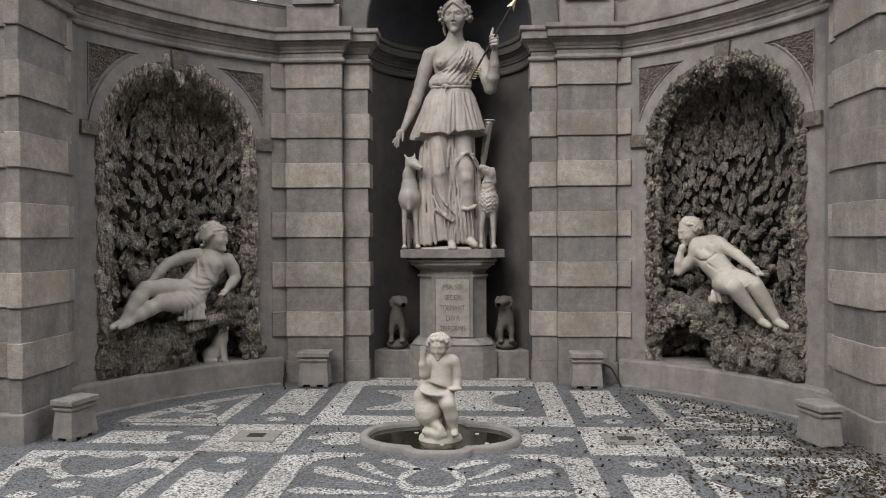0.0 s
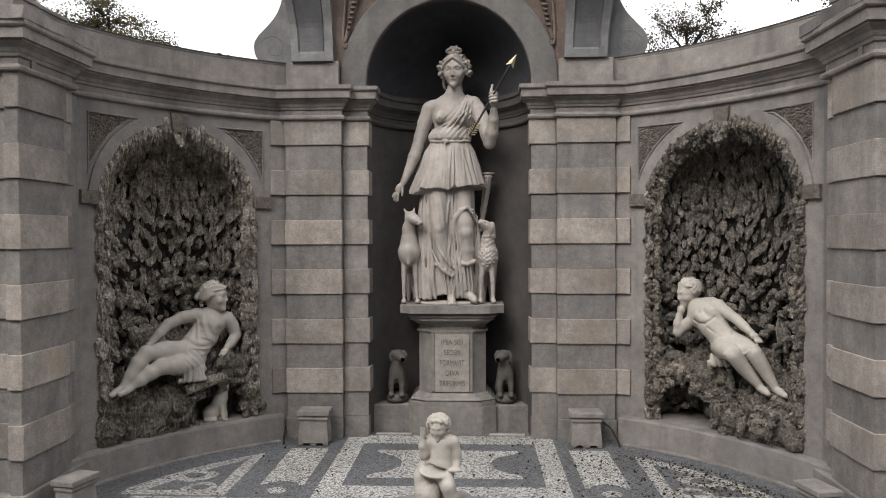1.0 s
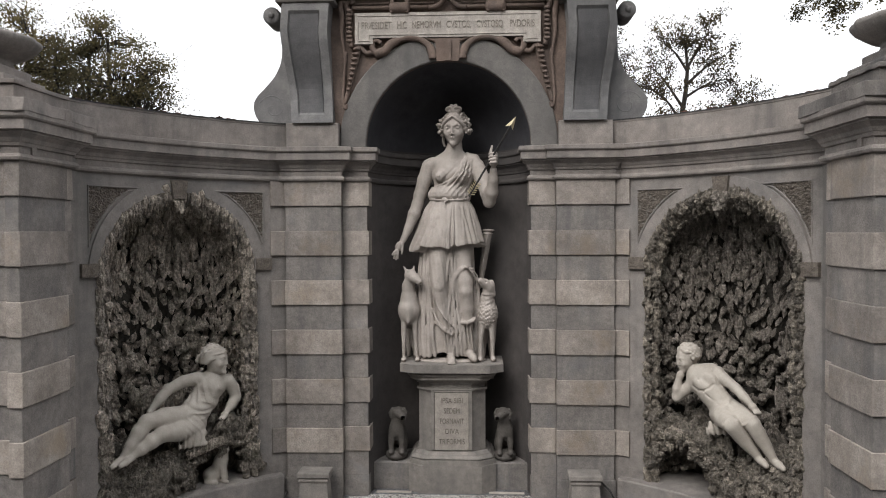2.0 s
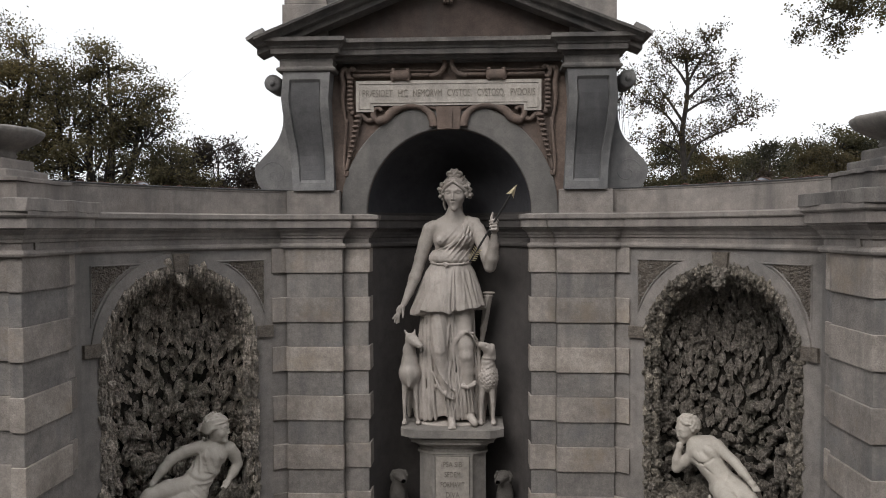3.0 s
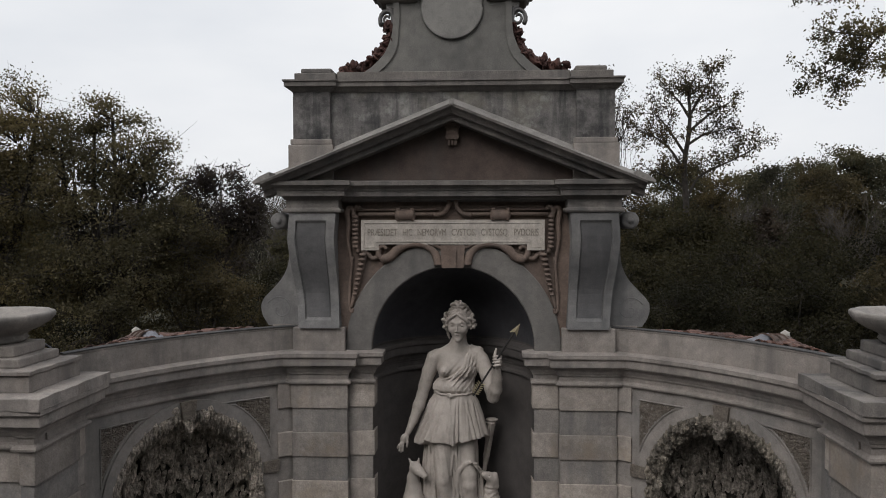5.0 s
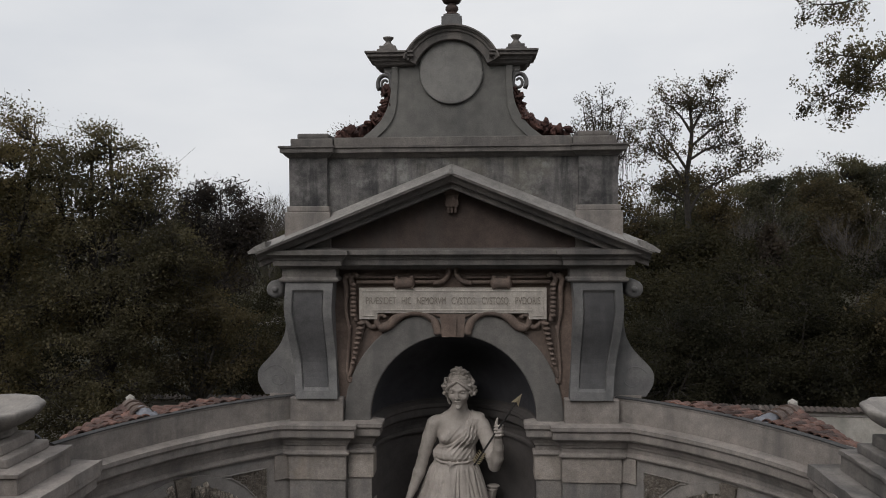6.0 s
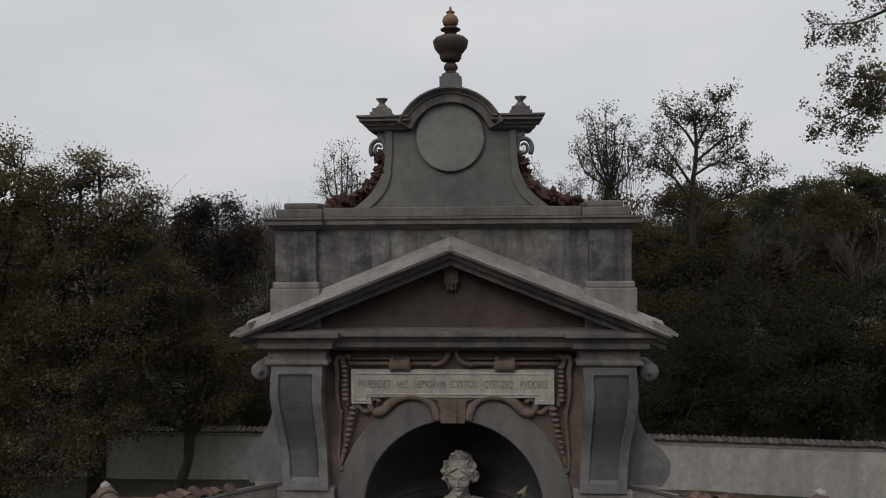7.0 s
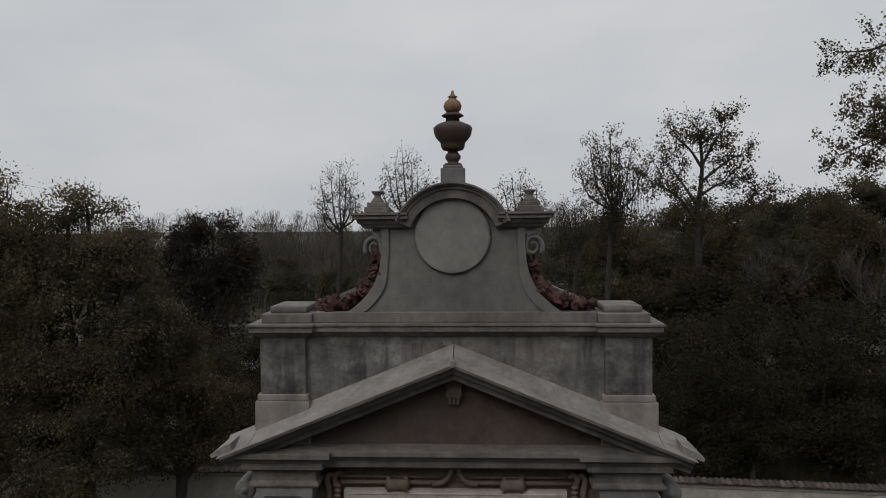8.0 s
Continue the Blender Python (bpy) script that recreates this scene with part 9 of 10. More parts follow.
# ---- trees ----
GREEN = leafy("autumn_green_leaves", [(0.063, 0.058, 0.039), (0.083, 0.073, 0.051), (0.098, 0.084, 0.06), (0.073, 0.067, 0.047), (0.105, 0.086, 0.061)], 0.8)
BROWNL = leafy("browning_leaves", [(0.038, 0.033, 0.024), (0.057, 0.047, 0.034), (0.041, 0.038, 0.028), (0.064, 0.052, 0.038)], 0.85)
PURPLE = leafy("dark_purple_brown_leaves", [(0.02, 0.017, 0.02), (0.032, 0.027, 0.03), (0.042, 0.036, 0.037)], 0.85)
DEEP = leafy("deep_green_leaves", [(0.017, 0.0165, 0.0125), (0.025, 0.0245, 0.018), (0.032, 0.0305, 0.0225), (0.037, 0.0335, 0.026)], 0.85)
# Haze over the wood is put into these paler, greyer leaf colours.
HAZED = leafy("haze_paled_grey_green_leaves", [(0.036, 0.038, 0.031), (0.046, 0.047, 0.038), (0.057, 0.055, 0.046), (0.052, 0.049, 0.041)], 0.85)
TWIG = surface("grey_brown_twigs", (0.045, 0.04, 0.036), (0.085, 0.075, 0.068), 3.0, 0.95, 0.2, 20)


class Wood:
    """Branches of one tree, kept as rings of tapered tubes, and the places of its leaves."""

    def __init__(self, seed):
        self.rnd = np.random.default_rng(seed)
        self.v, self.f, self.tips = [], [], []

    def stem(self, pts, r0, r1, sides):
        base = len(self.v)
        n = len(pts)
        for i, p in enumerate(pts):
            d = Vector(pts[min(i + 1, n - 1)]) - Vector(pts[max(i - 1, 0)])
            d.normalize()
            a = d.cross(Vector((0.3, 0.9, 0.1))).normalized()
            b = d.cross(a)
            r = r0 + (r1 - r0) * i / (n - 1)
            for k in range(sides):
                t = 2 * math.pi * k / sides
                self.v.append(tuple(Vector(p) + (a * math.cos(t) + b * math.sin(t)) * r))
        for i in range(n - 1):
            for k in range(sides):
                self.f.append((base + i * sides + k, base + i * sides + (k + 1) % sides, base + (i + 1) * sides + (k + 1) % sides, base + (i + 1) * sides + k))

    def grow(self, p, d, length, r, level, depth, spread, rise, wig):
        rnd = self.rnd
        seg = 5 if level < 2 else 3
        pts = [Vector(p)]
        d = Vector(d).normalized()
        for i in range(seg):
            d = (d + Vector(rnd.normal(size=3)) * wig + Vector((0, 0, rise * 0.12))).normalized()
            pts.append(pts[-1] + d * length / seg)
        self.stem(pts, r, r * 0.55, 7 if level == 0 else 5 if level < 3 else 3)
        if level >= depth:
            self.tips.extend(pts[1:])
            return
        kids = int(rnd.integers(3, 5)) if level else int(rnd.integers(4, 7))
        for k in range(kids):
            t = rnd.uniform(0.35, 1.0) if level else rnd.uniform(0.45, 1.0)
            if k == 0:
                t = 1.0
            j = min(int(t * seg), seg - 1)
            q = pts[j].lerp(pts[j + 1], t * seg - j)
            a = rnd.uniform(0, 2 * math.pi)
            side = Vector((math.cos(a), math.sin(a), rnd.uniform(-0.1, 0.5)))
            nd = (d * (1 - spread) + side * spread * (0.4 if k == 0 else 1.0)).normalized()
            self.grow(q, nd, length * rnd.uniform(0.55, 0.8), r * 0.55, level + 1, depth, spread, rise, wig)
        if level >= depth - 1:
            self.tips.extend(pts[2:])


def grown_tree(name, label, base, height, seed, leaves, leaf, size, depth=4, spread=0.55, trunk=0.16, first=0.36, cloud=0.35, rise=0.6, wig=0.13, bark=None, group="trees behind the wall", squash=None, droop=0.0):
    t = thing(name, label, "tree", group, at=base)
    w = Wood(seed)
    w.grow((0, 0, 0), (0, 0, 1), first, trunk / height, 0, depth, spread, rise, wig)
    v = np.array(w.v)
    tips = np.array([tuple(p) for p in w.tips])
    k = height / (tips[:, 2].max() + 0.02)
    sc = np.array([k, k, k]) * (np.array([squash, squash, 1]) if squash else 1)
    off = np.array(base)
    me = bpy.data.meshes.new("trunk")
    me.from_pydata((v * sc + off).tolist(), [], w.f)
    me.materials.append(bark or BARK)
    me.shade_smooth()
    under(new("trunk", me), t)
    if leaves:
        rnd = w.rnd
        pick = tips[rnd.integers(0, len(tips), leaves)] * sc
        g = rnd.normal(size=(leaves, 3)) * cloud
        if droop:
            g[:, 2] -= np.abs(rnd.normal(size=leaves)) * droop
        p = pick + g + off
        p[:, 2] = np.maximum(p[:, 2], base[2] + 0.05)
        ob = new("crown", leaf_mesh("crown", p, rnd.uniform(size * 0.6, size * 1.3, leaves), leaf, rnd))
        under(ob, t)
    return t


def lobed_tree(name, label, base, lobes, leaf, size, seed, per=42, tufts=26.0, cloud=0.2, trunk=0.2, fork=0.35, droop=0.0, lean=1.6, bark=None, group="trees behind the wall"):
    """A tree whose limbs end in leafy masses (x, y, z, rx, ry, rz); each mass is many separate tufts on twigs."""
    t = thing(name, label, "tree", group, at=base)
    w = Wood(seed)
    rnd = w.rnd
    b0 = Vector(base)
    top = max(l[2] for l in lobes)
    mid = Vector((sum(l[0] for l in lobes) / len(lobes), sum(l[1] for l in lobes) / len(lobes), base[2] + (top - base[2]) * fork))
    w.stem(smooth_line([b0, b0.lerp(mid, 0.5) + Vector((0.1, 0, 0)), mid], 4), trunk, trunk * 0.7, 9)
    pts = []
    for x, y, z, rx, ry, rz in lobes:
        c = Vector((x, y, z))
        start = b0.lerp(mid, rnd.uniform(0.6, 1.0))
        bend = start.lerp(c, 0.5) + Vector((rnd.uniform(-0.3, 0.3), rnd.uniform(-0.2, 0.2), rnd.uniform(0.0, 0.4)))
        w.stem(smooth_line([start, bend, c], 5), trunk * 0.45, trunk * 0.16, 6)
        n = max(8, int(tufts * 0.9 * (rx * ry * rz) ** 0.6))
        heads = [Vector(rnd.normal(size=3)).normalized() for _ in range(14)]
        for _ in range(n):
            d = (heads[int(rnd.integers(0, 14))] + Vector(rnd.normal(size=3)) * 0.32).normalized() * rnd.uniform(0.25, 1.1) ** 0.5
            p = c + Vector((d.x * rx, d.y * ry, d.z * rz))
            q = c.lerp(p, 0.35) + Vector((0, 0, -0.1))
            w.stem([q, q.lerp(p, 0.55) + Vector(rnd.normal(size=3)) * 0.07, p], trunk * 0.1 + 0.004, 0.004, 3)
            m = int(per * 1.15 * rnd.uniform(0.4, 1.5))
            if rnd.uniform() < 0.16:
                p = c + (p - c) * rnd.uniform(1.1, 1.45)
                w.stem([q, q.lerp(p, 0.55) + Vector(rnd.normal(size=3)) * 0.09, p], trunk * 0.07 + 0.004, 0.003, 3)
                m = int(m * 0.45)
            g = rnd.normal(size=(m, 3)) * np.array([cloud, cloud, cloud * 0.66]) * rnd.uniform(0.7, 1.35)
            if droop:
                g[:, 2] -= np.abs(rnd.normal(size=m)) * droop
            pts.append(np.array(p) + g)
            for _k in range(2):
                e = Vector(p) + Vector(rnd.normal(size=3)) * cloud * 1.3
                w.stem([p, p.lerp(e, 0.5), e], 0.005, 0.003, 3)
    me = bpy.data.meshes.new("trunk")
    me.from_pydata(w.v, [], w.f)
    me.materials.append(bark or BARK)
    me.shade_smooth()
    under(new("trunk", me), t)
    p = np.concatenate(pts)
    under(new("crown", leaf_mesh("crown", p, rnd.uniform(size * 0.6, size * 1.25, len(p)), leaf, rnd, 0.9, lean)), t)
    return t


def slim_tree(name, label, base, top, half, seed, leaves, vines=0):
    """A thin trunk that forks high into a few limbs with sprays of small leaves."""
    t = thing(name, label, "tree", "trees behind the wall", at=base)
    w = Wood(seed)
    rnd = w.rnd
    b0 = Vector(base)
    fork = b0 + Vector((0.15, 0, (top - base[2]) * 0.76))
    w.stem(smooth_line([b0, b0.lerp(fork, 0.5) + Vector((-0.12, 0, 0)), fork], 5), 0.13, 0.07, 7)
    heads = []
    for i in range(7):
        a = -1.0 + 2.0 * i / 6
        end = b0 + Vector((a * half * 0.8, rnd.uniform(-0.6, 0.6), top - base[2] - 0.35 - 0.9 * abs(a) ** 1.5 + rnd.uniform(-0.25, 0.15)))
        st = fork + Vector((0, 0, rnd.uniform(-0.5, 0.1)))
        line = smooth_line([st, st.lerp(end, 0.45) + Vector((a * 0.25, rnd.uniform(-0.2, 0.2), -0.1)), end], 5)
        w.stem(line, 0.045, 0.012, 5)
        heads.append(line)
        for p in line[3:]:
            for _ in range(2):
                w.grow(p, (rnd.uniform(-1, 1), rnd.uniform(-1, 1), rnd.uniform(0.0, 1.0)), rnd.uniform(0.25, 0.45), 0.010, 2, 3, 0.55, 0.2, 0.2)
    for i in range(vines):
        line = heads[int(rnd.integers(2, 7))]
        p = line[int(rnd.integers(1, len(line) - 2))] + Vector((rnd.uniform(-0.3, 0.35), rnd.uniform(-0.2, 0.2), 0))
        drop = rnd.uniform(0.5, 1.6)
        w.stem([p, p + Vector((rnd.uniform(-0.1, 0.1), 0, -drop * 0.5)), p + Vector((rnd.uniform(-0.15, 0.15), 0, -drop))], 0.010, 0.006, 3)
    me = bpy.data.meshes.new("trunk")
    me.from_pydata(w.v, [], w.f)
    me.materials.append(BARK)
    under(new("trunk", me), t)
    tips = np.array([tuple(p) for p in w.tips])
    p = tips[rnd.integers(0, len(tips), leaves)] + rnd.normal(size=(leaves, 3)) * 0.10
    if vines:
        q = np.array(fork) + rnd.normal(size=(1600, 3)) * np.array([0.22, 0.22, 0.55]) + np.array([0, 0, -0.3])
        p = np.concatenate([p, q])
    under(new("crown", leaf_mesh("crown", p, rnd.uniform(0.03, 0.065, len(p)), BROWNL, rnd)), t)
    return t


def build_trees():
    # broad trees inside the wall, west
    lobed_tree("broad_tree", "broad tree with dense green and browning autumn leaves", (-11.8, 18.5, -0.4),
               [(-11.2, 18.5, 8.0, 0.85, 0.9, 0.85), (-11.75, 18.6, 7.2, 0.9, 1.0, 0.9), (-12.9, 18.5, 7.7, 0.9, 1.0, 0.9), (-13.2, 18.4, 6.2, 1.1, 1.2, 1.0), (-11.4, 18.2, 5.9, 1.1, 1.2, 0.9),
                (-12.4, 18.2, 4.7, 1.3, 1.3, 1.0), (-11.2, 18.0, 3.7, 1.4, 1.3, 0.9), (-13.4, 18.0, 3.3, 1.4, 1.3, 1.0), (-12.0, 17.8, 2.2, 1.5, 1.2, 0.9),
                (-13.6, 17.5, 1.7, 1.2, 0.8, 0.7), (-11.6, 17.3, 1.3, 1.1, 0.7, 0.6), (-12.6, 17.2, 0.7, 1.0, 0.6, 0.4)], GREEN, 0.046, 5, 108, 62, 0.20, 0.26)
    lobed_tree("broad_tree", "spreading tree with a leaning limb and browning leaves", (-9.6, 18.7, -0.4),
               [(-9.2, 18.5, 7.85, 0.75, 0.8, 0.42), (-9.75, 18.6, 7.5, 0.4, 0.5, 0.3), (-8.2, 18.5, 7.0, 0.42, 0.6, 0.42), (-9.0, 18.5, 6.65, 1.1, 1.0, 0.65), (-10.3, 18.6, 6.2, 1.2, 1.1, 0.8), (-8.3, 18.5, 5.85, 0.95, 1.0, 0.8), (-7.6, 18.6, 5.2, 0.8, 0.9, 0.6), (-10.6, 18.5, 7.2, 0.8, 0.9, 0.6),
                (-9.6, 18.4, 5.1, 1.5, 1.2, 0.85), (-8.0, 18.6, 4.7, 1.1, 1.0, 0.8), (-8.9, 18.3, 3.9, 1.5, 1.2, 0.85), (-10.4, 18.2, 3.9, 1.2, 1.2, 0.8), (-9.6, 18.0, 2.8, 1.5, 1.2, 0.8),
                (-10.4, 17.5, 1.8, 1.1, 0.8, 0.6), (-8.8, 17.7, 1.9, 1.0, 0.8, 0.6), (-9.6, 17.3, 1.1, 0.9, 0.6, 0.5), (-10.6, 17.2, 0.7, 0.9, 0.5, 0.4)], GREEN, 0.046, 12, 100, 62, 0.20, 0.24)
    lobed_tree("low_tree", "low brownish tree leaning over the boundary wall", (-7.6, 18.9, -0.4),
               [(-7.4, 18.7, 4.5, 0.8, 0.9, 0.75), (-7.1, 18.8, 3.6, 0.9, 0.9, 0.7), (-8.0, 18.6, 3.1, 1.1, 1.0, 0.8), (-7.0, 18.9, 2.5, 0.9, 0.8, 0.7), (-6.4, 19.0, 3.4, 0.9, 0.9, 0.7), (-6.0, 19.3, 2.5, 0.8, 0.8, 0.5), (-6.6, 18.9, 2.0, 0.8, 0.8, 0.5), (-8.2, 18.3, 1.9, 0.9, 0.8, 0.5)], BROWNL, 0.046, 21, 80, 56, 0.16, 0.14)
    # dark trees with hanging leaves
    lobed_tree("drooping_tree", "dark purple-brown tree with hanging withered leaves", (-12.2, 34.0, 0.0),
               [(-11.9, 34, 7.45, 1.1, 1.1, 0.55), (-13.2, 34, 7.3, 0.9, 0.9, 0.5), (-10.8, 34, 6.6, 0.9, 1.0, 0.7), (-10.1, 34, 5.6, 0.7, 0.9, 0.7), (-11.9, 34, 5.2, 1.6, 1.3, 1.0), (-13.6, 34, 6.3, 0.9, 0.9, 0.6), (-13.3, 33.8, 4.8, 1.3, 1.2, 0.9), (-12.0, 33.6, 3.0, 2.0, 1.5, 1.1)], PURPLE, 0.065, 33, 42, 46, 0.24, 0.2, 0.35, 0.45, 4.2)
    # tall dark tree with bare limbs, east: its limbs one by one
    t = thing("sparse_tree", "tall dark tree with bare limbs and thin autumn leaves", "tree", "trees behind the wall", at=(8.95, 31.0, 0.3))
    w = Wood(41)
    w.stem(smooth_line([(8.95, 31, 0.3), (8.97, 31, 3.2), (8.96, 31, 6.0), (8.87, 31, 7.5), (9.03, 31, 8.7), (9.09, 31, 9.7), (9.02, 31, 10.6), (9.3, 31, 11.2)], 3), 0.17, 0.03, 8)
    limbs = (((8.9, 31, 7.2), (8.3, 30.9, 8.15), (7.6, 30.8, 8.7), (7.0, 30.8, 8.9)), ((8.96, 31, 6.1), (9.5, 31.1, 7.05), (10.45, 31.2, 7.55), (11.3, 31.2, 7.95), (11.9, 31.2, 8.3)), ((9.0, 31, 8.4), (9.75, 31, 8.85), (10.5, 31.1, 9.0)),
             ((9.08, 31, 9.5), (8.55, 31, 10.3), (7.8, 31, 10.9)), ((9.08, 31, 9.6), (9.7, 31.1, 10.7), (10.1, 31.1, 11.2)), ((8.9, 31, 8.0), (8.2, 31.3, 9.2), (7.6, 31.4, 9.9)), ((9.0, 31, 8.9), (9.9, 30.6, 9.7), (10.5, 30.5, 10.0)), ((8.96, 31, 6.6), (8.2, 31.2, 7.1), (7.4, 31.3, 7.4)))
    for keys in limbs:
        line = smooth_line(keys, 4)
        w.stem(line, 0.065, 0.015, 6)
        for i in range(3, len(line)):
            for _ in range(2):
                w.grow(line[i], (w.rnd.uniform(-1, 1), w.rnd.uniform(-0.8, 0.8), w.rnd.uniform(-0.2, 1.0)), w.rnd.uniform(0.45, 0.8), 0.016, 2, 3, 0.5, 0.2, 0.2)
    for z in (9.9, 10.4, 10.9):
        for _ in range(3):
            w.grow((9.08, 31, z), (w.rnd.uniform(-1, 1), w.rnd.uniform(-0.8, 0.8), 0.8), 0.6, 0.016, 2, 3, 0.5, 0.2, 0.2)
    me = bpy.data.meshes.new("trunk")
    me.from_pydata(w.v, [], w.f)
    me.materials.append(BARK)
    under(new("trunk", me), t)
    tips = np.array([tuple(p) for p in w.tips])
    n = 9500
    p = tips[w.rnd.integers(0, len(tips), n)] + w.rnd.normal(size=(n, 3)) * 0.12
    under(new("crown", leaf_mesh("crown", p, w.rnd.uniform(0.04, 0.085, n), BROWNL, w.rnd)), t)
    slim_tree("sparse_tree", "tall thin-leaved tree hung with dry vines", (4.6, 26.5, 0.0), 10.55, 1.3, 44, 3200, vines=170)
    for x, y, h, wd, sd in ((-5.0, 28.0, 9.6, 0.85, 51), (-2.6, 28.5, 10.1, 1.05, 52), (1.75, 28.5, 9.45, 1.15, 53), (3.9, 30.0, 8.6, 0.8, 54)):
        slim_tree("young_tree", "slim young tree with few autumn leaves", (x, y, 0.0), h, wd, sd, 1100)
    # the limb reaching in from a tree beyond the view
    t = thing("overhanging_tree", "large tree with a leafy limb reaching over the garden", "tree", "trees behind the wall", at=(16.0, 20.6, -0.4))
    w = Wood(63)
    w.stem([Vector((16, 20.6, -0.4)), Vector((15.8, 20.6, 4)), Vector((15.9, 20.5, 9)), Vector((15.6, 20.5, 14))], 0.38, 0.12, 9)
    for keys, r in ((((15.8, 20.5, 9.0), (14.0, 20.4, 10.4), (12.6, 20.4, 10.7), (11.4, 20.4, 10.25), (10.6, 20.4, 9.85), (9.9, 20.4, 9.9), (9.4, 20.4, 9.95)), 0.09), (((11.2, 20.4, 10.2), (10.5, 20.4, 9.4), (10.1, 20.4, 8.9), (9.7, 20.4, 8.5)), 0.035), (((10.5, 20.4, 9.4), (9.8, 20.4, 9.0), (9.1, 20.4, 8.7)), 0.025),
                    (((15.8, 20.5, 10.5), (14.0, 20.6, 12.0), (12.2, 20.6, 12.2), (10.8, 20.5, 11.7), (9.9, 20.5, 11.35), (9.1, 20.5, 11.3)), 0.09), (((13.0, 20.5, 10.6), (12.0, 20.5, 9.8), (11.3, 20.5, 9.3)), 0.03), (((15.9, 20.5, 11), (14.5, 20.6, 12.8), (13.0, 20.6, 13.4)), 0.09)):
        line = smooth_line([Vector(k) + Vector((0.25, 0, 0.35)) * min(1.0, (15.9 - k[0]) / 2) for k in keys], 4)
        w.stem(line, r, 0.012, 6)
        for i in range(2, len(line)):
            if line[i].x > 13.6:
                continue
            for _ in range(2):
                w.grow(line[i], (w.rnd.uniform(-0.9, 0.5), w.rnd.uniform(-0.6, 0.6), w.rnd.uniform(-0.7, 0.6)), w.rnd.uniform(0.32, 0.62), 0.010, 2, 3, 0.55, -0.2, 0.22)
    for _ in range(10):
        w.grow((15.8, 20.5, w.rnd.uniform(6, 13)), (w.rnd.uniform(0.2, 1), w.rnd.uniform(-1, 1), 0.4), 2.6, 0.08, 1, 3, 0.55, 0.3, 0.15)
    me = bpy.data.meshes.new("trunk")
    me.from_pydata(w.v, [], w.f)
    me.materials.append(BARK)
    under(new("trunk", me), t)
    tips = np.array([tuple(p) for p in w.tips])
    n = 11000
    p = tips[w.rnd.integers(0, len(tips), n)] + w.rnd.normal(size=(n, 3)) * 0.085
    under(new("crown", leaf_mesh("crown", p, w.rnd.uniform(0.035, 0.07, n), GREEN, w.rnd)), t)
    # the wood on the rising ground, east
    def back(lobes, k=1.48):
        return [(0.28 + (x - 0.28) * k, y * k, 4.25 + (z - 5.05) * k, rx * k, ry * k, rz * k) for x, y, z, rx, ry, rz in lobes]
    lobed_tree("wood_tree", "round-topped tree of the far wood in haze-paled grey-green", (23.5, 49.5, ground_z(23.5, 49.5) - 0.1), back([(16.2, 33, 7.95, 1.1, 1.2, 0.85), (14.5, 33, 7.5, 1.1, 1.2, 0.85), (17.6, 33.3, 7.6, 1.1, 1.2, 0.9), (13.6, 33, 6.6, 0.9, 1.0, 0.8), (16.2, 33, 6.4, 1.3, 1.2, 0.9), (16.0, 32.6, 5.0, 1.9, 1.5, 1.0), (17.6, 32.4, 4.0, 1.6, 1.4, 1.0), (14.6, 32.4, 4.2, 1.4, 1.3, 1.0)]), HAZED, 0.10, 71, 85, 40, 0.30)
    lobed_tree("wood_tree", "broad tree of the far wood in haze-paled grey-green", (18.0, 49.0, ground_z(18.0, 49.0) - 0.1), back([(12.3, 33, 7.2, 1.2, 1.3, 0.8), (11.0, 33, 6.0, 1.0, 1.2, 0.8), (11.2, 32.6, 5.0, 1.3, 1.3, 0.9), (13.2, 32.8, 4.9, 1.2, 1.2, 0.9), (12.2, 32.2, 3.6, 1.9, 1.4, 1.0)]), HAZED, 0.10, 72, 80, 38, 0.30)
    lobed_tree("wood_tree", "dark green tree of the wood beside the portal", (8.6, 30.2, 0.3), [(9.0, 30, 4.9, 1.3, 1.2, 0.7), (7.6, 30, 4.6, 1.2, 1.2, 0.8), (8.4, 29.6, 3.4, 1.8, 1.4, 1.0), (10.4, 29.8, 4.3, 1.2, 1.2, 0.9), (6.6, 29.6, 3.6, 1.2, 1.2, 0.9)], DEEP, 0.08, 73, 72, 42, 0.22)
    a = lobed_tree("wood_tree", "dense tree of the wood in haze-paled grey-green", (20.5, 33.0, 0.5), [(20.3, 33, 7.2, 1.3, 1.3, 0.9), (19.2, 32.7, 5.4, 1.4, 1.3, 1.0), (21.4, 32.8, 5.3, 1.4, 1.3, 1.0), (20.3, 32.4, 4.0, 2.0, 1.5, 1.1), (20.3, 32.2, 2.6, 2.0, 1.5, 1.0)], HAZED, 0.10, 74, 50, 36, 0.27)
    b = lobed_tree("wood_tree", "dense dark tree of the wood with browning leaves", (24.5, 34.0, 0.5), [(24.3, 34, 6.9, 1.2, 1.3, 0.9), (23.3, 33.7, 5.6, 1.3, 1.3, 1.0), (25.4, 33.8, 5.5, 1.4, 1.3, 1.0), (24.3, 33.4, 4.1, 2.0, 1.5, 1.1), (24.3, 33.2, 2.6, 2.0, 1.5, 1.0)], BROWNL, 0.10, 75, 50, 36, 0.27)
    c = grown_tree("bare_tree", "slender bare grey-brown tree of the wood", (-16.0, 45.0, 0.5), 8.0, 73, 0, None, 0.1, 5, 0.42, 0.12, 0.4, bark=TWIG)
    rnd = random.Random(17)
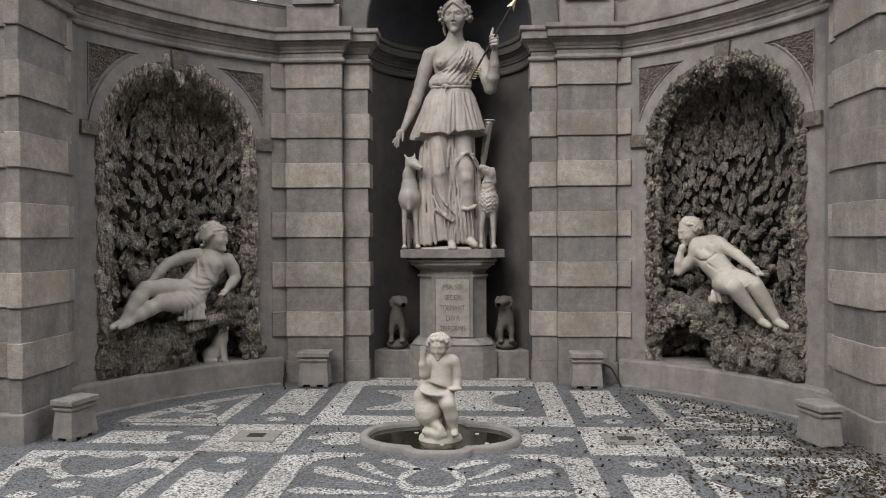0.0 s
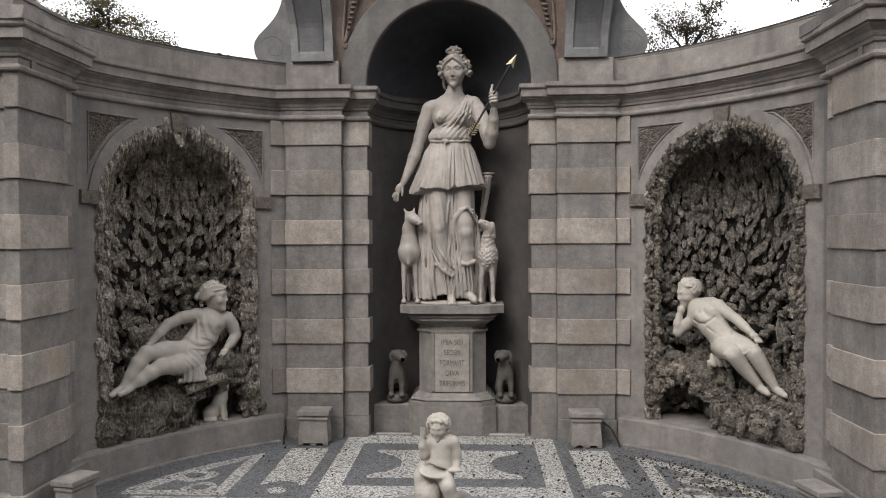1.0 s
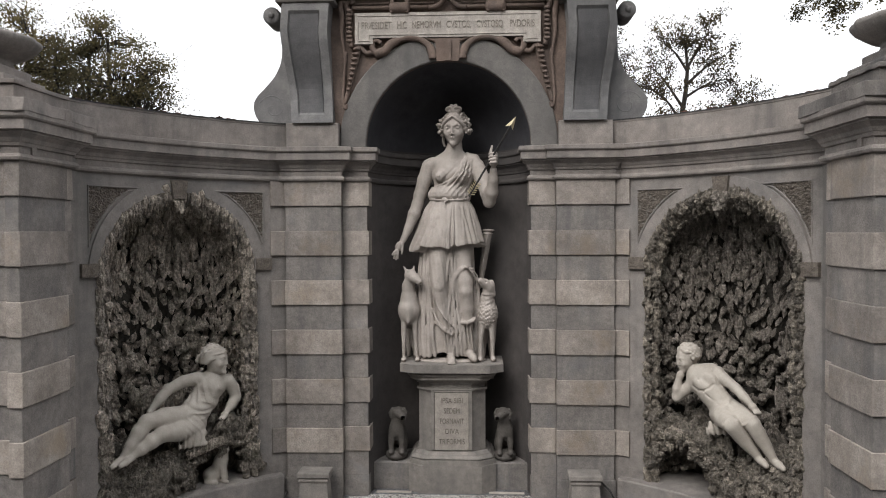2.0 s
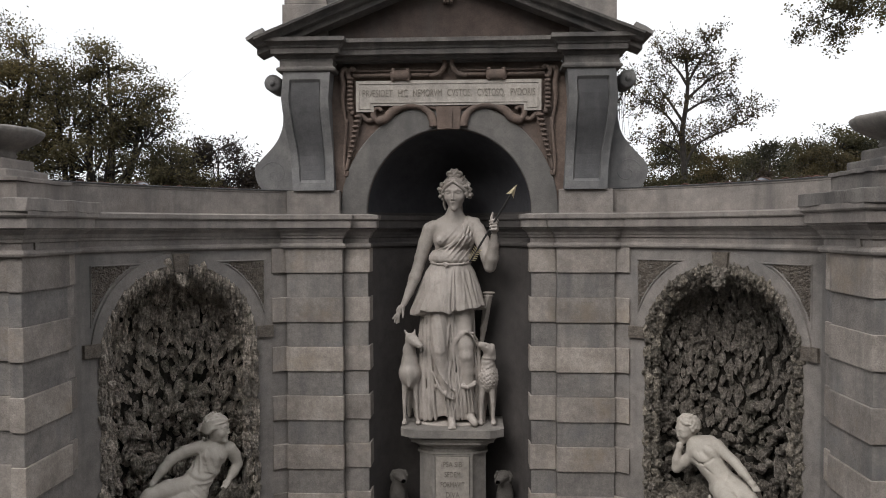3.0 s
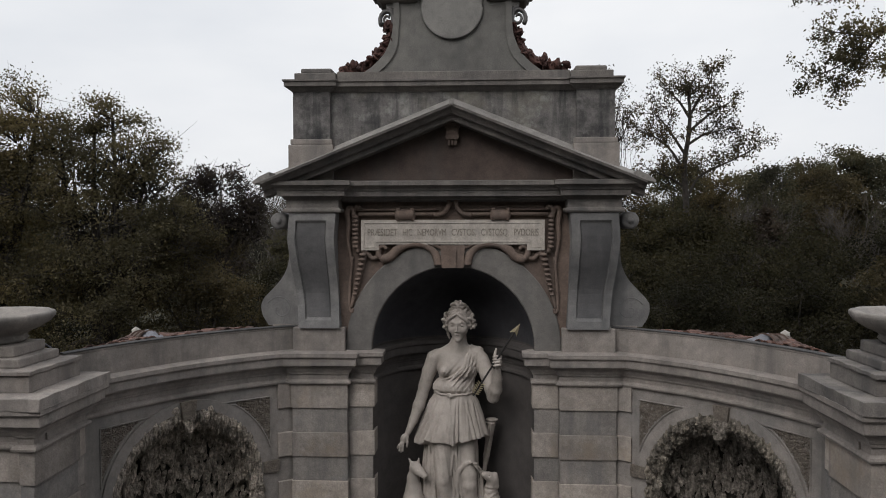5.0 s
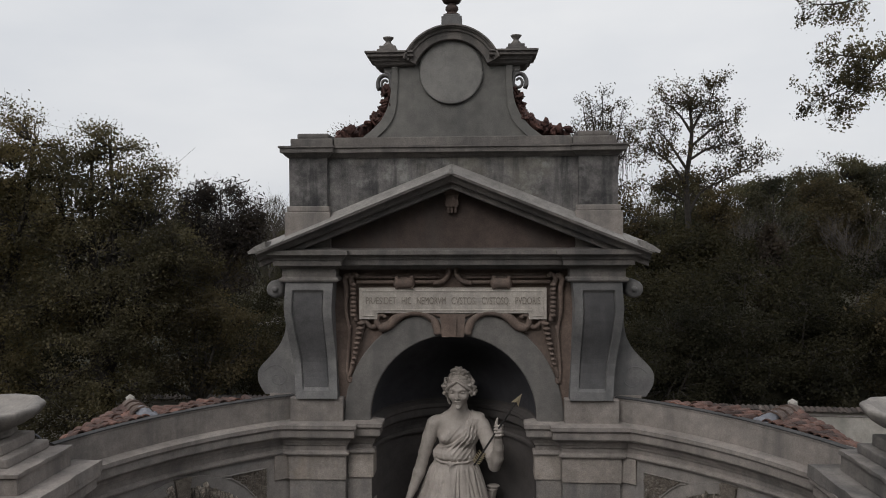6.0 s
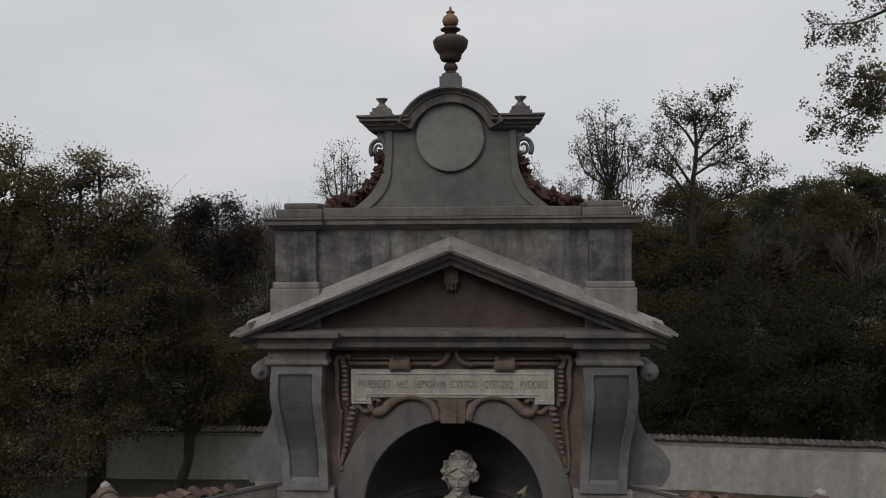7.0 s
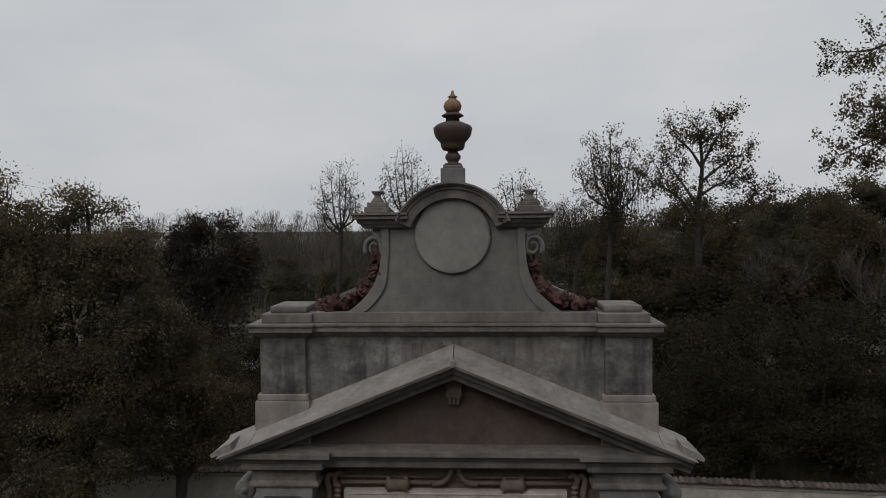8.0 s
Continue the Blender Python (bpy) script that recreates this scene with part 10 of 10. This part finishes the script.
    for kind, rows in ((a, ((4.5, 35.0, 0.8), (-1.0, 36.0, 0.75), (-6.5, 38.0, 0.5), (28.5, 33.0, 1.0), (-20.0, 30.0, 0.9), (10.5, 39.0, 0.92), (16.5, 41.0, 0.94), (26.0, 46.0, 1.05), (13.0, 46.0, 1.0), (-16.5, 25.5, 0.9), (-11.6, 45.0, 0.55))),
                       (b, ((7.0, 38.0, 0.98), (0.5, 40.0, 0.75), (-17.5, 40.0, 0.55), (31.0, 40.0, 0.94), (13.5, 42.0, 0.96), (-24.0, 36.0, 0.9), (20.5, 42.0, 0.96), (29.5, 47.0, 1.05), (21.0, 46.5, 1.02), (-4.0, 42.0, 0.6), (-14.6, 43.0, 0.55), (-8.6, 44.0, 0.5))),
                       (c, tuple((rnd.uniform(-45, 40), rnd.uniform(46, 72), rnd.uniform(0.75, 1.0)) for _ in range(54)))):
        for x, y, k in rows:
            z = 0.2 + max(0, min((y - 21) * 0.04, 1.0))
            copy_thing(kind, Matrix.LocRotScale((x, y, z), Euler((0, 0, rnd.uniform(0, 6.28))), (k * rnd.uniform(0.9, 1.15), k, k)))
    for x, y, k in ((13.7, 35.0, 0.92), (-9.2, 47.0, 0.95), (-10.6, 50.0, 1.0), (-8.0, 52.0, 0.9), (18.8, 36.5, 0.9)):
        copy_thing(c, Matrix.LocRotScale((x, y, 0.4), Euler((0, 0, rnd.uniform(0, 6.28))), (k, k, k)))
    # bushes along the foot of the wood and over the wall
    s = lobed_tree("bush", "dense dark green bush behind the boundary wall", (6.2, 23.0, -0.4), [(6.2, 23, 2.5, 1.1, 0.9, 0.7), (5.4, 22.8, 1.6, 1.0, 0.9, 0.8), (7.1, 22.8, 1.6, 1.0, 0.9, 0.8), (6.2, 22.6, 0.9, 1.5, 1.0, 0.8)], DEEP, 0.05, 81, 105, 46, 0.2, 0.1, 0.2, group="bushes behind the wall")
    for x, y, k in ((8.2, 22.6, 1.0), (10.4, 23.2, 1.15), (12.6, 22.5, 1.0), (14.8, 23.2, 1.2), (16.8, 22.4, 1.0), (4.4, 24.0, 0.85), (2.0, 25.0, 0.8), (-0.5, 25.5, 0.8), (-3.0, 25.0, 0.8), (-5.3, 24.2, 0.85), (-7.2, 23.4, 0.8), (-11.0, 23.5, 1.0), (-14.0, 23.0, 1.1), (18.5, 23.0, 1.1),
                    (-8.6, 25.5, 0.95), (-6.4, 26.5, 0.9), (-9.9, 28.0, 1.0), (-7.6, 29.5, 1.05), (-5.6, 29.0, 1.0), (7.4, 25.6, 1.25), (9.6, 26.2, 1.35), (11.9, 25.8, 1.4), (14.2, 26.2, 1.45), (16.6, 26.0, 1.4), (19.2, 26.4, 1.45), (5.6, 26.6, 1.15)):
        copy_thing(s, Matrix.LocRotScale((x, y, -0.3), Euler((0, 0, rnd.uniform(0, 6.28))), (k * 1.1, k, k)))
    lobed_tree("brown_bush", "tall brown-leaved shrub beside the wall", (13.2, 21.0, -0.3), [(13.0, 21, 4.3, 0.9, 0.9, 0.7), (12.2, 21, 3.4, 0.9, 0.9, 0.8), (13.8, 21, 3.2, 1.2, 1.0, 0.9), (12.9, 21, 2.2, 1.5, 1.0, 0.9)], BROWNL, 0.065, 91, 70, 46, 0.18, 0.1, group="bushes behind the wall")
    lobed_tree("ivy_trunk", "narrow dark trunk wrapped in ivy", (11.4, 28.0, 0.1), [(11.3, 28, 5.2, 0.38, 0.4, 0.7), (11.35, 28, 4.0, 0.45, 0.45, 0.9), (11.45, 28, 2.6, 0.6, 0.6, 1.0), (11.5, 28, 1.2, 0.8, 0.8, 1.0)], PURPLE, 0.09, 95, 70, 80, 0.15, 0.18)


build_trees()


# ---- pale path and a house beyond the wood ----
def build_beyond():
    bm = bmesh.new()
    rows = []
    for i in range(9):
        y = 33.5 + 0.8 * i
        x = -11.9 + 0.32 * (y - 33.5) + 0.15 * math.sin(y)
        rows.append([bm.verts.new((x + e, y, ground_z(x, y) + 0.09)) for e in (-0.75, 0.75)])
    for a, b in zip(rows, rows[1:]):
        bm.faces.new((a[0], a[1], b[1], b[0]))
    whole("garden_path", bm, KERB, "pale gravel path climbing through the wood", "path", kind="structure")
    h = thing("house", "far white house with a grey roof beyond the wood", "house", at=(-38.0, 84.0, 0.8))
    part("wall", block(-41.5, -34.5, 82, 88, 0.8, 4.6, 0), LIME, h, "white wall")
    roof = part("roof", slab(bmesh.new(), [(81.6, 4.55), (88.4, 4.55), (85.0, 6.0)], -41.9, -34.1, "x"), CAPST, h, "pale grey gabled roof")
    part("chimney", block(-36.2, -35.6, 84, 84.6, 5.4, 6.6, 0), LIME, roof)
    for x in (-40.0, -38.0, -36.0):
        win = part("window", block(x - 0.5, x + 0.5, 81.93, 82.02, 2.6, 3.9, 0), IRON, h, "dark window")
        part("sill", block(x - 0.6, x + 0.6, 81.85, 82.01, 2.5, 2.59, 0), LIME, win)


build_beyond()


# ---- the wood's far edge ----
def build_far_wood():
    rnd = np.random.default_rng(77)
    crowns, per = 420, 420
    n = crowns * per
    cy = rnd.uniform(52, 120, crowns)
    cx = rnd.uniform(-1.05, 1.05, crowns) * cy
    high = rnd.uniform(5.6, 9.4, crowns) + 0.012 * (cy - 50) - np.where((cx < 0), 0.5, 0.0) + np.where(cx > 8, 0.1, 0.0)
    half = rnd.uniform(1.2, 2.8, crowns)
    pick = np.repeat(np.arange(crowns), per)
    # twigs spread upwards in a rounded crown over a few upright stems
    u = rnd.uniform(0, 1, n) ** 0.75
    spread = np.sqrt(np.clip(np.sin(math.pi * np.clip(u * 0.88 + 0.10, 0, 1)), 0, 1))
    off = rnd.normal(size=n) * 0.5
    x = cx[pick] + off * half[pick] * spread
    y = cy[pick] + rnd.normal(size=n) * 0.5 * half[pick] * spread
    top = high[pick]
    hgt = rnd.uniform(0.4, 1.5, n) * (1.15 - 0.6 * u)
    z = np.maximum(u * top - hgt, 0.0)
    wide = rnd.uniform(0.006, 0.02, n) + 0.10 * (1 - u) ** 2
    sx, sy = (off * 0.55 + rnd.normal(size=n) * 0.25) * hgt, rnd.normal(size=n) * 0.2 * hgt
    v = np.stack([np.stack([x - wide, y, z], 1), np.stack([x + wide, y, z], 1), np.stack([x + sx + 0.008, y + sy, z + hgt], 1), np.stack([x + sx - 0.008, y + sy, z + hgt], 1)], 1).reshape(-1, 3)
    me = bpy.data.meshes.new("far_wood")
    me.from_pydata(v.tolist(), [], np.arange(4 * n).reshape(-1, 4).tolist())
    me.materials.append(TWIG2)
    tagged(new("far_wood", me), "hazy grey-brown bare wood on the horizon", "woods", kind="stuff")


# Distance haze over the bare wood is put into this grey twig colour.
TWIG2 = leafy("haze_greyed_far_twigs", [(0.04, 0.037, 0.036), (0.06, 0.056, 0.053), (0.05, 0.049, 0.044)], 0.9)
build_far_wood()
